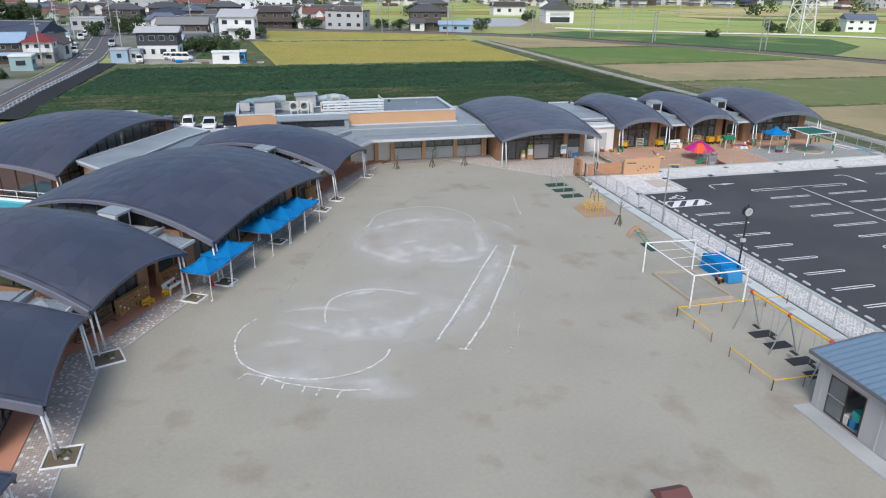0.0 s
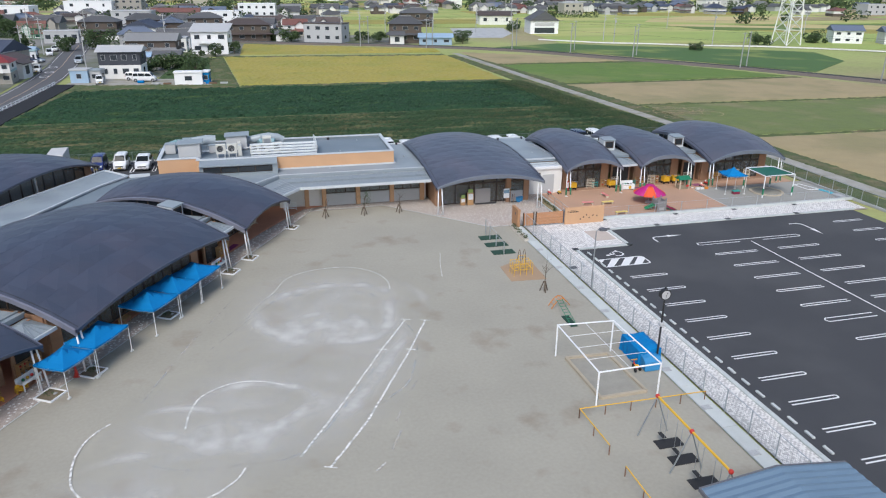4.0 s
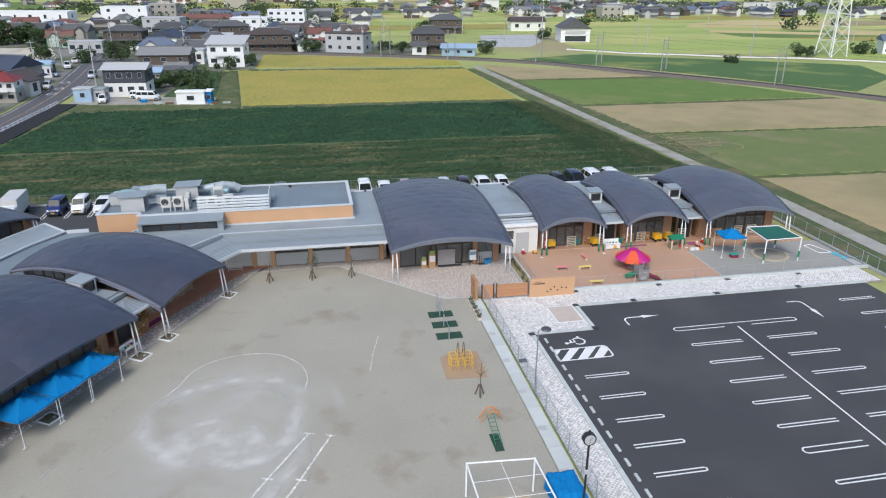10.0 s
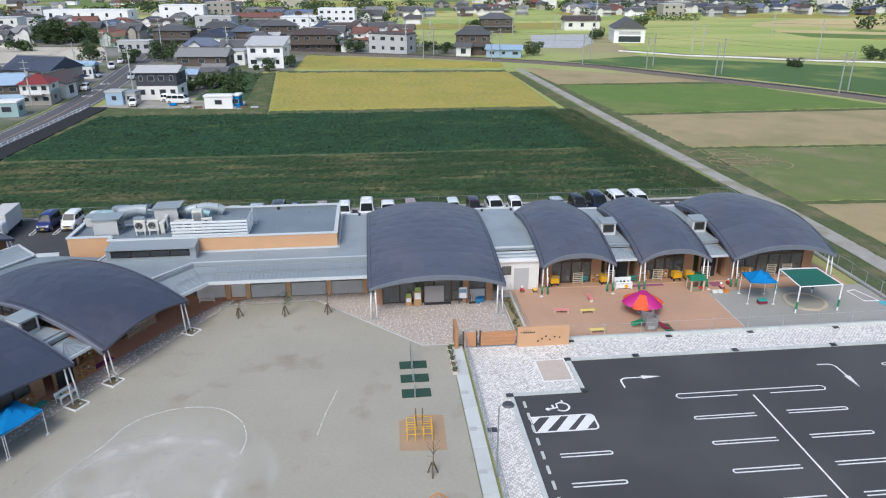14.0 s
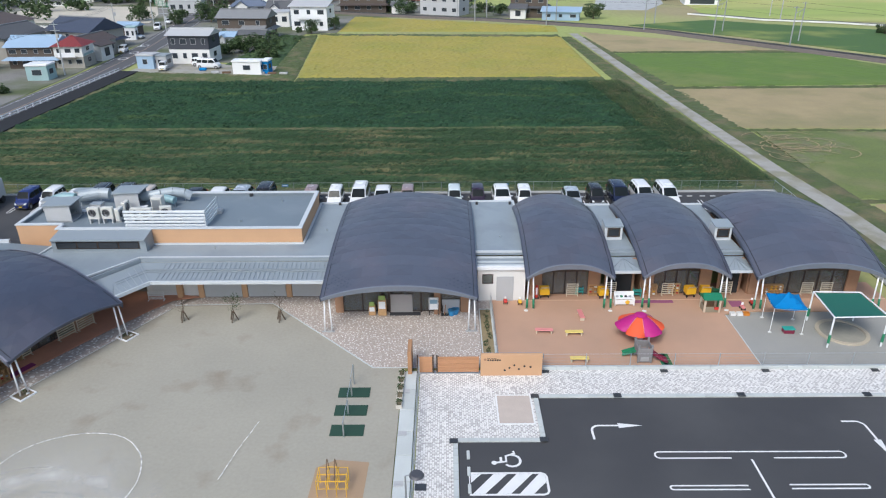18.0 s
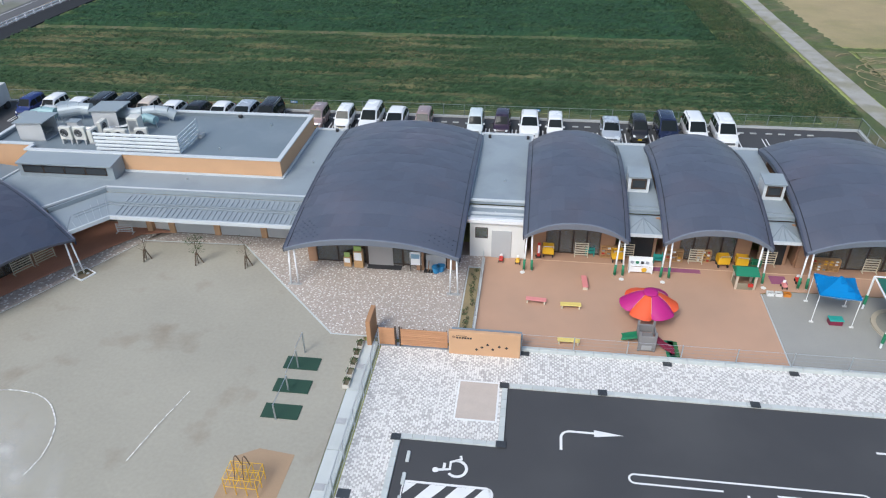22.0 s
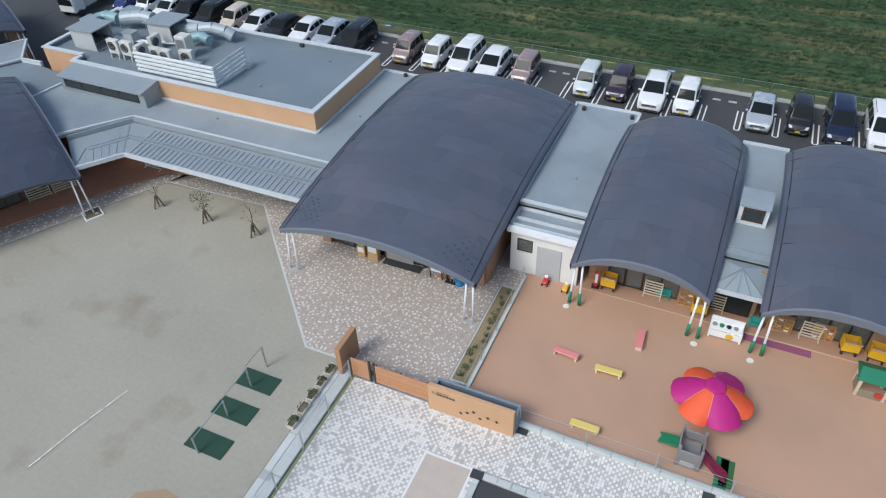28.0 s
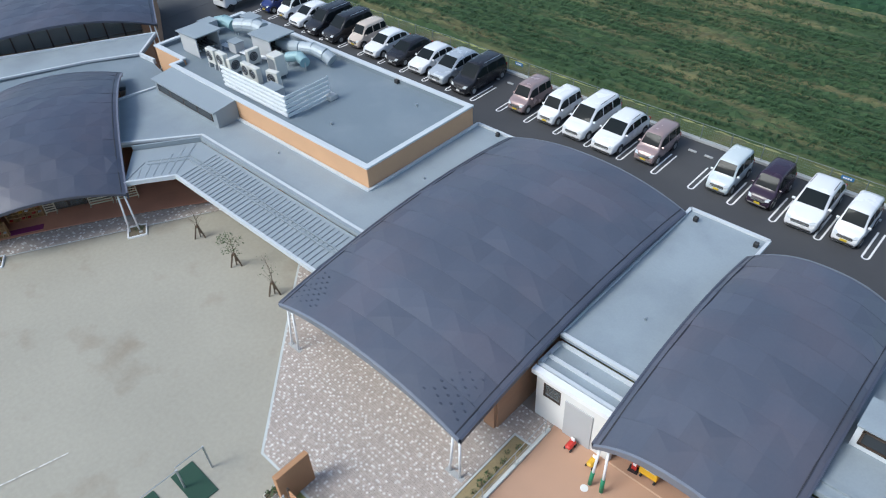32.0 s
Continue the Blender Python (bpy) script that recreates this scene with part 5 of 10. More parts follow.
MB().prism([(-7.2, 69.4), (-5.1, 72.4), (-3.5, 72.5), (0.6, 71.8), (0.6, 69.6), (-2.2, 70.2), (-6.6, 63.1), (-9.7, 63.1)], 0, 2.84).ob("wall", PLASTER, back)
MB().bar((-5.2, 72.75, 3.2), (-3.35, 72.85, 3.2), 0.2, 0.36).ob("coping", COPING, back)


# ---- gate, sign, fences ----
sign = thing("sign_wall", (34.4, 58.4, 0), "ochre sign wall with dark diamonds and small dark lettering bars", "sign")
MB().cbox(0, 0, -0.05, 3.95, 0.22, 1.6, 0.02).ob("panel", ORANGE, sign)
cap_m = mat("slate_blue_cap", (0.20, 0.25, 0.30), 0.6, var=0.08)
for x0, y0, x1, y1 in ((0.1, 0.22, 4.0, 0.28), (0.1, 0.74, 4.0, 0.86), (0.1, 0.28, 0.22, 0.74), (3.88, 0.28, 4.0, 0.74)):
    MB().cbox(x0, y0, -0.05, x1, y1, 1.2, 0.01).ob("trough_side", cap_m, sign, "slate-blue side of the trough behind the panel")
# the trough is hollow: this dark fill takes the place of its inner shade
MB().box(0.22, 0.28, -0.05, 3.88, 0.74, 0.5).ob("trough_fill", SOIL, sign, "dark fill standing in for the shade inside the trough")
MB().cbox(0.05, 0.2, 1.15, 4.05, 0.3, 1.5, 0.01).ob("rear_edge", MATS["slate_blue_cap"], sign)
for x, z in ((1.55, 0.42), (1.85, 0.6), (2.15, 0.8), (2.45, 0.5), (2.8, 0.72), (3.2, 0.66)):
    MB().add([(x - 0.09, -0.012, z), (x, -0.012, z - 0.09), (x + 0.09, -0.012, z), (x, -0.012, z + 0.09), (x - 0.09, 0, z), (x, 0, z - 0.09), (x + 0.09, 0, z), (x, 0, z + 0.09)],
             [(0, 1, 2, 3), (0, 4, 5, 1), (1, 5, 6, 2), (2, 6, 7, 3), (3, 7, 4, 0)]).ob("diamond", BLACK, sign, "dark diamond plate")
for i in range(6):
    MB().box(0.42 + i * 0.15, -0.01, 1.12, 0.53 + i * 0.15, 0, 1.24).ob("letter_bar", BLACK, sign)
for i in range(6):
    MB().box(0.42 + i * 0.10, -0.01, 1.30, 0.49 + i * 0.10, 0, 1.34).ob("letter_bar", BLACK, sign)
MB().rod((0.28, -0.01, 1.22), (0.28, 0, 1.22), 0.09, 12).ob("emblem", BRICK, sign)

gate = thing("slatted_gate", (30.3, 58.65, 0), "sliding gate of horizontal orange-brown wooden slats", "gate")
GATEWOOD = mat("gate_wood", (0.46, 0.235, 0.12), 0.65, var=0.12, scale=2, fine=20, stretch=(1, 6, 6), each=0.08)
for i in range(9):
    MB().cbox(1.35, 0, 0.12 + i * 0.13, 4.0, 0.06, 0.23 + i * 0.13, 0.006).ob("slat", GATEWOOD, gate)
for x in (1.4, 2.65, 3.95):
    MB().bar((x, 0.09, 0.05), (x, 0.09, 1.3), 0.06).ob("upright", FRAME, gate)
MB().cbox(0.1, 0, 0.1, 1.0, 0.06, 1.28, 0.01).ob("wicket_leaf", GATEWOOD, gate, "small solid wooden wicket leaf")
for x in (0.05, 1.05, 1.3):
    MB().bar((x, 0.03, 0), (x, 0.03, 1.4), 0.09).ob("gate_post", FRAME, gate, "dark metal gate post")
MB().bar((0, 0.03, 0.03), (4.1, 0.03, 0.03), 0.12, 0.05).ob("rail", GALV, gate)
gw = thing("gate_wall", (29.72, 58.5, 0), "free-standing ochre gate wall beside the paved entrance", "wall")
MB().cbox(0, 0, -0.05, 0.26, 1.55, 1.75, 0.02).ob("panel", mat("brown_render", (0.40, 0.215, 0.11), 0.85, var=0.08), gw)
MB().cbox(-0.012, 0.5, 1.1, 0.0, 0.68, 1.35, 0.003).ob("letter_box", BLACK, gw)

MESH = mat("fence_wire", (0.34, 0.38, 0.38), 0.45, metal=0.6, var=0.05)
GREENWIRE = mat("green_fence_wire", (0.16, 0.21, 0.18), 0.5, metal=0.4, var=0.05)


def mesh_fence(p0, p1, h, step, label, post_mat, wire_mat, wires=7, base=0.0, cross=True, foot=True):
    """Posts, a top rail and a mesh of thin wires."""
    d = Vector((p1[0] - p0[0], p1[1] - p0[1], 0))
    L = d.length
    f = thing("mesh_fence", pose(p0[0], p0[1], base, 0, 0, math.degrees(math.atan2(d.y, d.x))), label, "fence", "mesh fences")
    n = max(1, round(L / step))
    copies(MB().rod((0, 0, -0.05), (0, 0, h + 0.04), 0.032, 8).mesh("post", post_mat), "post", f, [(L * i / n, 0, 0) for i in range(n + 1)])
    MB().rod((0, 0, h), (L, 0, h), 0.02 if cross else 0.009, 6).ob("top_rail", post_mat, f)
    MB().rod((0, 0, 0.08), (L, 0, 0.08), 0.014, 6).ob("bottom_rail", post_mat, f)
    w = MB()
    for i in range(1, wires):
        w.bar((0, 0, h * i / wires), (L, 0, h * i / wires), 0.007)
    if cross:
        k = int(L / 0.12)
        for i in range(k):
            w.bar((i * 0.12, 0, 0.08), (i * 0.12, 0, h), 0.005)
    tagged(w.ob("wire_mesh", wire_mat, f), kind="stuff")
    return f


mesh_fence((30.45, 58.4), (30.45, -6), 1.35, 2.0, "grey mesh fence between sandy yard and car park", GALV, MESH)
mesh_fence((38.4, 59.1), (67.2, 59.1), 0.95, 2.9, "thin low wire fence on the kerb before the play court", GALV, MESH, 4, 0.2, False)
mesh_fence((-16, 92.2), (67.5, 92.2), 1.25, 2.0, "green-grey mesh fence behind the parked cars", mat("weathered_fence", (0.16, 0.19, 0.18), 0.6, metal=0.2, var=0.08), GREENWIRE)
mesh_fence((67.5, 92.2), (67.5, 54), 1.25, 2.0, "green-grey mesh fence along the gravel lane", GALV, GREENWIRE)
solid("fence_base", MB().box(-16, 92.05, -0.1, 67.65, 92.35, 0.16), CONCRETE, "low concrete base under the rear mesh fence", "kerb", "structure")
solid("fence_base", MB().box(67.4, 40, -0.1, 67.65, 92.05, 0.16), CONCRETE, "low concrete base under the lane fence", "kerb", "structure")
rl = thing("court_rail", (35.6, 59.4, 0), "low grey rail beside the planted strip", "rail")
MB().box(-0.07, 0, -0.02, 0.07, 8.6, 0.14).ob("kerb", KERB, rl)
for i in range(5):
    MB().rod((0, 0.3 + i * 2.0, 0.1), (0, 0.3 + i * 2.0, 0.95), 0.022, 8).ob("post", GALV, rl)
MB().rod((0, 0.3, 0.95), (0, 8.3, 0.95), 0.02, 8).ob("rail_bar", GALV, rl)
MB().rod((0, 0.3, 0.5), (0, 8.3, 0.5), 0.012, 8).ob("rail_bar", GALV, rl)
solid("planting_bed", MB().prism([(34.72, 60.2), (35.5, 60.2), (35.5, 66.8), (34.72, 66.8)], -0.05, 0.06), mat("dry_bed_soil", (0.27, 0.215, 0.12), 0.95, var=0.2, scale=1.5, fine=14, bump=0.5, depth=0.03), "narrow bed of bare soil with low shrubs", "planting bed", "structure")
bb = MB()
for x0, y0, x1, y1 in ((34.64, 60.1, 34.72, 66.9), (35.5, 60.1, 35.56, 66.9), (34.72, 60.1, 35.5, 60.2), (34.72, 66.8, 35.5, 66.9)):
    bb.box(x0, y0, -0.05, x1, y1, 0.1)
solid("bed_edging", bb, KERB, "pale edging stones round a planting bed", "kerb", "structure")


def leaf_cloud(mb, c, r, n, size, rnd, flat=1.0):
    """Many small leaf quads in an uneven clump."""
    for _ in range(n):
        a, b = rnd.uniform(0, 2 * math.pi), math.acos(rnd.uniform(-1, 1))
        k = r * rnd.uniform(0.45, 1.0) ** 0.6
        p = Vector((c[0] + k * math.sin(b) * math.cos(a), c[1] + k * math.sin(b) * math.sin(a), c[2] + k * flat * math.cos(b)))
        s = size * rnd.uniform(0.6, 1.3)
        u = Vector((rnd.uniform(-1, 1), rnd.uniform(-1, 1), rnd.uniform(-0.7, 0.7))).normalized()
        w = u.cross(Vector((rnd.uniform(-1, 1), rnd.uniform(-1, 1), rnd.uniform(-1, 1)))).normalized()
        mb.add([p - u * s, p + w * s * 0.5, p + u * s, p - w * s * 0.5], [(0, 1, 2, 3)])
    return mb


def shrub(at, r, seed, label="small green shrub in bare soil", group="bed shrubs", dens=60):
    rnd = random.Random(seed)
    s = thing("shrub", (*at, 0), label, "shrub", group)
    st = MB()
    for _ in range(4):
        st.rod((0, 0, 0), (rnd.uniform(-r, r) * 0.6, rnd.uniform(-r, r) * 0.6, r * rnd.uniform(0.7, 1.2)), 0.012, 5)
    st.ob("stem", BARK, s)
    leaf_cloud(MB(), (0, 0, r * 0.8), r, dens, r * 0.22, rnd, 0.8).ob("leaves", LEAF, s)
    return s


rnd = random.Random(3)
for i in range(14):
    shrub((35.1 + rnd.uniform(-0.2, 0.2), 60.55 + i * 0.45, 0.05), rnd.uniform(0.12, 0.24), i)

# planter troughs beside the fence
for i in range(5):
    y = 55.0 + i * 0.78
    t_ = thing("planter_trough", (29.15, y, 0.0), "white plastic flower trough with small plants", "planter", "flower troughs")
    tb = MB().box(0, 0, 0.0, 0.36, 0.66, 0.04)
    for x0, y0, x1, y1 in ((0, 0, 0.03, 0.66), (0.33, 0, 0.36, 0.66), (0.03, 0, 0.33, 0.03), (0.03, 0.63, 0.33, 0.66)):
        tb.box(x0, y0, 0.04, x1, y1, 0.26)
    tb.ob("trough", mat("trough_plastic", (0.56, 0.52, 0.46), 0.6, var=0.1), t_)
    MB().box(0.03, 0.03, 0.04, 0.33, 0.63, 0.2).ob("soil", SOIL, t_)
    leaf_cloud(MB(), (0.18, 0.33, 0.3), 0.24, 70 if i != 1 else 20, 0.06, random.Random(50 + i)).ob("plant", LEAF, t_)

# ---- young trees on the yard ----
def young_tree(at, h, seed, leafy, label):
    rnd = random.Random(seed)
    t_ = thing("young_tree", at, label, "tree", "young trees")
    MB().rod((0, 0, 0), (0.05, 0.03, h * 0.55), 0.035, 8, 0.022).ob("trunk", BARK, t_)
    br = MB()
    br.rod((0.05, 0.03, h * 0.55), (0.1, 0.0, h), 0.022, 6, 0.006)
    tips = []
    for k in range(12):
        z = h * rnd.uniform(0.35, 0.85)
        a = rnd.uniform(0, 2 * math.pi)
        q = (0.05 + math.cos(a) * rnd.uniform(0.25, 0.55), math.sin(a) * rnd.uniform(0.25, 0.55), z + rnd.uniform(0.3, 0.7))
        br.rod((0.06, 0.02, z), q, 0.012, 5, 0.004)
        tips.append(q)
    br.ob("crown", BARK, t_)
    if leafy:
        lf = MB()
        for q in tips:
            leaf_cloud(lf, q, 0.28, leafy, 0.05, rnd)
        lf.ob("leaves", LEAF, t_)
    for k in range(3):
        a = k * 2.1 + 0.4
        MB().rod((0.33 * math.cos(a), 0.33 * math.sin(a), 0), (0.06 * math.cos(a), 0.06 * math.sin(a), 0.82), 0.045, 8).ob("stake", BARK, t_, "brown wooden stake")
    MB().rod((0.03, 0, 0.72), (0.03, 0, 0.8), 0.09, 10).ob("tie", DARKWOOD, t_)
    return t_


young_tree((12.85, 65.5, 0), 1.75, 1, 0, "bare young tree tied to three wooden stakes")
young_tree((16.55, 65.45, 0), 1.95, 2, 26, "young tree with a few leaves tied to stakes")
young_tree((20.0, 65.45, 0), 2.05, 3, 3, "bare young tree with thin twigs tied to stakes")
young_tree((26.85, 44.85, 0), 2.9, 4, 0, "bare young tree near the climbing frame, tied to stakes")

# ---- square planters round the posts of the wing ----
for k, (x, y, rz, w_) in enumerate(((9.55, 63.35, 62, 1.1), (5.85, 56.55, 62, 1.1), (4.4, 53.95, 60, 1.15), (0.5, 47.1, 60, 1.1), (-3.0, 40.4, 60, 1.2), (-4.75, 38.35, 60, 1.2), (-8.5, 31.9, 20, 1.5), (-8.85, 23.9, 0, 1.4))):
    t_ = thing("post_planter", (x, y, 0, 0, 0, rz), "white-edged square bed of soil round a roof post", "planter", "post planters")
    h = w_ / 2
    for x0, y0, x1, y1 in ((-h, -h, h, -h + 0.08), (-h, h - 0.08, h, h), (-h, -h + 0.08, -h + 0.08, h - 0.08), (h - 0.08, -h + 0.08, h, h - 0.08)):
        MB().cbox(x0, y0, -0.03, x1, y1, 0.09, 0.01).ob("edging", WHITE, t_)
    MB().box(-h + 0.08, -h + 0.08, -0.03, h - 0.08, h - 0.08, 0.04).ob("soil", SOIL, t_)
    leaf_cloud(MB(), (0.1, 0.15, 0.1), 0.3, 60, 0.05, random.Random(80 + k), 0.4).ob("weeds", LEAF, t_)
    MB().dome((0.2, -0.15, 0.03), 0.13, 0.1, 0.08, 10, 3).ob("stone", CONCRETE, t_, smooth=True)


# ---- tents along the wing ----
def tent(m, w, d, label, e=1.85, pk=2.38):
    """A pop-up tent with a peaked canvas roof."""
    t_ = thing("tent", m, label, "tent", "blue tents")
    n = 6
    vs, fs = [], []
    for j in range(n + 1):
        for i in range(n + 1):
            x, y = i / n, j / n
            k = min(x, 1 - x, y, 1 - y) * 2
            sag = -0.08 * math.sin(math.pi * k) - 0.11 * (1 - k) * (math.sin(math.pi * x) if min(y, 1 - y) < min(x, 1 - x) else math.sin(math.pi * y))
            vs.append((x * w, y * d, e + (pk - e) * k + sag))
    fs = [(j * (n + 1) + i, j * (n + 1) + i + 1, (j + 1) * (n + 1) + i + 1, (j + 1) * (n + 1) + i) for j in range(n) for i in range(n)]
    cv = MB().add(vs, fs).ob("canopy", BLUECLOTH, t_, "bright blue canvas roof")
    for a, b in (((0, 0), (w, 0)), ((w, 0), (w, d)), ((w, d), (0, d)), ((0, d), (0, 0))):
        q = []
        for i in range(n + 1):
            z = e - 0.11 * math.sin(math.pi * i / n)
            px_, py_ = a[0] + (b[0] - a[0]) * i / n, a[1] + (b[1] - a[1]) * i / n
            q += [(px_, py_, z), (px_, py_, z - 0.13)]
        MB().add(q, [(2 * i, 2 * i + 1, 2 * i + 3, 2 * i + 2) for i in range(n)]).ob("valance", BLUECLOTH, cv)
    for x, y in ((0.03, 0.03), (w - 0.03, 0.03), (w - 0.03, d - 0.03), (0.03, d - 0.03)):
        lg = MB().bar((x, y, 0.04), (x, y, e), 0.034).ob("leg", WHITE, t_)
        MB().cbox(x - 0.12, y - 0.06, 0, x + 0.12, y + 0.06, 0.1, 0.02).ob("weight", mat("tent_weight", (0.62, 0.62, 0.60), 0.7, var=0.1), lg)
    fr = MB()
    for a, b in (((0, 0, e - 0.17), (w, 0, e - 0.17)), ((w, 0, e - 0.17), (w, d, e - 0.17)), ((w, d, e - 0.17), (0, d, e - 0.17)), ((0, d, e - 0.17), (0, 0, e - 0.17)),
                 ((0, d / 2, e - 0.1), (w, d / 2, pk - 0.75)), ((w / 2, 0, e - 0.1), (w / 2, d, pk - 0.75))):
        fr.bar(a, b, 0.025)
    fr.ob("frame", GALV, t_)
    return t_


tent((-3.65, 37.7, 0, 0, 0, 60.4), 2.3, 2.0, "bright blue canvas tent beside the wing's posts")
tent((-2.5, 39.9, 0, 0, 0, 62), 2.95, 2.1, "bright blue canvas tent with slack edges")
tent((0.1, 44.15, 0, 0, 0, 60.4), 2.6, 2.6, "bright blue canvas tent in a row of three")
tent((1.45, 46.55, 0, 0, 0, 60.4), 2.35, 2.6, "bright blue canvas tent in the middle of a row")
tent((2.65, 48.65, 0, 0, 0, 60.4), 2.55, 2.4, "bright blue canvas tent at the end of a row")


# ---- loose things on the veranda ----
def cubby(m, w, h, label, cols=6, rws=4):
    c = thing("shoe_shelf", m, label, "shelf", "shoe shelves")
    for x in (0, w - 0.03):
        MB().box(x, 0, 0.02, x + 0.03, 0.32, h).ob("side_panel", WOOD, c)
    for j in range(rws + 1):
        z = 0.02 + (h - 0.05) * j / rws
        MB().box(0.03, 0, z, w - 0.03, 0.32, z + 0.025).ob("shelf_board", WOOD, c)
    for i in range(1, cols):
        MB().box(w * i / cols, 0.01, 0.045, w * i / cols + 0.018, 0.3, h - 0.05).ob("divider", WOOD, c)
    MB().box(0.03, 0.3, 0.03, w - 0.03, 0.315, h - 0.03).ob("back_panel", DARKWOOD, c)
    rr = random.Random(int(w * 100))
    for i in range(cols):
        for j in range(rws):
            if rr.random() < 0.55:
                x, z = w * i / cols + 0.06, 0.046 + (h - 0.05) * j / rws
                MB().cbox(x, 0.06, z, x + w / cols * 0.55, 0.26, z + 0.08, 0.02).ob("shoe", (WHITE, RED, GREY_METAL, YELLOW)[rr.randrange(4)], c)
    return c


def wing(u, v, base=(-8.87, 32.05), turn=60.3):
    """A place on the wing: metres along its front and behind the eaves line."""
    a = radians(turn)
    return base[0] + u * math.cos(a) - v * math.sin(a), base[1] + u * math.sin(a) + v * math.cos(a)


for u, v, base, turn, w_ in ((4.2, 2.1, (-8.87, 32.05), 60.3, 2.6), (8.3, 2.2, (-8.87, 32.05), 60.3, 1.6), (1.6, 2.1, (4.55, 54.4), 61, 1.5), (12.6, 2.1, (-3.4, 40.35), 60.4, 2.0), (0.6, 3.6, (5.72, 56.4), 62.1, 2.0)):
    x, y = wing(u, v, base, turn)
    cubby((x, y, 0.05, 0, 0, turn), w_, 0.95, "light wooden cubby shelf full of small shoes", int(w_ / 0.3), 4)


def slat_rack(m, w, h, n, material, label):
    r = thing("slatted_rack", m, label, "rack", "slatted racks")
    for x in (0, w):
        MB().bar((x, 0, 0), (x, 0, h), 0.05).ob("post", material, r)
    for i in range(n):
        MB().bar((0, 0, 0.12 + (h - 0.17) * i / (n - 1)), (w, 0, 0.12 + (h - 0.17) * i / (n - 1)), 0.03, 0.07).ob("slat", material, r)
    for x in (0, w):
        MB().bar((x, -0.2, 0.02), (x, 0.2, 0.02), 0.05).ob("foot", material, r)
    return r


CREAM = mat("cream_paint", (0.62, 0.55, 0.42), 0.6, var=0.07)
for u, v, base, turn, mt in ((0.9, 2.2, (-8.87, 32.05), 60.3, DARKWOOD), (2.4, 2.2, (-8.87, 32.05), 60.3, DARKWOOD), (5.25, 3.55, (5.72, 56.4), 62.1, CREAM), (6.75, 3.5, (5.72, 56.4), 62.1, CREAM), (9.0, 2.3, (-3.4, 40.35), 60.4, CREAM)):
    x, y = wing(u, v, base, turn)
    slat_rack((x, y, 0.05, 0, 0, turn), 1.3, 1.05, 6, mt, "low slatted rack before the classroom doors")
x, y = wing(2.7, 3.75, (5.72, 56.4), 62.1)
slat_rack((x, y, 0.05, 0, 0, 62.1), 0.6, 1.0, 6, CREAM, "narrow cream slatted rack beside a shoe shelf")
x, y = wing(0.72, 2.25, (5.72, 56.4), 62.1)
pm = thing("play_mat", (x, y, 0.05, 0, 0, 62.1), "flat magenta rubber mat on the brick veranda", "mat")
MB().cbox(0, 0, 0, 1.9, 0.52, 0.025, 0.006).ob("mat_sheet", mat("magenta_rubber", (0.22, 0.03, 0.12), 0.85, var=0.1, scale=2, fine=14, bump=0.2, depth=0.004), pm)


def stool(m, material, label):
    s = thing("toddler_chair", m, label, "chair", "small chairs")
    MB().cbox(0, 0, 0.16, 0.42, 0.36, 0.22, 0.02).ob("seat", material, s)
    for x in (0.0, 0.37):
        MB().cbox(x, 0, 0, x + 0.05, 0.36, 0.3, 0.015).ob("side_panel", material, s)
    MB().cbox(0.05, 0.31, 0.22, 0.37, 0.36, 0.42, 0.015).ob("backrest", material, s)
    return s


for x, y, rz in ((-7.55, 37.55, 20), (-7.2, 37.85, 50), (-6.45, 38.75, 40), (-6.2, 39.05, 75)):
    stool((x, y, 0.05, 0, 0, rz), YELLOW, "bright yellow plastic toddler chair on the veranda")
cone = thing("traffic_cone", (-3.78, 40.15, 0), "red rubber traffic cone", "cone")
MB().cbox(-0.18, -0.18, 0, 0.18, 0.18, 0.04, 0.01).ob("base", RED, cone)
MB().rod((0, 0, 0.04), (0, 0, 0.68), 0.14, 14, 0.03).ob("body", RED, cone, smooth=True)
for k, (u, v, base, turn) in enumerate(((7.3, 1.0, (-8.87, 32.05), 60.3), (15.2, 0.7, (-3.4, 40.35), 60.4))):
    x, y = wing(u, v, base, turn)
    tb = thing("wash_table", (x, y, 0.05, 0, 0, turn), "white plastic play sink on legs", "table", "wash tables")
    MB().cbox(0, 0, 0.42, 1.3, 0.6, 0.5, 0.03).ob("top", WHITE, tb)
    MB().cbox(0, 0, 0.5, 1.3, 0.06, 0.62, 0.02).ob("front_rim", WHITE, tb)
    MB().cbox(0, 0.54, 0.5, 1.3, 0.6, 0.72, 0.02).ob("back_rim", WHITE, tb)
    for a, b in ((0.06, 0.06), (1.24, 0.06), (0.06, 0.54), (1.24, 0.54)):
        MB().bar((a, b, 0), (a, b, 0.42), 0.06).ob("leg", WHITE, tb)
    for j, c_ in enumerate((GREEN, YELLOW, RED)):
        MB().ball((0.3 + j * 0.3, 0.3, 0.58), 0.09).ob("toy", c_, tb, smooth=True)
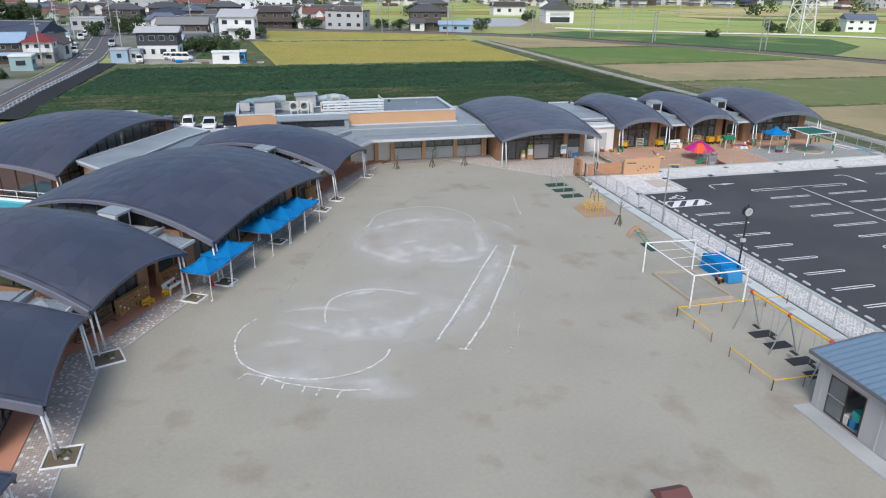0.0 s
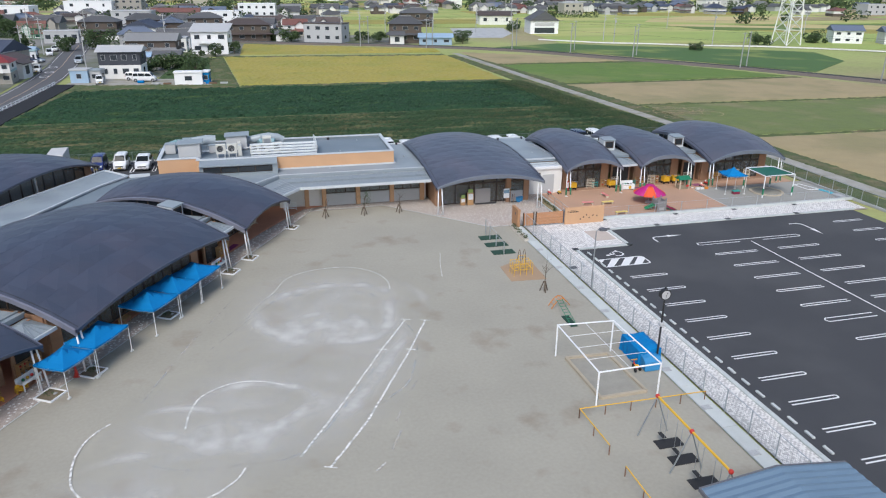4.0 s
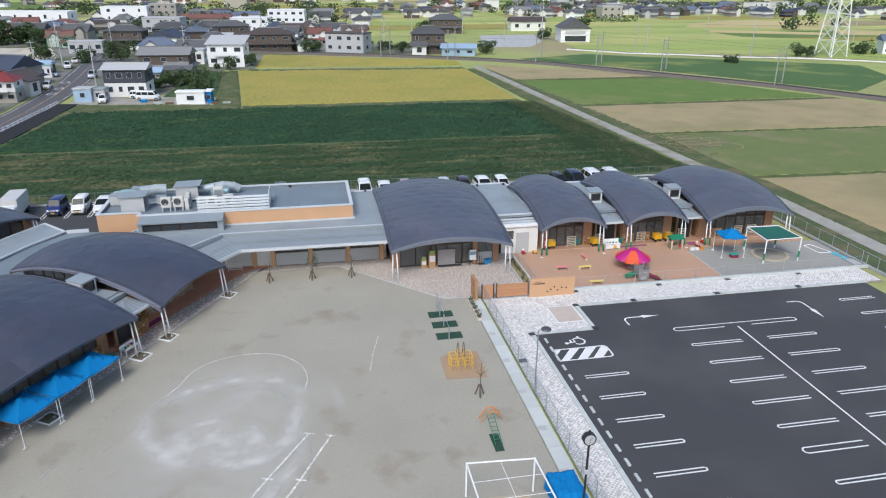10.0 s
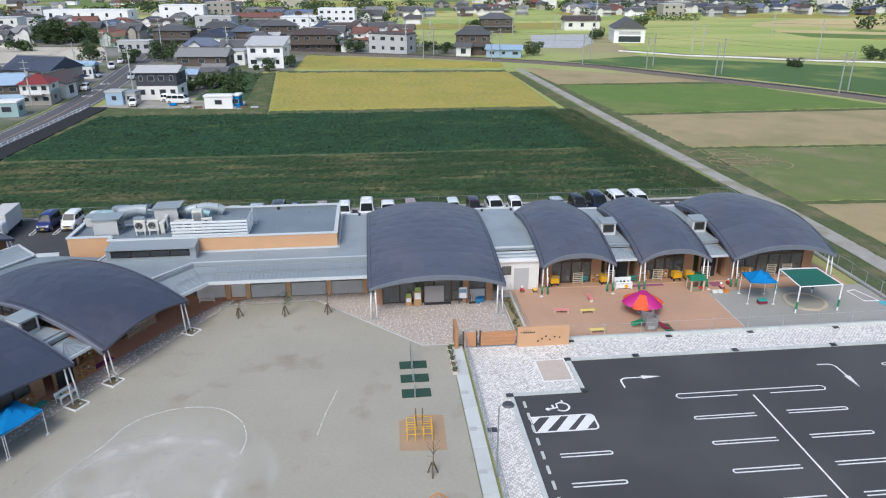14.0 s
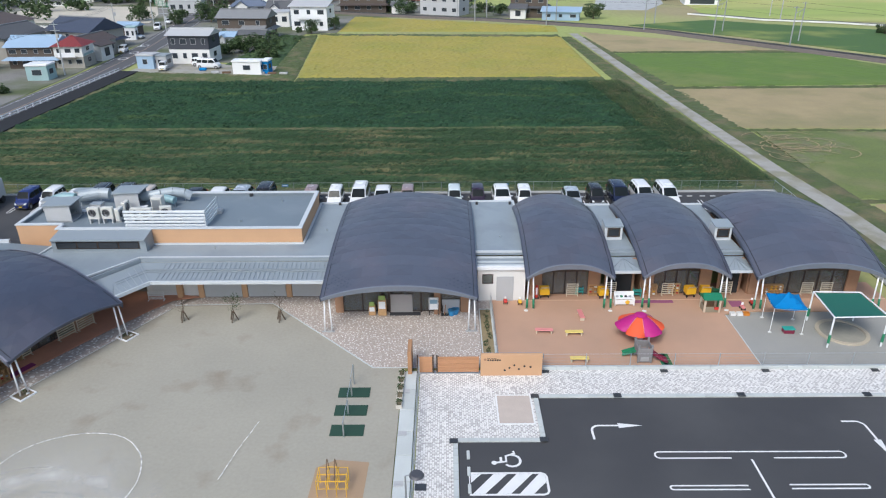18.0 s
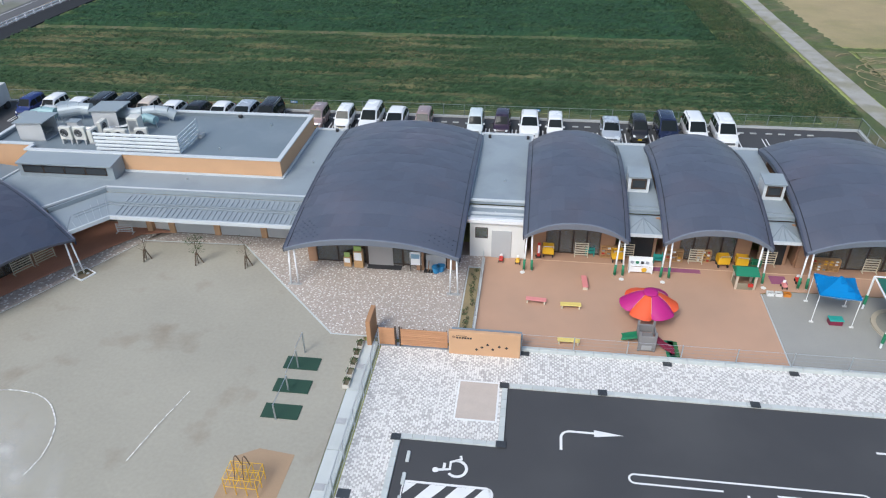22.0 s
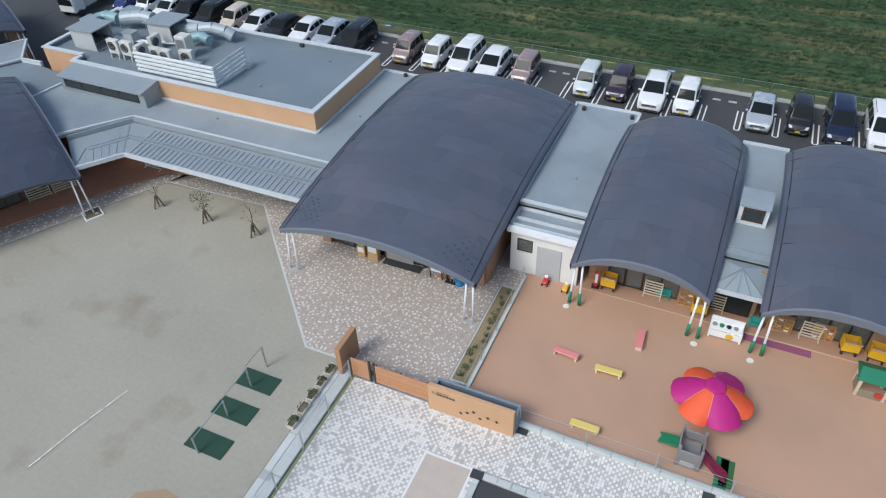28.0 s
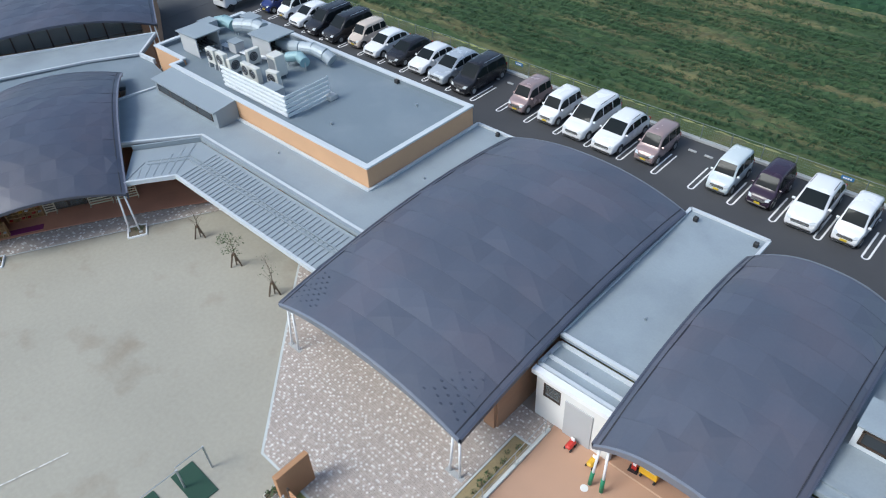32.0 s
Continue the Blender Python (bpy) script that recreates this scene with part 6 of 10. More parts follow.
for k, (u, v, base, turn, c_) in enumerate(((3.2, 1.0, (-3.4, 40.35), 60.4, "teal"), (14.0, 1.2, (-3.4, 40.35), 60.4, "teal"), (13.3, 1.9, (-3.4, 40.35), 60.4, "blue"), (5.6, 1.6, (-3.4, 40.35), 60.4, "wood"), (10.4, 1.5, (-3.4, 40.35), 60.4, "wood"))):
    x, y = wing(u, v, base, turn)
    mt = {"teal": mat("teal_plastic", (0.03, 0.32, 0.28), 0.5, var=0.06), "blue": mat("blue_plastic", (0.03, 0.22, 0.45), 0.5, var=0.06), "wood": WOOD}[c_]
    tb = thing("low_table", (x, y, 0.05, 0, 0, turn + 10), "small " + c_ + (" plastic" if c_ != "wood" else "en") + " table on the veranda", "table", "low tables")
    MB().cbox(0, 0, 0.4, 0.8, 0.5, 0.45, 0.02).ob("top", mt, tb)
    for a, b in ((0.05, 0.05), (0.75, 0.05), (0.05, 0.45), (0.75, 0.45)):
        MB().bar((a, b, 0), (a, b, 0.4), 0.05).ob("leg", mt, tb)

# ---- play equipment on the yard ----
hb = thing("high_bar", (26.35, 0, 0), "three-step steel high bar over green mats", "high bar")
ys, hs = (57.55, 56.3, 54.55, 52.5), (1.45, 1.25, 1.05)
for i, y in enumerate(ys):
    MB().rod((0, y, -0.05), (0, y, hs[min(i, 2)] if i < 3 else hs[2]), 0.045, 8).ob("post", GALV, hb)
for i in range(3):
    MB().rod((0, ys[i], hs[i] - 0.04), (0, ys[i + 1], hs[i] - 0.04), 0.02, 8).ob("bar", GALV, hb)
for y in (56.15, 54.38, 52.55):
    solid("play_mat", MB().cbox(25.5, y, 0, 27.45, y + 1.0, 0.03, 0.01), GREENMAT, "dark green rubber mat on the sand", "mat", group="green mats")
solid("play_mat", MB().cbox(26.42, 39.1, 0, 26.95, 40.75, 0.03, 0.01), GREENMAT, "narrow dark green rubber mat under a ladder", "mat", group="green mats")
solid("sand_pad", MB().prism([(25.1, 47.1), (27.9, 46.9), (28.0, 50.4), (26.2, 50.6), (25.2, 50.0)], -0.02, 0.016), mat("orange_sand", (0.36, 0.25, 0.16), 0.95, var=0.1, scale=0.8), "orange sand worn round the climbing frame", "sand", "structure")
jg = thing("jungle_gym", (25.6, 47.9, 0), "yellow steel climbing frame of stacked cubes with dark hoops", "climbing frame")
YTUBE = YELLOW
for i in range(4):
    for j in range(3):
        hgt = 1.55 if i in (1, 2) and j == 1 else 1.05
        MB().rod((i * 0.5, j * 0.5, -0.03), (i * 0.5, j * 0.5, hgt), 0.022, 7).ob("upright", YTUBE, jg)
for z in (0.52, 1.03):
    for i in range(4):
        MB().rod((i * 0.5, 0, z), (i * 0.5, 1.0, z), 0.018, 6).ob("crossbar", YTUBE, jg)
    for j in range(3):
        MB().rod((0, j * 0.5, z), (1.5, j * 0.5, z), 0.018, 6).ob("crossbar", YTUBE, jg)
MB().rod((0.5, 0.5, 1.52), (1.0, 0.5, 1.52), 0.018, 6).ob("crossbar", YTUBE, jg)
for x in (0.55, 0.95):
    MB().tube([(x, 0.9 - 0.8 * k / 10, 1.0 + 1.0 * math.sin(math.pi * k / 10)) for k in range(11)], 0.025, 6).ob("hoop", DARKWOOD, jg, "dark bent steel hoop")
ar = thing("arch_ladder", (26.2, 41.9, 0), "orange steel arch with a green ladder slide", "climbing arch")
for y in (0, 0.55):
    MB().tube([(1.35 * k / 8, y, 0.75 * math.sin(math.pi * min(1, k / 8 * 0.9 + 0.02))) for k in range(9)], 0.03, 7).ob("side_tube", mat("orange_paint", (0.62, 0.22, 0.03), 0.5, var=0.06), ar)
for k in range(1, 8):
    MB().rod((1.35 * k / 8, 0, 0.75 * math.sin(math.pi * (k / 8 * 0.9 + 0.02))), (1.35 * k / 8, 0.55, 0.75 * math.sin(math.pi * (k / 8 * 0.9 + 0.02))), 0.02, 6).ob("rung", MATS["orange_paint"], ar)
for x in (0.35, 0.75):
    MB().rod((x, 0, 0.7), (x, -2.3, 0.06), 0.022, 6).ob("ladder_rail", GREEN, ar)
for k in range(7):
    MB().rod((0.35, -0.3 * k - 0.1, 0.68 - 0.085 * k), (0.75, -0.3 * k - 0.1, 0.68 - 0.085 * k), 0.018, 6).ob("rung", GREEN, ar)

cf = thing("climbing_structure", (0, 0, 0), "white steel tube structure over a wooden sandbox edge", "play structure")
cor = ((23.95, 35.85), (23.95, 30.3), (27.65, 30.35), (27.5, 35.6))
for x, y in cor:
    MB().rod((x, y, -0.05), (x, y, 2.13), 0.05, 10).ob("post", WHITE, cf)
for a, b in zip(cor, cor[1:] + cor[:1]):
    MB().rod((*a, 2.1), (*b, 2.1), 0.045, 10).ob("top_tube", WHITE, cf)
for k in range(1, 4):
    y = 35.75 - 5.4 * k / 4
    MB().rod((23.95, y, 2.08), (27.6, y, 2.08), 0.014, 6).ob("cable", WHITE, cf)
MB().rod((25.7, 35.7, 2.08), (25.8, 30.35, 2.08), 0.014, 6).ob("cable", WHITE, cf)
sb = thing("sandbox", (0, 0, 0), "sandbox edged with weathered wooden beams", "sandbox")
TAN = mat("weathered_beam", (0.42, 0.36, 0.27), 0.8, var=0.14, scale=2, stretch=(1, 1, 5))
for a, b in (((24.4, 35.3), (24.5, 30.85)), ((24.5, 30.85), (27.3, 30.9)), ((27.3, 30.9), (27.1, 35.2)), ((27.1, 35.2), (24.4, 35.3))):
    MB().bar((*a, 0.08), (*b, 0.08), 0.16, 0.18).ob("beam", TAN, sb)
MB().prism([(24.45, 35.25), (24.55, 30.9), (27.25, 30.95), (27.05, 35.15)], -0.02, 0.03).ob("sand", mat("grey_sand", (0.31, 0.295, 0.25), 0.95, var=0.15, scale=1.5), sb)
tp = thing("tarp_stack", (28.2, 33.55, 0), "stack of play gear under a bright blue tarpaulin", "tarpaulin")
vs, fs, nx, ny = [], [], 8, 8
rt = random.Random(9)
TW, TD, TH = 1.5, 2.1, 1.15
tarp = MB()
for j in range(ny + 1):
    for i in range(nx + 1):
        vs.append((TW * i / nx, TD * j / ny, TH + rt.uniform(-0.05, 0.05) - (0.12 if i in (0, nx) or j in (0, ny) else 0)))
fs = [(j * (nx + 1) + i, j * (nx + 1) + i + 1, (j + 1) * (nx + 1) + i + 1, (j + 1) * (nx + 1) + i) for j in range(ny) for i in range(nx)]
rim = [j * (nx + 1) for j in range(ny + 1)][::-1] + [i for i in range(1, nx + 1)] + [j * (nx + 1) + nx for j in range(1, ny + 1)] + [ny * (nx + 1) + i for i in range(nx - 1, 0, -1)]
k0 = len(vs)
vs += [(vs[r][0] + (vs[r][0] - TW / 2) * 0.05 + rt.uniform(-0.05, 0.05), vs[r][1] + (vs[r][1] - TD / 2) * 0.05 + rt.uniform(-0.05, 0.05), 0.02) for r in rim]
fs += [(rim[i], k0 + i, k0 + (i + 1) % len(rim), rim[(i + 1) % len(rim)]) for i in range(len(rim))]
tarp.add(vs, fs).ob("tarpaulin", BLUECLOTH, tp)
bundle = MB()
for k in range(7):
    x_ = 0.15 + 1.05 * k / 6
    for y_, z_ in ((-0.02, 0.78), (-0.35, 0.74), (-0.62, 0.55), (-0.74, 0.03)):
        bundle.v.append((x_ + rt.uniform(-0.03, 0.03), y_, z_ + rt.uniform(-0.05, 0.05) if z_ > 0.1 else z_))
bundle.f = [(4 * k + c, 4 * k + c + 1, 4 * k + 5 + c, 4 * k + 4 + c) for k in range(6) for c in range(3)]
bundle.v += [(0.15, 0.0, 0.03), (1.2, 0.0, 0.03)]
bundle.f += [(28, 0, 1, 2, 3), (29, 27, 26, 25, 24)]
bundle.ob("low_cover", mat("blue_plastic", (0.03, 0.22, 0.45), 0.5, var=0.06), tp, "lower bundle under a lighter blue sheet")
tr = thing("tricycle", (27.75, 32.95, 0), "small red and yellow tricycle", "tricycle")
for x, y in ((0, 0), (0.35, 0.1), (0.15, 0.5)):
    MB().rod((x - 0.03, y, 0.14), (x + 0.03, y, 0.14), 0.14, 12).ob("wheel", RUBBER, tr)
MB().bar((0.15, 0.05, 0.2), (0.15, 0.5, 0.35), 0.06).ob("frame", RED, tr)
MB().cbox(0.05, 0.05, 0.32, 0.28, 0.25, 0.38, 0.02).ob("seat", YELLOW, tr)
MB().bar((-0.05, 0.5, 0.55), (0.35, 0.5, 0.55), 0.04).ob("handlebar", YELLOW, tr)
MB().bar((0.15, 0.5, 0.14), (0.15, 0.5, 0.55), 0.04).ob("fork", RED, tr)

ck = thing("clock_post", (29.4, 33.45, 0), "round-faced clock on a slim black post", "clock")
MB().rod((0, 0, -0.05), (0, 0, 4.3), 0.06, 10).ob("post", BLACK, ck)
MB().rod((0, 0, 0), (0, 0, 0.5), 0.1, 10).ob("post_base", BLACK, ck)
MB().rod((-0.02, -0.13, 4.65), (-0.02, 0.13, 4.65), 0.33, 24).ob("case", BLACK, ck)
for s in (-1, 1):
    fc = MB().rod((-0.02, s * 0.131, 4.65), (-0.02, s * 0.137, 4.65), 0.27, 24).ob("dial", GREYWALL, ck, "pale clock dial")
    MB().bar((-0.02, s * 0.142, 4.65), (0.08, s * 0.142, 4.78), 0.03, 0.02).ob("hour_pointer", BLACK, fc)
    MB().bar((-0.02, s * 0.142, 4.65), (-0.02, s * 0.142, 4.45), 0.02, 0.02).ob("minute_pointer", BLACK, fc)
MB().rod((-0.02, 0, 5.0), (-0.02, 0, 5.12), 0.05, 8).ob("finial", BLACK, ck)
MB().cbox(-0.15, -0.12, 2.6, 0.15, 0.12, 2.85, 0.03).ob("loudspeaker", GREYWALL, ck)
lp = thing("street_lamp", (30.4, 44.4, 0), "dark slim lamp post with a flat round head", "lamp")
MB().rod((0, 0, -0.05), (0, 0, 4.6), 0.05, 10, 0.04).ob("post", GREY_METAL, lp)
MB().rod((0, 0, 4.6), (0.25, 0, 4.68), 0.03, 8).ob("arm", GREY_METAL, lp)
MB().rod((0.5, 0, 4.64), (0.5, 0, 4.74), 0.34, 20, 0.26).ob("head", mat("lamp_head", (0.10, 0.10, 0.11), 0.5, metal=0.4), lp)
MB().rod((0.5, 0, 4.6), (0.5, 0, 4.64), 0.26, 20).ob("diffuser", PLASTER, lp)
bx = solid("inspection_cover", MB().cbox(30.55, 48.3, -0.02, 31.15, 48.8, 0.008, 0.002), GRATE, "square iron inspection cover in pale paving", "cover")
solid("inspection_cover", MB().cbox(24.4, 62.35, 0, 24.8, 62.75, 0.022, 0.002), mat("paved_cover", (0.30, 0.25, 0.21), 0.8, var=0.1), "square paved inspection cover near the entrance", "cover")
solid("inspection_cover", MB().cbox(33.0, 61.7, 0, 33.5, 62.2, 0.022, 0.002), MATS["paved_cover"], "square paved inspection cover in tan paving", "cover")

sw = thing("swing_set", (25.7, 0, 0), "four-seat swing with a yellow beam and red joints", "swing")
MB().rod((0, 27.4, 2.2), (0, 21.5, 2.2), 0.06, 10).ob("beam", YELLOW, sw)
for y in (27.4, 24.4, 21.5):
    MB().ball((0, y, 2.2), 0.12, 10, 6).ob("joint", RED, sw, "red beam joint", smooth=True)
    for s in (-1, 1):
        MB().rod((0, y, 2.2), (s * 0.85, y, -0.03), 0.035, 8).ob("leg", GREY_METAL, sw)
for y in (26.6, 25.3, 23.6, 22.3):
    st = MB().cbox(-0.11, y - 0.25, 0.42, 0.11, y + 0.25, 0.46, 0.01).ob("swing_seat", RUBBER, sw, "black rubber swing seat")
    for dy in (-0.22, 0.22):
        MB().rod((0, y + dy, 2.15), (0, y + dy, 0.46), 0.012, 6).ob("chain", GREY_METAL, st)
for y in (26.45, 25.15, 23.45, 22.15):
    solid("rubber_mat", MB().cbox(25.35, y - 0.35, 0, 26.75, y + 0.35, 0.025, 0.008), RUBBER, "black rubber mat under a swing seat", "mat", group="swing mats")
sf = thing("swing_barrier", (0, 0, 0), "low yellow tube barrier round the swings", "barrier")
for pts in ([(30.0, 29.4), (22.6, 29.5), (22.7, 26.3)], [(22.7, 24.7), (22.72, 21.4), (26.2, 21.3)]):
    for a, b in zip(pts, pts[1:]):
        MB().rod((*a, 0.58), (*b, 0.58), 0.03, 8).ob("rail", YELLOW, sf)
        n = max(1, round(math.hypot(b[0] - a[0], b[1] - a[1]) / 1.6))
        for i in range(n + 1):
            q = (a[0] + (b[0] - a[0]) * i / n, a[1] + (b[1] - a[1]) * i / n)
            MB().rod((*q, -0.03), (*q, 0.6), 0.028, 8).ob("post", mat("rusty_brown", (0.22, 0.11, 0.06), 0.7, var=0.12), sf)

# ---- the storage hut ----
hut = thing("storage_hut", (23.75, 20.0, 0), "grey prefabricated storage hut with a blue corrugated roof", "hut")
HX, HY = 6.2, -15.0
GREYPREFAB = mat("prefab_panel", (0.40, 0.39, 0.40), 0.65, var=0.05, scale=0.7)
for a_, b_, z0_, z1_ in ((-0.75, 0, 0, 2.62), (HY, -2.75, 0, 2.62), (-2.75, -0.75, 0, 0.12), (-2.75, -0.75, 2.05, 2.62)):
    MB().box(0, a_, z0_, 0.08, b_, z1_).ob("front_wall", GREYPREFAB, hut)
MB().box(0.08, -0.08, 0, HX, 0, 2.62).ob("end_wall", GREYPREFAB, hut)
MB().box(0.08, HY, 0, HX, HY + 0.08, 2.62).ob("end_wall", GREYPREFAB, hut)
MB().box(HX - 0.08, HY + 0.08, 0, HX, -0.08, 2.62).ob("back_wall", GREYPREFAB, hut)
for y in (-0.35, -3.6, -7.0, -10.4):
    MB().cbox(-0.04, y - 0.06, 0, 0, y + 0.06, 2.6, 0.01).ob("batten", GREYPREFAB, hut)
rf = MB()
n = 84
CORR = mat("blue_corrugated", (0.165, 0.245, 0.325), 0.42, metal=0.2, var=0.07, scale=0.6)
ys_ = [0.35 + (HY - 0.7) * i / n for i in range(n + 1)]
rv = []
for i, y in enumerate(ys_):
    dz = 0.05 if i % 2 else 0.0
    rv += [(-0.35, y, 2.72 + dz), (HX / 2, y, 3.15 + dz), (HX + 0.35, y, 2.72 + dz)]
rf.add(rv, [f_ for i in range(n) for f_ in ((3 * i, 3 * i + 3, 3 * i + 4, 3 * i + 1), (3 * i + 1, 3 * i + 4, 3 * i + 5, 3 * i + 2))])
rf.ob("roof", CORR, hut, "blue corrugated metal roof")
for a, b in (((-0.38, 0.38, 2.66), (-0.38, HY - 0.38, 2.66)), ((-0.38, 0.38, 2.66), (HX / 2, 0.38, 3.1)), ((HX / 2, 0.38, 3.1), (HX + 0.38, 0.38, 2.66))):
    MB().bar(a, b, 0.07, 0.16).ob("barge_board", mat("dark_grey_trim", (0.13, 0.135, 0.15), 0.6, var=0.06), hut)
f = MB()
for y in (-0.78, -1.75, -2.72):
    f.bar((0.02, y, 0.12), (0.02, y, 2.05), 0.06)
f.bar((0.02, -0.75, 2.03), (0.02, -2.75, 2.03), 0.06)
f.bar((0.02, -0.75, 0.14), (0.02, -2.75, 0.14), 0.06)
f.ob("door_frame", FRAME, hut)
dl = MB().box(-0.01, -1.75, 0.16, 0.01, -0.8, 2.0).ob("door_leaf", GLASS, hut, "half-open glazed sliding door")
MB().bar((-0.02, -0.8, 1.1), (-0.02, -1.75, 1.1), 0.05).ob("door_rail", GALV, dl)
MB().box(0.1, HY + 0.1, 0, HX - 0.1, -0.1, 0.06).ob("floor", CONCRETE, hut)
solid("hut_apron", MB().cbox(22.8, 4, -0.02, 23.7, 20.05, 0.06, 0.01), CONCRETE, "pale concrete apron along the hut", "pavement", "structure")
for k, (y, z, c_) in enumerate(((17.75, 0.06, MATS["blue_plastic"]), (18.0, 0.06, WHITE), (17.6, 0.5, MATS["teal_plastic"]))):
    b_ = thing("storage_crate", (24.0, y, z), "plastic toy crate inside the hut", "crate", "toy crates")
    MB().cbox(0, 0, 0, 0.5, 0.4, 0.42, 0.03).ob("body", c_, b_)
    MB().cbox(-0.02, -0.02, 0.38, 0.52, 0.42, 0.44, 0.02).ob("rim", c_, b_)
ph = thing("toy_house", (13.5, 15.15, 0), "small play house with a brown pitched roof", "play house")
MB().cbox(-0.5, -0.45, 0, 0.5, 0.45, 0.8, 0.02).ob("cabin", WOOD, ph)
MB().add([(-0.62, -0.55, 0.8), (0.62, -0.55, 0.8), (0.62, 0.55, 0.8), (-0.62, 0.55, 0.8), (-0.55, 0, 1.15), (0.55, 0, 1.15)], [(0, 1, 5, 4), (2, 3, 4, 5), (1, 2, 5), (3, 0, 4), (3, 2, 1, 0)]).ob("roof", mat("brown_roof", (0.13, 0.05, 0.045), 0.7, var=0.1), ph)
# black plate on the solid cabin, painting the shade of an open door
MB().box(-0.15, -0.46, 0.05, 0.2, -0.45, 0.6).ob("doorway", BLACK, ph)

# ---- things on the nursery court ----
def bench(m, material, label):
    b_ = thing("small_bench", m, label, "bench", "small benches")
    MB().cbox(0, 0, 0.24, 1.25, 0.36, 0.31, 0.025).ob("seat", material, b_)
    for x in (0.06, 1.1):
        MB().cbox(x, 0.03, 0, x + 0.09, 0.33, 0.24, 0.01).ob("leg_frame", CREAM, b_)
    return b_


PINK = mat("pink_paint", (0.66, 0.24, 0.23), 0.5, var=0.06)
LEMON = mat("lemon_paint", (0.70, 0.55, 0.16), 0.5, var=0.06)
bench((38.5, 63.4, 0.03, 0, 0, -4), PINK, "low pink bench on cream legs")
bench((40.6, 63.05, 0.03, 0, 0, 2), LEMON, "low lemon-yellow bench on cream legs")
bench((42.35, 65.1, 0.03, 0, 0, 93), PINK, "low pink bench turned towards the rooms")
bench((40.4, 59.75, 0.03, 0, 0, 0), LEMON, "low lemon-yellow bench beside the wire fence")

um = thing("petal_parasol", (45.65, 62.85, 0.03), "petal-shaped parasol in orange and magenta canvas", "parasol")
MAG = mat("magenta_canvas", (0.42, 0.01, 0.17), 0.65, var=0.08, scale=3)
ORC = mat("orange_canvas", (0.72, 0.095, 0.03), 0.65, var=0.08, scale=3)
SEAM = mat("pale_seam_tape", (0.58, 0.24, 0.20), 0.7, var=0.05)
for k in range(6):
    a, vs, m_ = radians(60 * k + 3), [], 8
    wide, low = (34, 0.0) if k % 2 else (30, 0.05)
    for j in range(m_ + 1):
        f = j / m_
        for s in (-1, -0.75, -0.4, 0, 0.4, 0.75, 1):
            r, b_ = 0.30 + 1.40 * f * (1 - 0.26 * f ** 3 * s ** 4), a + radians(wide) * s
            vs.append((r * math.cos(b_), r * math.sin(b_), 1.86 - low - 0.94 * f ** 1.12 + 0.13 * f * (1 - s * s)))
    pt = MB().add(vs, [(7 * j + i, 7 * j + 7 + i, 7 * j + 8 + i, 7 * j + 1 + i) for j in range(m_) for i in range(6)]).ob("petal", MAG if k % 2 else ORC, um, "magenta canvas petal" if k % 2 else "orange canvas petal", smooth=True)
    if k % 2:
        for e_ in (0, 6):
            sm = MB()
            for j in range(1, m_ - 1):
                p0, p1 = Vector(vs[7 * j + e_]), Vector(vs[7 * j + 7 + e_])
                sm.bar(p0 + Vector((0, 0, 0.012)), p1 + Vector((0, 0, 0.012)), 0.026, 0.012)
            sm.ob("seam", SEAM, pt, "pale seam tape")
MB().dome((0, 0, 1.83), 0.44, 0.44, 0.09, 20, 4).ob("cap", MAG, um, smooth=True)
MB().rod((0, 0, 0), (0, 0, 1.85), 0.04, 10).ob("pole", WHITE, um)
MB().rod((0, 0, 0), (0, 0, 0.12), 0.35, 16).ob("base", CONCRETE, um)
gm = thing("landing_mat", (46.38, 59.3, 0.03), "dark green foam mat at the foot of a slide", "mat")
MB().cbox(0, 0, 0, 0.5, 1.5, 0.03, 0.008).ob("mat_sheet", GREEN, gm)
PGREY = mat("grey_plastic", (0.22, 0.21, 0.21), 0.6, var=0.06)
tw = thing("play_tower", (44.8, 59.7, 0.03), "grey plastic play tower with green and maroon slides", "play tower")
for x, y in ((0, 0), (0.85, 0), (0, 1.0), (0.85, 1.0)):
    MB().cbox(x, y, 0, x + 0.12, y + 0.12, 1.35, 0.02).ob("corner_post", PGREY, tw)
MB().cbox(0.1, 0.1, 0.5, 0.87, 1.02, 0.58, 0.01).ob("platform", PGREY, tw)
MB().cbox(0.1, 0.0, 0.05, 0.87, 0.06, 1.1, 0.02).ob("front_panel", PGREY, tw)
MB().cbox(0.1, 1.06, 0.55, 0.87, 1.12, 1.1, 0.02).ob("back_panel", PGREY, tw)
MB().cbox(0.91, 0.1, 0.75, 0.97, 1.0, 1.1, 0.02).ob("side_panel", PGREY, tw)
MB().cbox(0.2, -0.02, 0.15, 0.75, 0.02, 0.45, 0.02).ob("hatch", mat("grey_light_plastic", (0.36, 0.36, 0.36), 0.6, var=0.05), tw)
MB().cbox(0.0, 0.1, 0.55, 0.06, 1.0, 1.1, 0.02).ob("side_panel", PGREY, tw)
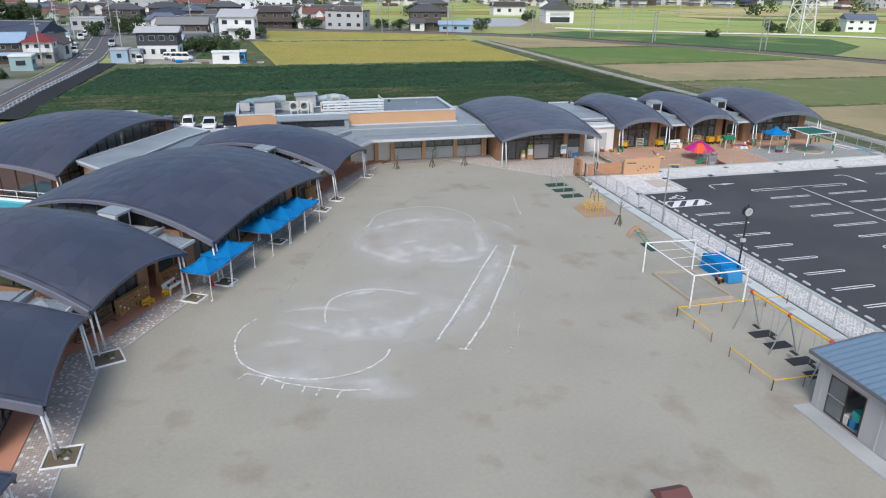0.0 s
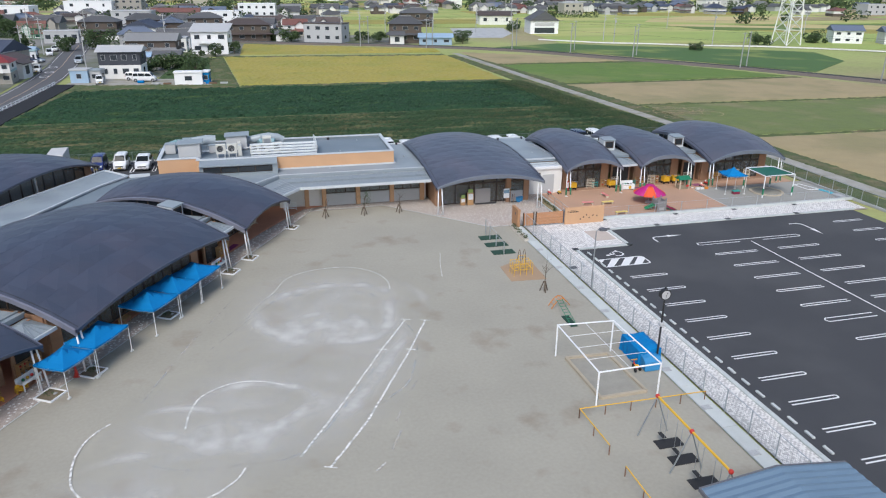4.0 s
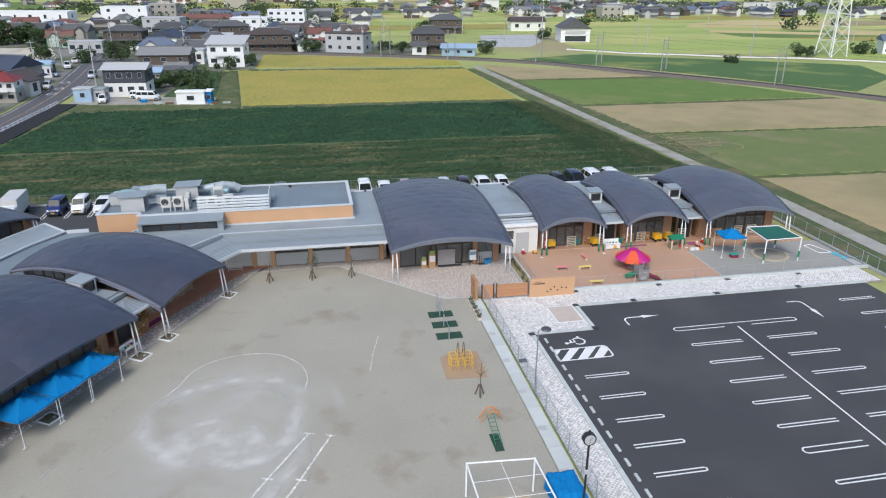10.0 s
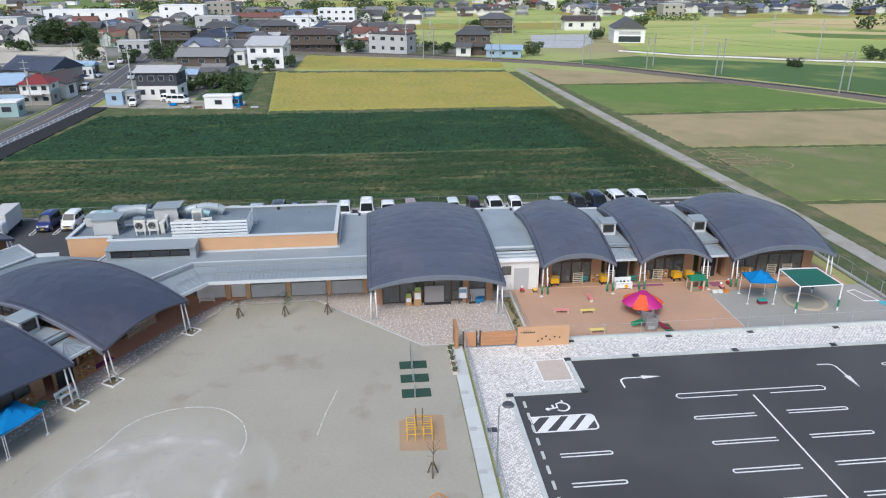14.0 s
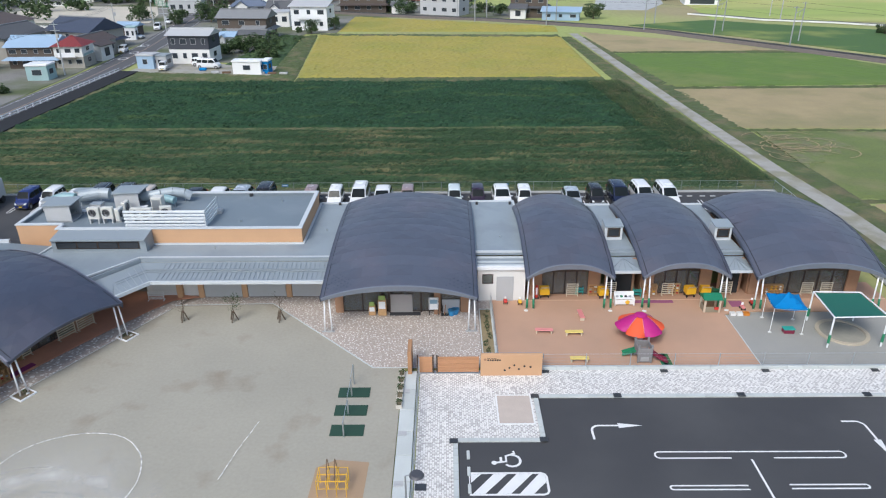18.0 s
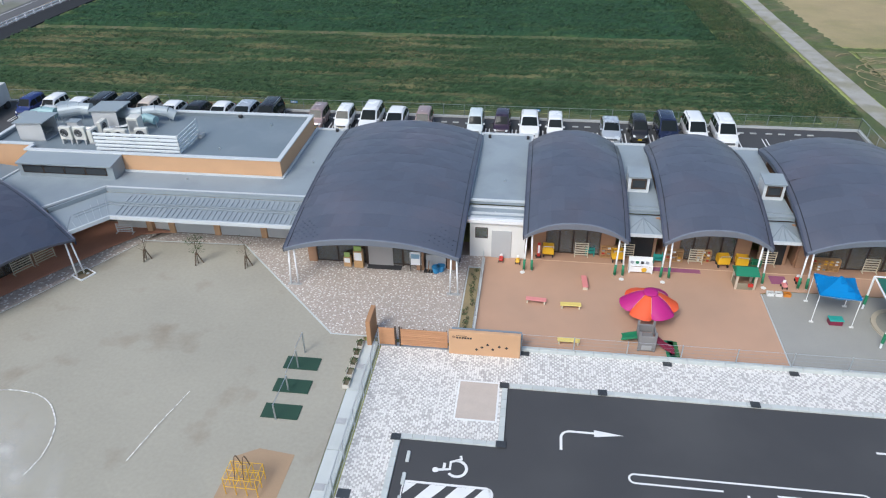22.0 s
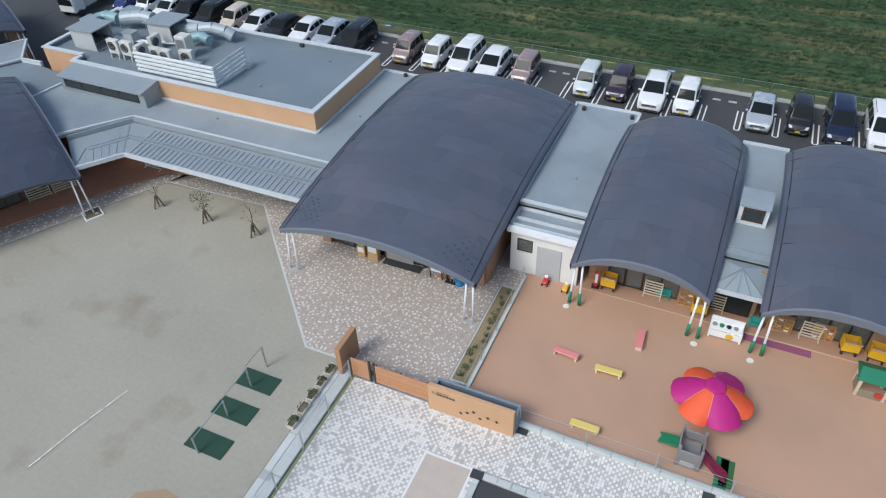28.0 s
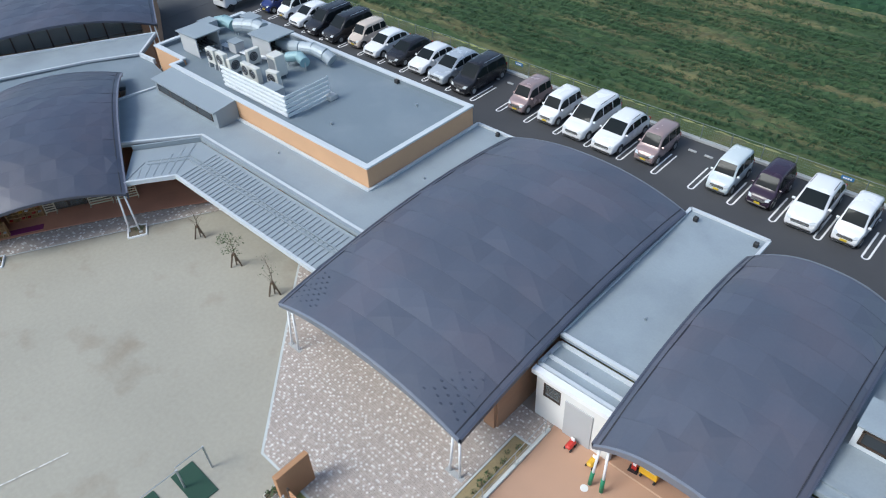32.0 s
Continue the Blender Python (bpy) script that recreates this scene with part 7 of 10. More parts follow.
for nm, c_, pts in (("slide", mat("maroon_plastic", (0.20, 0.02, 0.05), 0.4, var=0.05), [(0.95, 0.55, 0.58), (1.5, 0.3, 0.25), (2.0, 0.1, 0.08)]), ("slide", GREEN, [(0.0, 0.7, 0.55), (-0.45, 0.9, 0.25), (-0.75, 1.0, 0.08)])):
    chute, rims = MB(), [MB(), MB()]
    for (x0, y0, z0), (x1, y1, z1) in zip(pts, pts[1:]):
        chute.bar((x0, y0, z0), (x1, y1, z1), 0.42, 0.04)
        for k, s in enumerate((-1, 1)):
            rims[k].bar((x0, y0 + s * 0.21, z0 + 0.07), (x1, y1 + s * 0.21, z1 + 0.07), 0.04, 0.14)
    sl = chute.ob(nm, c_, tw)
    for q in rims:
        q.ob("slide_rim", c_, sl)
solid("play_mat", MB().cbox(46.55, 58.98 + 0.45, 0.03, 47.1, 60.75, 0.06, 0.01), mat("moss_mat", (0.035, 0.13, 0.045), 0.9, var=0.12), "mossy green mat at the foot of a slide", "mat")

hs_ = thing("play_house", (51.35, 66.25, 0.03), "plastic play house with a green roof", "play house")
CREAMP = mat("cream_plastic", (0.55, 0.46, 0.36), 0.6, var=0.05)
for x, y in ((0, 0), (1.1, 0), (0, 0.85), (1.1, 0.85)):
    MB().cbox(x, y, 0, x + 0.14, y + 0.14, 1.1, 0.02).ob("corner_post", CREAMP, hs_)
MB().cbox(0.14, 0.02, 0, 1.1, 0.1, 0.45, 0.02).ob("front_panel", mat("olive_plastic", (0.24, 0.21, 0.15), 0.6, var=0.05), hs_)
MB().cbox(0.02, 0.14, 0, 0.1, 0.85, 0.5, 0.02).ob("side_panel", MATS["olive_plastic"], hs_)
MB().add([(-0.1, -0.1, 1.08), (1.34, -0.1, 1.08), (1.34, 1.1, 1.08), (-0.1, 1.1, 1.08), (-0.02, 0.5, 1.42), (1.26, 0.5, 1.42)], [(0, 1, 5, 4), (2, 3, 4, 5), (1, 2, 5), (3, 0, 4), (3, 2, 1, 0)]).ob("roof", mat("green_roof_plastic", (0.01, 0.17, 0.09), 0.45, var=0.05), hs_)
MB().cbox(0.75, -0.12, 0.3, 1.05, 0.02, 0.5, 0.02).ob("letter_tray", RED, hs_)


def cart(m, label="yellow and wood toddler cart on wheels"):
    c = thing("toddler_cart", m, label, "cart", "toddler carts")
    CY = mat("cart_yellow", (0.70, 0.40, 0.02), 0.5, var=0.06)
    for x0, y0, x1, y1 in ((0, 0, 0.75, 0.05), (0, 0.57, 0.75, 0.62), (0, 0.05, 0.05, 0.57), (0.7, 0.05, 0.75, 0.57)):
        MB().cbox(x0, y0, 0.3, x1, y1, 0.85, 0.015).ob("side_board", CY, c)
    MB().cbox(0.05, 0.05, 0.28, 0.7, 0.57, 0.34, 0.01).ob("floor_board", WOOD, c)
    for x in (0.08, 0.67):
        for y in (0.1, 0.52):
            MB().rod((x - 0.03, y, 0.12), (x + 0.03, y, 0.12), 0.12, 12).ob("wheel", RUBBER, c)
            MB().bar((x, y, 0.12), (x, y, 0.3), 0.04).ob("fork", GALV, c)
    MB().tube([(0.05, -0.05, 0.8), (0.05, -0.2, 1.05), (0.7, -0.2, 1.05), (0.7, -0.05, 0.8)], 0.02, 6).ob("push_bar", GALV, c)
    MB().cbox(0.1, 0.28, 0.34, 0.65, 0.52, 0.6, 0.02).ob("seat", WOOD, c)
    return c


c0 = cart((39.45, 68.5, 0.045))
for m in (pose(50.75, 68.45, 0.045, 0, 0, 6), pose(51.85, 68.5, 0.045, 0, 0, -5), pose(44.0, 68.35, 0.045, 0, 0, 4)):
    copy_thing(c0, m)
tk = thing("mud_kitchen", (45.0, 67.35, 0.03), "white play kitchen with a yellow pan hung on it", "play kitchen")
MB().cbox(0, 0, 0.55, 1.5, 0.6, 0.62, 0.02).ob("worktop", WHITE, tk)
for x in (0.0, 1.42):
    MB().cbox(x, 0, 0, x + 0.08, 0.6, 0.55, 0.01).ob("side_panel", WHITE, tk)
MB().cbox(0.08, 0.02, 0.1, 1.42, 0.06, 0.5, 0.01).ob("front_panel", WHITE, tk)
MB().cbox(0, 0.54, 0.62, 1.5, 0.6, 0.95, 0.01).ob("back_panel", WHITE, tk)
MB().rod((0.95, -0.01, 0.3), (0.95, 0.02, 0.3), 0.17, 14).ob("pan", YELLOW, tk)
for i in range(4):
    MB().rod((0.2 + i * 0.32, 0.3, 0.62), (0.2 + i * 0.32, 0.3, 0.7), 0.11, 12).ob("bowl", (GREY_METAL, GREEN, BLACK, GREY_METAL)[i], tk)
for x, y, mt, lb in ((42.3, 69.0, MATS["teal_plastic"], "teal"), (46.7, 68.6, MATS["teal_plastic"], "teal"), (52.9, 68.7, GREEN, "green")):
    stl = thing("toy_rack", (x, y, 0.045), "small " + lb + " plastic toy rack", "rack", "toy racks")
    for z in (0.25, 0.5):
        MB().cbox(0, 0, z, 0.6, 0.35, z + 0.04, 0.01).ob("shelf", mt, stl)
    for a, b in ((0, 0), (0.55, 0), (0, 0.3), (0.55, 0.3)):
        MB().cbox(a, b, 0, a + 0.05, b + 0.05, 0.7, 0.01).ob("leg", mt, stl)
for x, y, w_ in ((43.3, 68.9, 1.1), (47.5, 68.9, 1.1), (56.6, 68.8, 1.7), (49.5, 69.05, 0.9)):
    cubby((x, y, 0.045), w_, 0.9, "light wooden shelf with small shoes before the nursery", max(3, int(w_ / 0.3)), 4)
for x, y in ((41.6, 69.0), (49.0, 69.0), (44.6, 69.2), (53.6, 69.2), (59.8, 69.0), (61.3, 69.0)):
    slat_rack((x, y, 0.045), 0.85, 1.05, 6, CREAM, "cream slatted gate rack before a glass door")
for x, y, c_ in ((36.6, 67.6, RED), (37.7, 67.5, YELLOW), (54.3, 66.5, PINK), (55.3, 67.2, RED)):
    tt_ = thing("ride_on_toy", (x, y, 0.03), "small plastic ride-on toy by the wall", "toy", "ride-on toys")
    MB().cbox(0, 0, 0.12, 0.28, 0.5, 0.3, 0.06).ob("body", c_, tt_)
    MB().cbox(0.05, 0.36, 0.3, 0.23, 0.42, 0.5, 0.03).ob("handlebar", WHITE, tt_)
    for a in (-0.02, 0.26):
        for b in (0.08, 0.4):
            MB().rod((a, b, 0.09), (a + 0.04, b, 0.09), 0.09, 10).ob("wheel", RUBBER, tt_)
rd = thing("signboard", (39.1, 68.6, 0.045, 0, 0, 8), "narrow red and white standing board", "board")
MB().cbox(0, 0, 0.02, 0.2, 0.05, 1.1, 0.01).ob("board", RED, rd)
MB().box(0.03, -0.006, 0.3, 0.17, 0.0, 0.9).ob("panel", WHITE, rd)
MB().cbox(-0.1, -0.15, 0, 0.3, 0.2, 0.03, 0.005).ob("foot", BLACK, rd)
for x, y in ((38.2, 66.7), (47.05, 66.55), (53.2, 66.6), (44.5, 66.6)):
    solid("drain_lid", MB().rod((x, y, 0.02), (x, y, 0.045), 0.16, 18), PLASTER, "round white drain lid in the play surface", "lid", group="drain lids")
solid("play_mat", MB().cbox(46.6, 67.75, 0.03, 49.6, 68.2, 0.042, 0.004), mat("mauve_mat", (0.28, 0.09, 0.17), 0.9, var=0.1), "mauve foam mat before the doors", "mat")
solid("play_mat", MB().cbox(53.8, 67.1, 0.03, 54.8, 68.0, 0.042, 0.004), MATS["mauve_mat"], "mauve foam mat by the end room", "mat")
for i, c_ in enumerate((PLASTER, PLASTER, MATS["orange_paint"])):
    bk = thing("toy_bin", (53.2 + i * 0.5, 65.75, 0.03), "small plastic toy bin on the ground", "bin", "toy bins")
    q = MB().box(0, 0, 0, 0.4, 0.3, 0.03)
    for x0, y0, x1, y1 in ((0, 0, 0.03, 0.3), (0.37, 0, 0.4, 0.3), (0.03, 0, 0.37, 0.03), (0.03, 0.27, 0.37, 0.3)):
        q.box(x0, y0, 0.03, x1, y1, 0.22)
    q.ob("body", c_, bk)
    MB().box(0.05, 0.05, 0.03, 0.35, 0.25, 0.1).ob("toys", BLACK, bk)
# blue awning tent and the shade sail over the round sandpit
tent((55.05, 63.4, 0.03, 0, 0, -8), 2.2, 2.1, "small blue canvas tent on the grey court", 2.12, 2.8)
tb = thing("toy_table", (56.0, 63.2, 0.03), "teal and maroon plastic toy table", "table")
MB().cbox(0, 0, 0.3, 0.8, 0.5, 0.38, 0.02).ob("top", MATS["teal_plastic"], tb)
MB().cbox(0.03, 0.03, 0, 0.77, 0.47, 0.3, 0.02).ob("base", MATS["maroon_plastic"], tb)
ss = thing("shade_sail", (0, 0, 0.03), "dark green shade net on four white posts", "shade net")
cs = ((58.2, 61.5, 2.35), (61.9, 61.6, 2.35), (61.8, 65.0, 2.35), (58.5, 65.1, 2.35))
for x, y, z in cs:
    po = MB().rod((x, y, -0.05), (x, y, z), 0.06, 10).ob("post", WHITE, ss)
    MB().rod((x, y, 0.35), (x, y, 1.0), 0.09, 10).ob("post_guard", GREEN, po, "green padded post guard")
for a, b in zip(cs, cs[1:] + cs[:1]):
    MB().rod(a, b, 0.045, 8).ob("top_tube", WHITE, ss)
n = 8
vs = []
for j in range(n + 1):
    for i in range(n + 1):
        u, v = 0.03 + 0.94 * i / n, 0.03 + 0.94 * j / n
        x = (cs[0][0] * (1 - u) + cs[1][0] * u) * (1 - v) + (cs[3][0] * (1 - u) + cs[2][0] * u) * v
        y = (cs[0][1] * (1 - u) + cs[1][1] * u) * (1 - v) + (cs[3][1] * (1 - u) + cs[2][1] * u) * v
        vs.append((x, y, 2.33 - 0.12 * math.sin(math.pi * u) * math.sin(math.pi * v)))
MB().add(vs, [(j * (n + 1) + i, j * (n + 1) + i + 1, (j + 1) * (n + 1) + i + 1, (j + 1) * (n + 1) + i) for j in range(n) for i in range(n)]).ob("net", mat("green_net", (0.012, 0.115, 0.085), 0.85, var=0.1, scale=3), ss, "dark green knitted net")
sp = thing("round_sandpit", (60.2, 63.4, 0.03), "round sandpit with a pale kerb ring", "sandpit")
ring = []
for i in range(32):
    a = 2 * math.pi * i / 32
    ring += [(1.75 * math.cos(a), 1.75 * math.sin(a), -0.02), (1.75 * math.cos(a), 1.75 * math.sin(a), 0.1), (1.5 * math.cos(a), 1.5 * math.sin(a), 0.1), (1.5 * math.cos(a), 1.5 * math.sin(a), -0.02)]
MB().add(ring, [(4 * i + c, 4 * ((i + 1) % 32) + c, 4 * ((i + 1) % 32) + c + 1, 4 * i + c + 1) for i in range(32) for c in range(3)]).ob("kerb_ring", mat("pale_tan_kerb", (0.46, 0.40, 0.31), 0.8, var=0.08), sp)
MB().prism([(1.5 * math.cos(2 * math.pi * i / 32), 1.5 * math.sin(2 * math.pi * i / 32)) for i in range(32)], -0.02, 0.03).ob("sand", MATS["grey_sand"], sp)

slat_rack((9.1, 68.55, 0.05), 1.2, 0.75, 5, WHITE, "low white slatted rack under the canopy")


# ---- the entrance ----
ent = thing("entrance_porch", (28.0, 66.0, 0), "open glazed entrance with a dark door mat", "entrance")
MB().cbox(0, 0.05, 0.0, 2.3, 0.62, 0.03, 0.005).ob("door_mat", mat("dark_mat", (0.05, 0.05, 0.055), 0.9, var=0.1), ent, "dark grey door mat")
for x in (-0.05, 2.35):
    MB().cbox(x - 0.07, 0.55, 0, x + 0.07, 0.7, 2.5, 0.01).ob("door_jamb", FRAME, ent)
MB().cbox(0.02, 0.64, 0.03, 2.28, 1.4, 0.06, 0.01).ob("threshold", CONCRETE, ent)
for x, y in ((31.3, 66.2),):
    MB().cbox(x - 28.0, y - 66.0, 0, x - 28.0 + 0.48, y - 66.0 + 0.42, 2.9, 0.01).ob("brick_pier", BRICK, ent, "tan brick pier beside the doors")
MB().cbox(3.9, 0.5, 0.0, 5.2, 0.6, 1.1, 0.01).ob("low_panel", GREYWALL, ent)
# flat plate, its pale colour imitating the brighter lobby behind the doors
MB().cbox(0.06, 0.52, 0.04, 1.7, 0.56, 1.55, 0.01).ob("door_blind", mat("pale_lobby", (0.36, 0.34, 0.33), 0.7, var=0.08), ent, "flat pale panel standing in for the lighter lobby behind")
for x, y, w_, h_ in ((26.45, 66.1, 0.5, 0.75), (27.15, 66.05, 0.62, 1.3)):
    nb = thing("notice_stand", (x, y, 0.02), "wooden notice stand with leaflets by the entrance", "stand", "notice stands")
    MB().cbox(0, 0, 0, w_, 0.35, h_, 0.02).ob("cabinet", WOOD, nb)
    MB().cbox(0.06, -0.012, h_ * 0.45, w_ - 0.06, 0, h_ * 0.92, 0.004).ob("poster", WHITE, nb)
    MB().cbox(0.06, 0.05, h_, w_ - 0.06, 0.1, h_ + 0.35, 0.005).ob("card", mat("green_card", (0.30, 0.42, 0.12), 0.7, var=0.08), nb)
nb = thing("notice_board", (30.9, 66.05, 0.02), "white notice board on a dark stand", "notice board")
MB().cbox(0, 0, 0.5, 0.75, 0.05, 1.5, 0.01).ob("board", WHITE, nb)
MB().cbox(0.1, -0.008, 1.0, 0.65, 0, 1.35, 0.002).ob("poster", mat("blue_poster", (0.20, 0.34, 0.45), 0.6, var=0.1), nb)
for x in (0.04, 0.71):
    MB().bar((x, 0.02, 0), (x, 0.02, 1.5), 0.05).ob("leg", BLACK, nb)
us = thing("umbrella_stand", (31.8, 65.95, 0.02), "dark umbrella stand beside the door", "umbrella stand")
MB().cbox(0, 0, 0, 0.6, 0.35, 0.05, 0.01).ob("tray", BLACK, us)
for i in range(3):
    MB().rod((0.1 + i * 0.18, 0.15, 0.05), (0.16 + i * 0.2, 0.2, 0.85), 0.03, 7).ob("umbrella", (BLACK, BRICK, GREY_METAL)[i], us)
for k, (x, y) in enumerate(((32.6, 66.1), (32.9, 66.3))):
    bb_ = thing("blue_bin", (x, y, 0.02), "bright blue plastic tub by the wall", "tub", "blue tubs")
    MB().rod((0, 0, 0), (0, 0, 0.42), 0.2, 14, 0.26).ob("body", MATS["blue_plastic"], bb_)
    MB().rod((0, 0, 0.42), (0, 0, 0.45), 0.28, 14).ob("rim", MATS["blue_plastic"], bb_)
# the pool behind the wing
pool = thing("paddling_pool", (-24.3, 58.4, 0, 0, 0, -27), "turquoise paddling pool with white tube rails", "pool")
for x0, y0, x1, y1 in ((0, 0, 6, 0.25), (0, 3.75, 6, 4), (0, 0.25, 0.25, 3.75), (5.75, 0.25, 6, 3.75)):
    MB().cbox(x0, y0, 0, x1, y1, 0.55, 0.02).ob("rim", WHITE, pool)
MB().box(0.25, 0.25, 0, 5.75, 3.75, 0.4).ob("water", mat("pool_blue", (0.05, 0.42, 0.50), 0.15, var=0.05), pool)
for a, b in (((0, 4.3), (6.3, 4.3)), ((6.3, 4.3), (6.3, -0.3))):
    for z in (0.6, 1.1):
        MB().rod((*a, z), (*b, z), 0.03, 8).ob("rail", WHITE, pool)
    for k in range(4):
        MB().rod((a[0] + (b[0] - a[0]) * k / 3, a[1] + (b[1] - a[1]) * k / 3, 0), (a[0] + (b[0] - a[0]) * k / 3, a[1] + (b[1] - a[1]) * k / 3, 1.12), 0.03, 8).ob("post", WHITE, pool)
# things left along the end of the grey court
# a plain frame of white tubes, lying flat
gf = thing("ground_goal", (65.2, 62.9, 0.03), "low white tube frame lying on the court", "goal")
for a, b in (((0, 0, 0.05), (1.3, -0.1, 0.05)), ((1.3, -0.1, 0.05), (0.6, 2.2, 0.05)), ((0.6, 2.2, 0.05), (-0.2, 2.0, 0.05)), ((-0.2, 2.0, 0.05), (0, 0, 0.05))):
    MB().rod(a, b, 0.04, 8).ob("tube", WHITE, gf)
for x, y, rz in ((66.45, 61.9, 10), (66.5, 61.0, -6)):
    solid("foam_mat", MB().cbox(0, 0, 0, 0.5, 0.85, 0.06, 0.02), mat("turquoise_foam", (0.06, 0.40, 0.52), 0.7, var=0.08), "turquoise foam mat at the court's end", "mat", at=pose(x, y, 0.028, 0, 0, rz), group="foam mats")
solid("court_step", MB().cbox(66.3, 59.5, 0.02, 67.1, 60.8, 0.2, 0.02), CONCRETE, "pale concrete step in the court's corner", "step")


# ---- the staff car park behind the building ----
solid("rear_lot", sheet([(-18, 80.4), (67.3, 80.4), (67.3, 92.04), (-18, 92.04)], -0.002), ASPHALT, "dark asphalt strip of staff parking behind the building", "car park", "structure")
solid("rear_lot", sheet([(-17.9, 70.5), (-9.0, 73.9), (-3.0, 72.9), (-3.0, 80.38), (-17.9, 80.38)], -0.003), ASPHALT, "dark asphalt yard between the hall and the service block", "car park", "structure")
solid("west_lot", sheet([(-60, 60), (-23.5, 60), (-18.05, 78), (-18.05, 92.04), (-60, 92.04)], -0.004), ASPHALT, "dark asphalt drive west of the hall", "drive", "structure")
for i in range(31):
    x = -12.46 + 2.455 * i
    if x < 66:
        hp = bay_mark(0, 2.65, 0, "left", 0.34, 0.10)
        o = marking(hp, "white painted hairpin line behind the building", "rear bay lines")
        o.matrix_basis = pose(x, 87.05, 0.0, 0, 0, 90)
stop = MB().cbox(-0.28, -0.07, 0, 0.28, 0.07, 0.11, 0.02).mesh("wheel_stop", CONCRETE)
ws = thing("wheel_stops", (0, 0, 0), "short concrete wheel stops at the bay ends", "wheel stop", kind="structure")
copies(stop, "wheel_stop", ws, [(-11.23 + 2.455 * i + dx, 90.75, 0) for i in range(31) for dx in (-0.55, 0.55)])

CARS = {  # length, width, height, bonnet length, belt height, roof start, roof end, rear glass foot
    "kei": (3.4, 1.47, 1.74, 0.62, 0.97, 1.12, 3.18, 3.34), "minivan": (4.7, 1.72, 1.85, 0.95, 1.03, 1.78, 4.35, 4.62), "hatch": (4.05, 1.69, 1.50, 0.98, 0.92, 1.78, 3.30, 3.92),
    "suv": (4.5, 1.80, 1.64, 1.10, 1.00, 1.98, 3.75, 4.36), "van": (4.75, 1.70, 1.98, 0.50, 1.10, 1.05, 4.50, 4.68)}
CARGLASS = glass("car_glass_dark", (0.016, 0.021, 0.023), 0.06)
CARGLASS.node_tree.nodes["Principled BSDF"].inputs["Transmission Weight"].default_value = 0.15
CARGLASS.node_tree.nodes["Principled BSDF"].inputs["IOR"].default_value = 1.22
CARTRIM = mat("car_trim", (0.025, 0.025, 0.028), 0.45, var=0.05, bump=0)
TAIL = mat("tail_light", (0.35, 0.012, 0.012), 0.2, var=0.03, bump=0)
CARMESH = {}


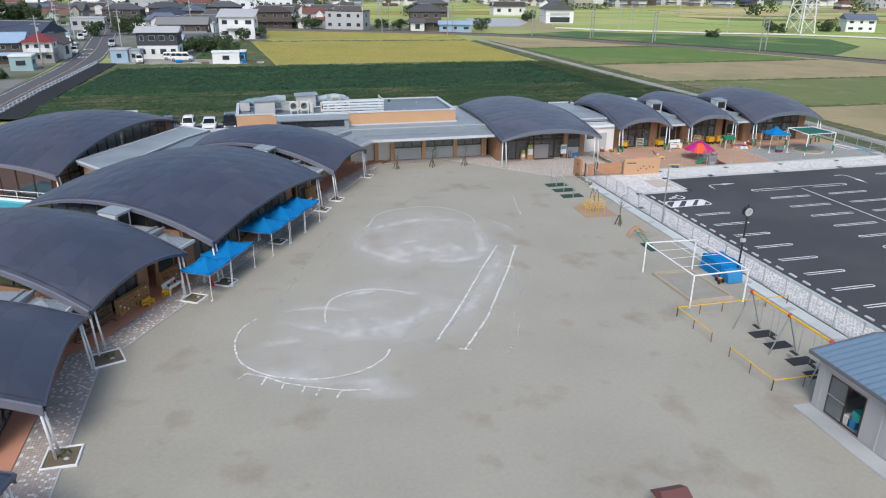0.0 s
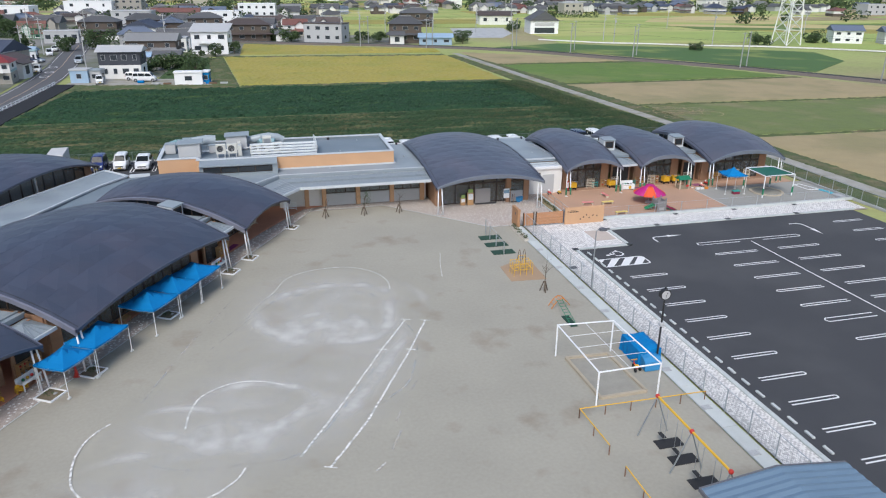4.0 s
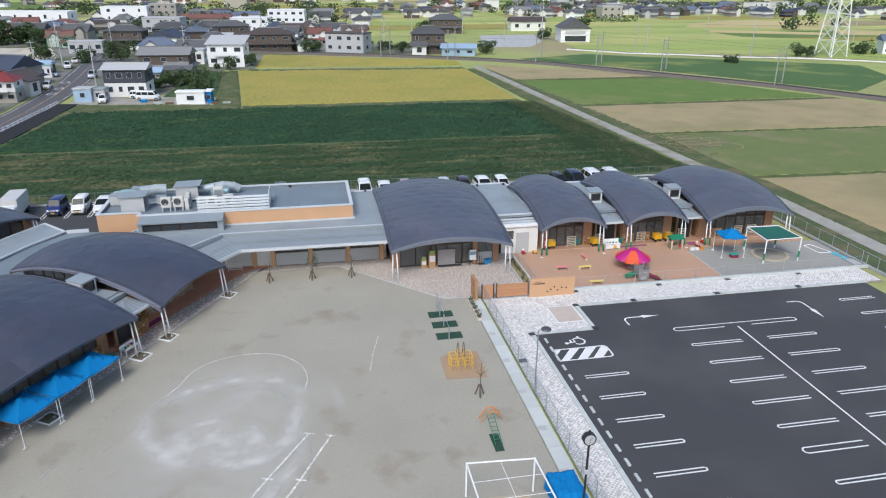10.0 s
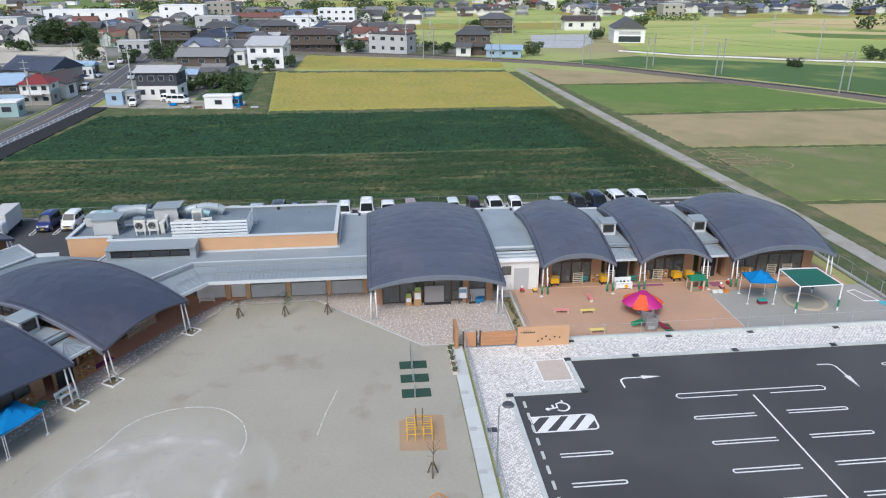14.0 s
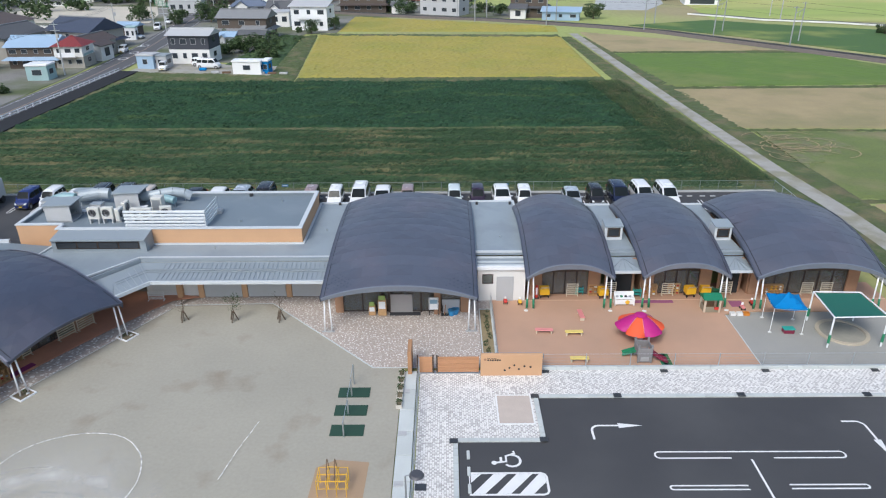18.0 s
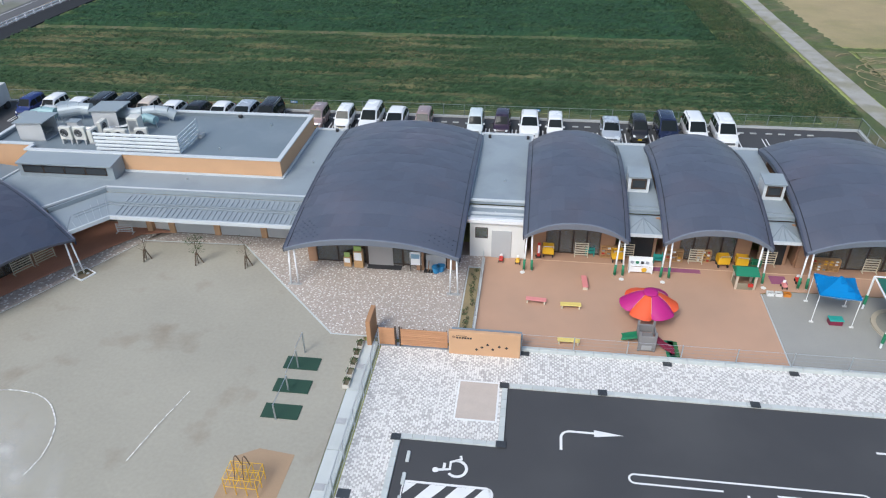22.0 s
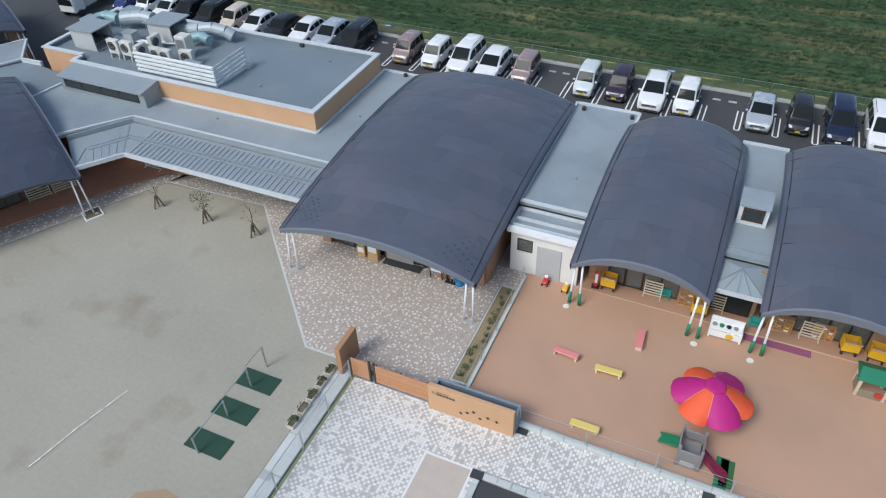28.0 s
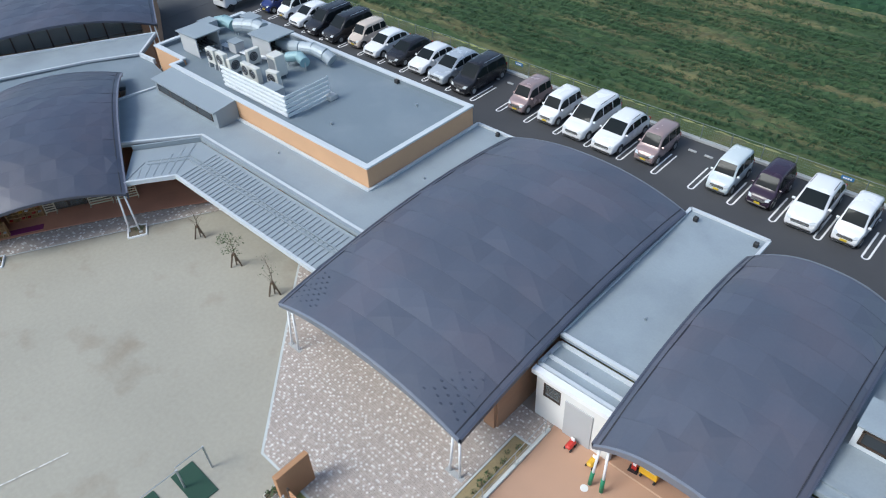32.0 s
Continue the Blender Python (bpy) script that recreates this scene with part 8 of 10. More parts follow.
def car(kind, colour, at, label, turn=0.0):
    """A parked car, its nose towards -y: one lofted shell with glass let into it."""
    L, W, H, B, belt, r0, r1, rb = CARS[kind]
    c = thing("car", pose(at[0], at[1], 0, 0, 0, turn), label, "car", "parked cars")
    pm = mat("car_" + colour, {"white": (0.72, 0.73, 0.74), "black": (0.018, 0.018, 0.022), "silver": (0.46, 0.50, 0.54), "pink": (0.36, 0.27, 0.26), "navy": (0.014, 0.02, 0.05), "blue": (0.02, 0.035, 0.14),
                               "cream": (0.55, 0.47, 0.40), "plum": (0.035, 0.022, 0.04), "pearl": (0.56, 0.62, 0.63)}[colour], 0.25, metal=0.3 if colour in ("silver", "pink") else 0.0, var=0.03, bump=0)
    h, o = W / 2, -L / 2
    prof = [(0.0, 0.50), (0.03, 0.60), (0.10, belt * 0.76), (0.22, belt * 0.86), (B * 0.7, belt * 0.96), (B, belt + 0.02)]
    prof += [(B + (r0 - B) * k / 4, belt + 0.02 + (H - 0.07 - belt) * (k / 4) ** 0.92) for k in (1, 2, 3)]
    prof += [(r0, H - 0.05), (r0 + 0.3, H - 0.01), ((r0 + r1) / 2, H), (r1 - 0.25, H - 0.02), (r1, H - 0.06)]
    prof += [(r1 + (rb - r1) * k / 3, H - 0.06 - (H - belt - 0.1) * (k / 3) ** 1.1) for k in (1, 2)]
    prof += [(rb, belt + 0.04), (L - 0.02, belt - 0.14), (L, 0.52)]

    def width(y):
        f = min(1, 0.80 + 0.20 * (min(y, 0.5) / 0.5) ** 0.5)
        return h * f * (1 - 0.08 * max(0, (y - L + 0.35) / 0.35) ** 2)

    def section(y, zt):
        w_ = width(y)
        k = max(0.0, min(1.0, (zt - belt) / (H - 0.06 - belt)))
        zb = min(belt, zt - 0.05)
        wr = w_ * (0.94 - 0.13 * k)
        zr = zt - 0.03 - 0.06 * k
        return [(w_ * 0.90, 0.20), (w_, 0.33), (w_ * 1.005, zb * 0.68), (w_ * 0.975, zb), (wr, zr), (wr * 0.87, zt - 0.008), (wr * 0.45, zt + 0.012)]

    key = (kind, colour)
    if key not in CARMESH:
        mb, n = MB(), 14
        for y, zt in prof:
            s = section(y, zt)
            mb.v += [(x, o + y, z) for x, z in s] + [(-x, o + y, z) for x, z in s[::-1]]
        m = len(prof)
        mb.f = [(n * i + k, n * i + (k + 1) % n, n * i + n + (k + 1) % n, n * i + n + k) for i in range(m - 1) for k in range(n)] + [tuple(range(n))[::-1], tuple(range(n * (m - 1), n * m))]
        body = mb.mesh("body", pm, True)
        ws, rw_, sw = MB(), MB(), [MB(), MB()]

        def pane(mb2, a, b, up, lift):
            ys2 = [a + (b - a) * k / 5 for k in range(6)]
            for y in ys2:
                zt = np.interp(y, [p[0] for p in prof], [p[1] for p in prof])
                x5 = section(y, zt)[5][0]
                mb2.v += [(x5 * f_, o + y - lift, zt + up + 0.012 * (1 - f_ * f_)) for f_ in (-0.99, -0.5, 0, 0.5, 0.99)]
            mb2.f += [(5 * j + i, 5 * j + i + 1, 5 * j + 6 + i, 5 * j + 5 + i) for j in range(5) for i in range(4)]

        pane(ws, B + 0.06, r0 - 0.03, 0.012, 0.014)
        pane(rw_, r1 + 0.01, r1 + (rb - r1) * 0.86, 0.012, -0.02)
        y_a, y_b = B + (r0 - B) * 0.30, r1 + (rb - r1) * 0.45
        cuts = [(0.0, 0.36), (0.385, 0.70), (0.725, 1.0)] if kind != "kei" else [(0.0, 0.40), (0.43, 0.74), (0.77, 1.0)]
        sides = []
        for s_ in (1, -1):
            for ca, cb in cuts:
                q = MB()
                for k in range(5):
                    y = y_a + (y_b - y_a) * (ca + (cb - ca) * k / 4)
                    zt = np.interp(y, [p[0] for p in prof], [p[1] for p in prof])
                    s = section(y, zt)
                    for f_ in (0.07, 0.84):
                        q.v.append((s_ * (s[3][0] + (s[4][0] - s[3][0]) * f_ + 0.012), o + y, s[3][1] + (s[4][1] - s[3][1]) * f_))
                q.f = [(2 * k, 2 * k + 2, 2 * k + 3, 2 * k + 1) for k in range(4)]
                sides.append(q.mesh("side_window", CARGLASS))
        hl = [MB().add([(s_ * x * h, o + y, z) for x, y, z in ((0.50, 0.035, belt * 0.70), (0.80, 0.10, belt * 0.72), (0.90, 0.24, belt * 0.80), (0.62, 0.13, belt * 0.82), (0.52, 0.02, belt * 0.64), (0.84, 0.09, belt * 0.64))],
                      [(0, 1, 2, 3), (4, 5, 1, 0)]).mesh("headlight", mat("headlight_glass", (0.60, 0.64, 0.66), 0.12, var=0.03, bump=0)) for s_ in (-1, 1)]
        for m_ in hl:
            for v in m_.vertices:
                v.co.y -= 0.03
                v.co.z += 0.012
        tire = MB().rod((-0.1, 0, 0), (0.1, 0, 0), 0.30, 18).mesh("wheel", RUBBER)
        rim = MB().rod((-0.108, 0, 0), (0.108, 0, 0), 0.19, 12).mesh("rim", GREY_METAL)
        arch = MB().rod((-0.03, 0, 0), (0.03, 0, 0), 0.36, 18).mesh("wheel_arch", CARTRIM)
        CARMESH[key] = body, ws.mesh("windscreen", CARGLASS, True), rw_.mesh("rear_window", CARGLASS, True), sides, hl, tire, rim, arch
    body, ws, rw_, sides, hl, tire, rim, arch = CARMESH[key]
    copies(body, "body", c, [(0, 0, 0)])
    copies(ws, "windscreen", c, [(0, 0, 0)])
    copies(rw_, "rear_window", c, [(0, 0, 0)])
    for q in sides:
        copies(q, "side_window", c, [(0, 0, 0)])
    for q in hl:
        copies(q, "headlight", c, [(0, 0, 0)])
    for s in (-1, 1):
        MB().cbox(s * (h + 0.06) - 0.09, o + B + 0.22, belt, s * (h + 0.06) + 0.09, o + B + 0.33, belt + 0.14, 0.03).ob("mirror", pm, c)
        MB().cbox(s * h * 0.88 - 0.06, o + L - 0.07, belt * 0.75, s * h * 0.88 + 0.06, o + L + 0.0, belt + 0.02, 0.02).ob("tail_light", TAIL, c)
        for y in (B * 0.62 + 0.18, L - 0.70):
            copies(arch, "wheel_arch", c, [(s * (h - 0.015), o + y, 0.32)])
            t_ = new("wheel", tire)
            t_.parent, t_.matrix_basis = c, Matrix.Translation((s * (h - 0.07), o + y, 0.30))
            copies(rim, "rim", t_, [(0, 0, 0)])
    MB().cbox(-h * 0.55, o - 0.028, belt * 0.53, h * 0.55, o + 0.06, belt * 0.70, 0.03).ob("grille", CARTRIM if kind != "van" else GALV, c)
    MB().bar((-h * 0.5, o - 0.036, belt * 0.615), (h * 0.5, o - 0.036, belt * 0.615), 0.02, 0.03).ob("grille_bar", GALV, c)
    if kind in ("minivan", "suv", "van"):
        for s in (-1, 1):
            MB().rod((s * h * 0.70, o + r0 + 0.5, H - 0.02), (s * h * 0.70, o + r1 - 0.3, H - 0.03), 0.022, 6).ob("roof_rail", CARTRIM if colour == "white" else GALV, c)
    MB().cbox(-h * 0.74, o - 0.03, 0.22, h * 0.74, o + 0.10, 0.35, 0.03).ob("air_intake", CARTRIM, c)
    MB().box(-0.17, o - 0.045, 0.38, 0.17, o - 0.028, 0.50).ob("number_plate", mat("plate_yellow", (0.62, 0.46, 0.03), 0.5, var=0.02, bump=0) if kind == "kei" else PAINT, c)
    return c


for kind, colour, x, y, lb in (
        ("kei", "blue", -11.3, 89.3, "bright navy small box van parked nose out"), ("kei", "white", -8.85, 89.4, "white small box van parked nose out"), ("hatch", "white", -6.35, 89.2, "white compact hatchback parked by the fence"),
        ("minivan", "black", -3.87, 89.3, "black minivan parked behind the kitchen"), ("minivan", "black", -1.41, 89.3, "black tall wagon parked behind the kitchen"), ("kei", "cream", 1.04, 89.3, "cream small tall wagon parked nose out"), ("hatch", "white", 3.5, 89.2, "white rounded hatchback parked nose out"),
        ("hatch", "black", 5.95, 89.3, "black hatchback with a sloping tail"), ("hatch", "white", 8.41, 89.4, "white hatchback beside a black one"), ("suv", "silver", 10.86, 89.4, "silver estate car parked nose out"), ("minivan", "black", 13.3, 89.4, "large black minivan parked nose out"),
        ("kei", "pink", 18.2, 89.2, "rose-beige small tall wagon parked nose out"), ("kei", "white", 20.75, 89.2, "white small tall wagon with a black grille"), ("minivan", "white", 23.25, 89.4, "white minivan with dark glass"), ("suv", "white", 25.65, 89.1, "white crossover with a black grille"),
        ("kei", "pink", 28.25, 89.2, "rose-beige small wagon with chrome trim"), ("kei", "pearl", 33.1, 89.1, "pale silver small van parked nose out"), ("kei", "plum", 35.5, 89.3, "dark plum small tall wagon parked by the fence"), ("suv", "white", 38.0, 89.3, "white sport utility car parked by the fence"),
        ("kei", "white", 40.3, 89.0, "white small retro hatchback parked by the fence"), ("hatch", "silver", 45.25, 89.0, "silver compact hatchback parked by the fence"), ("kei", "black", 47.7, 89.2, "black small box wagon parked by the fence"), ("minivan", "navy", 50.15, 89.4, "dark navy minivan parked by the fence"),
        ("minivan", "white", 52.6, 89.4, "white minivan near the end of the row"), ("minivan", "white", 55.1, 89.2, "white minivan at the end of the row")):
    car(kind, colour, (x, y), lb, random.Random(int(x * 10)).uniform(-1.2, 1.2))
tr = thing("box_truck", (-15.4, 88.4, 0, 0, 0, 4), "pale grey box truck by the hall", "truck")
MB().cbox(-0.9, -1.6, 0.6, 0.9, 2.6, 2.45, 0.04).ob("box", mat("truck_box_grey", (0.52, 0.52, 0.51), 0.6, var=0.08), tr)
MB().cbox(-0.95, -3.1, 0.45, 0.95, -1.65, 1.9, 0.12).ob("cab", MATS["car_white"], tr)
MB().box(-0.8, -3.115, 1.15, 0.8, -3.1, 1.75).ob("windscreen", CARGLASS, tr)
for s in (-1, 1):
    for y in (-2.5, 1.8):
        MB().rod((s * 0.65, y, 0.36), (s * 0.95, y, 0.36), 0.36, 14).ob("wheel", RUBBER, tr)
MB().box(-0.5, -2.0, 0.4, 0.5, 2.9, 0.68).ob("chassis", BLACK, tr)
for x in (14.9, 38.6):
    s_ = thing("fence_notice", (x, 92.19, 0), "small blue notice plate on the mesh fence", "notice")
    MB().cbox(-0.35, -0.06, 0.85, 0.35, -0.025, 1.1, 0.005).ob("plate", mat("notice_blue", (0.03, 0.13, 0.28), 0.5, var=0.05), s_)
    for k in range(4):
        MB().box(-0.25 + k * 0.13, -0.066, 0.93, -0.16 + k * 0.13, -0.06, 1.02).ob("letter_bar", WHITE, s_)


# ---- fields ----
def crop(name, quad, step, amp, material, label, rows_along="x", row=0.75, ridge=0.5, seed=1, z=0.0, category="field"):
    """A standing crop: a bumpy sheet with plant rows, between four corners."""
    r = np.random.RandomState(seed)
    q = np.array(quad, float)
    w, d = np.linalg.norm(q[1] - q[0]), np.linalg.norm(q[3] - q[0])
    nx, ny = max(3, int(w / step)), max(3, int(d / step))
    u, v = np.meshgrid(np.linspace(0, 1, nx), np.linspace(0, 1, ny))
    P = (q[0] * (1 - u[..., None]) + q[1] * u[..., None]) * (1 - v[..., None]) + (q[3] * (1 - u[..., None]) + q[2] * u[..., None]) * v[..., None]
    X, Y = P[..., 0], P[..., 1]
    low = np.sin(X * 0.31 + 2 * np.sin(Y * 0.17)) * np.sin(Y * 0.23 + 1.7 * np.sin(X * 0.11))
    a = Y if rows_along == "x" else X
    Z = z + amp * (0.25 * low + ridge * np.abs(np.sin(np.pi * a / row)) + 0.75 * r.rand(ny, nx) ** 2 + 0.1)
    edge = np.minimum(np.minimum(u, 1 - u) * w, np.minimum(v, 1 - v) * d)
    Z = np.where(edge < step * 0.6, z - 0.1, Z)
    P = np.stack([X + (r.rand(ny, nx) - 0.5) * step * 0.5, Y + (r.rand(ny, nx) - 0.5) * step * 0.5, Z], -1)
    mb = MB()
    mb.v = P.reshape(-1, 3).tolist()
    mb.f = [(j * nx + i, j * nx + i + 1, (j + 1) * nx + i + 1, (j + 1) * nx + i) for j in range(ny - 1) for i in range(nx - 1)]
    return solid(name, mb, material, label, category, "stuff")


def plants(name, quad, n, size, material, label, row, seed, bare=0.5):
    """Leafy bean plants standing in rows, thinned out in bare streaks."""
    r = np.random.RandomState(seed)
    q = np.array(quad, float)
    u, v = r.rand(n), r.rand(n)
    P = (q[0] * (1 - u[:, None]) + q[1] * u[:, None]) * (1 - v[:, None]) + (q[3] * (1 - u[:, None]) + q[2] * u[:, None]) * v[:, None]
    P[:, 1] = np.round(P[:, 1] / row) * row + r.normal(0, 0.10, n)
    streak = np.sin(P[:, 1] * 1.1 + np.sin(P[:, 0] * 0.13) * 1.6) + np.sin(P[:, 0] * 0.21 + P[:, 1] * 0.7) + r.normal(0, 0.5, n)
    P = P[streak > -1.2 * (1 - bare) - 0.6]
    verts, faces = [], []
    for x, y in P:
        s = size * r.uniform(0.6, 1.25)
        for k in range(5):
            a, t = r.uniform(0, 6.283), r.uniform(0.1, 0.75)
            cx, cy = x + math.cos(a) * s * 0.55, y + math.sin(a) * s * 0.55
            dx, dy = math.cos(a) * s * 0.5, math.sin(a) * s * 0.5
            z = 0.22 + r.uniform(0, 0.28)
            i = len(verts)
            verts += [(cx - dx, cy - dy, z), (cx - dy * 0.7, cy + dx * 0.7, z - 0.03), (cx + dx, cy + dy, z - t * s * 0.6), (cx + dy * 0.7, cy - dx * 0.7, z - 0.03)]
            faces.append((i, i + 1, i + 2, i + 3))
    mb = MB()
    mb.v, mb.f = verts, faces
    return solid(name, mb, material, label, "crop", "stuff")


PLANT = mat("bean_plant_leaf", (0.034, 0.076, 0.032), 0.8, spec=0.25, var=0.25, scale=0.5, fine=8, bump=0, island=0.3)
crop("bean_field", [(-30.5, 120.0), (60.6, 119.4), (58.2, 150.5), (-27.5, 152.0)], 0.42, 0.42, BEANS, "dense dark green bean crop in long rows", seed=1)
crop("weedy_field", [(-31.5, 94.5), (65.2, 94.0), (64.2, 117.8), (-30.8, 117.8)], 0.42, 0.34, WEEDY, "weedy green bean crop with bare streaks", seed=2)
plants("bean_plants", [(10.0, 94.6), (65.0, 94.3), (64.2, 117.6), (10.0, 117.6)], 24000, 0.13, PLANT, "leafy dark green bean plants with bare streaks between", 0.75, 41)
plants("bean_plants", [(-31.0, 94.6), (10.0, 94.6), (10.0, 117.6), (-30.6, 117.6)], 7000, 0.17, PLANT, "leafy bean plants in the western half of the field", 0.75, 42)
plants("bean_plants", [(-30.0, 120.2), (60.4, 119.7), (58.0, 150.2), (-27.3, 151.6)], 8000, 0.28, PLANT, "dense dark bean plants in the farther field", 0.75, 43, 0.9)
plants("headland_weeds", [(58.5, 94.4), (68.8, 94.3), (63.6, 150.4), (55.5, 150.4)], 9000, 0.17, PLANT, "straggling bean plants and weeds at the row ends", 0.75, 44, 0.2)
plants("headland_weeds", [(62.0, 94.4), (69.0, 94.3), (64.2, 150.4), (58.5, 150.4)], 5000, 0.2, MATS["grass"], "tufts of rough grass at the row ends", 0.5, 45, 0.3)
crop("field_bank", [(-31.5, 117.9), (64.2, 117.9), (63.8, 119.3), (-30.7, 119.9)], 0.3, 0.12, GRASS, "dry grassy strip between two crops", seed=3, ridge=0)
crop("grass_verge", [(-34, 92.6), (66.5, 92.5), (66.5, 93.9), (-34, 94.4)], 0.35, 0.14, GRASS, "rough grass behind the fence", seed=4, ridge=0)
crop("grass_verge", [(65.0, 94.0), (69.6, 94.0), (64.4, 206.0), (61.8, 206.0)], 0.4, 0.22, GRASS, "rough grass bank beside the gravel lane", seed=5, ridge=0)
crop("grass_verge", [(-32.0, 92), (-31.5, 94.5), (-27.6, 152.5), (-30.3, 152.5)], 0.4, 0.25, GRASS, "rough grass bank below the road", seed=6, ridge=0)
crop("grass_verge", [(-30, 152.2), (4, 151.7), (3.6, 157.6), (-31, 162.6)], 0.4, 0.2, GRASS, "weedy bank before the yards", seed=7, ridge=0)
crop("grass_verge", [(4, 151.7), (62, 150.8), (61.9, 155.2), (3.9, 155.6)], 0.4, 0.2, GRASS, "weedy bank between crops", seed=38, ridge=0)
crop("rice_field", [(4.0, 155.6), (61.8, 155.2), (61.6, 205.5), (-1.0, 211.0)], 0.6, 0.30, RICE, "ripe golden rice field", seed=8, row=0.6, ridge=0.25)
crop("rice_field", [(3.0, 219.0), (62.5, 216.0), (63.0, 225.0), (3.5, 252.0)], 0.8, 0.30, RICE, "ripe golden rice field beyond a narrow ditch", seed=9, row=0.6, ridge=0.25)
crop("grass_verge", [(-2.0, 156.0), (3.8, 155.6), (-1.2, 211.0), (-5.0, 211.0)], 0.5, 0.3, GRASS, "green weedy bank beside the rice", seed=10, ridge=0)
crop("grass_verge", [(-14.0, 169.5), (-2.2, 167.5), (-5.2, 211.0), (-11.0, 213.5)], 0.6, 0.4, mat("dark_weeds", (0.045, 0.085, 0.03), 0.95, var=0.35, scale=0.5, fine=4, bump=0.7, depth=0.1), "dark weedy ground between gardens and rice", seed=39, ridge=0)
crop("mown_field", [(70.6, 146.0), (131.5, 147.0), (112.0, 180.0), (69.5, 181.5)], 0.9, 0.10, MOWN, "bright green mown field", seed=11, ridge=0)
crop("stubble_field", [(69.0, 183.5), (106.0, 184.0), (102.0, 190.5), (68.0, 215.5)], 1.0, 0.08, STUBBLE, "pale straw stubble field", seed=12, row=1.2, ridge=0.5)
crop("stubble_field", [(73.2, 118.0), (143.0, 116.0), (133.0, 144.0), (71.4, 144.0)], 0.8, 0.08, STUBBLE, "pale straw stubble field beside the lane", seed=13, row=1.2, ridge=0.5)
crop("mown_field", [(75.5, 90), (140, 88), (140, 114.0), (74.8, 116.5)], 0.8, 0.10, mat("dull_green", (0.13, 0.165, 0.05), 0.9, var=0.2, scale=0.3, fine=4, bump=0.5, depth=0.05, tint=(0.21, 0.19, 0.095), tint_scale=0.1, tint_at=0.60), "dull green regrowth with bare tracks", seed=14, ridge=0)
crop("stubble_field", [(77.0, 40), (140, 38), (140, 86.5), (76.2, 88.5)], 0.9, 0.08, STUBBLE, "pale straw stubble field near the car park", seed=15, row=1.2, ridge=0.5)
for k, q in enumerate(([(74.3, 116.6), (140, 114.2), (140, 115.4), (74.2, 117.7)], [(71.4, 144.1), (133, 144.1), (131.5, 146.5), (70.8, 145.9)], [(69.6, 181.6), (112, 180.2), (107, 184), (69, 183.4)], [(75.8, 88.6), (140, 86.8), (140, 87.8), (75.6, 89.8)], [(-1.0, 211.4), (61.6, 206.0), (61.6, 210.6), (-1.0, 214.6)])):
    crop("field_ridge", q, 0.6, 0.2, GRASS, "low grassy ridge between paddies", seed=20 + k, ridge=0)
solid("lane_grass", MB().prism([(67.35, 60), (71.3, 60), (71.0, 88), (69.9, 99), (64.6, 99), (65.2, 93.0), (67.35, 92.3)], -0.11, -0.045), GRASS, "thin rough grass between fence and lane", "grass", "structure")
lane = [(71.2, 40), (71.0, 60), (71.0, 74), (70.6, 88), (69.6, 98), (67.9, 130), (66.2, 170), (64.5, 212)]
lm = MB().add([(x + dx, y, -0.02) for x, y in lane for dx in (0.2, 2.4)], [(2 * i, 2 * i + 1, 2 * i + 3, 2 * i + 2) for i in range(len(lane) - 1)])
solid("gravel_lane", lm, GRAVEL, "pale gravel farm lane", "lane", "structure")
crop("grass_verge", [(67.7, 40), (71.0, 40), (70.5, 92), (67.7, 92)], 0.35, 0.12, GRASS, "rough grass between fence and lane", seed=31, ridge=0)
crop("grass_verge", [(73.6, 40), (77.0, 40), (76.1, 88), (72.9, 88)], 0.35, 0.14, GRASS, "rough grass beside the lane", seed=32, ridge=0)
for k, q in enumerate(([(72.9, 88), (75.9, 88), (74.7, 117.6), (70.9, 117.6)], [(70.9, 117.6), (74.5, 117.6), (73.0, 147.4), (69.5, 147.4)], [(69.5, 147.4), (72.7, 147.4), (67.8, 206), (67.1, 206)])):
    crop("grass_verge", q, 0.4, 0.14, GRASS, "rough grass along the lane", seed=33 + k, ridge=0)
crop("rough_headland", [(60.7, 119.4), (64.2, 119.3), (63.2, 150.6), (58.3, 150.5)], 0.4, 0.2, mat("headland", (0.075, 0.105, 0.038), 0.9, spec=0.2, var=0.3, scale=0.6, fine=5, bump=0.6, depth=0.06, tint=(0.14, 0.13, 0.065), tint_scale=0.5, tint_at=0.55), "weedy headland at the end of the bean rows", seed=37, ridge=0.4)
rk = random.Random(8)
solid("bare_corner", MB().prism([(74.9, 99.5), (76.0, 101.8), (77.9, 101.9), (79.0, 104.6), (81.6, 105.2), (82.4, 107.8), (84.8, 108.8), (83.6, 110.6), (84.4, 112.2), (81.2, 112.6), (80.0, 114.2), (77.4, 114.0), (75.2, 115.9)], -0.1, 0.085), mat("churned_soil", (0.185, 0.185, 0.10), 0.95, var=0.35, scale=0.6, fine=4, bump=0.8, depth=0.06, tint=(0.13, 0.16, 0.055), tint_scale=0.6, tint_at=0.48), "churned bare soil in the field's corner", "ground", "structure")
tracks = MB()
for k in range(46):
    cx_, cy_, r_ = rk.uniform(76, 80), rk.uniform(104, 113), rk.uniform(1.2, 4)
    a0 = rk.uniform(-70, 200)
    q = stroke(arc((cx_, cy_), r_ * 1.3, r_ * 0.8, a0, a0 + rk.uniform(40, 120), 9), rk.uniform(0.1, 0.22), 0.10 + 0.002 * k)
    tracks.add(q.v, q.f)
solid("tyre_tracks", tracks, STUBBLE, "pale curved tyre tracks in the field's corner", "tracks", "stuff")

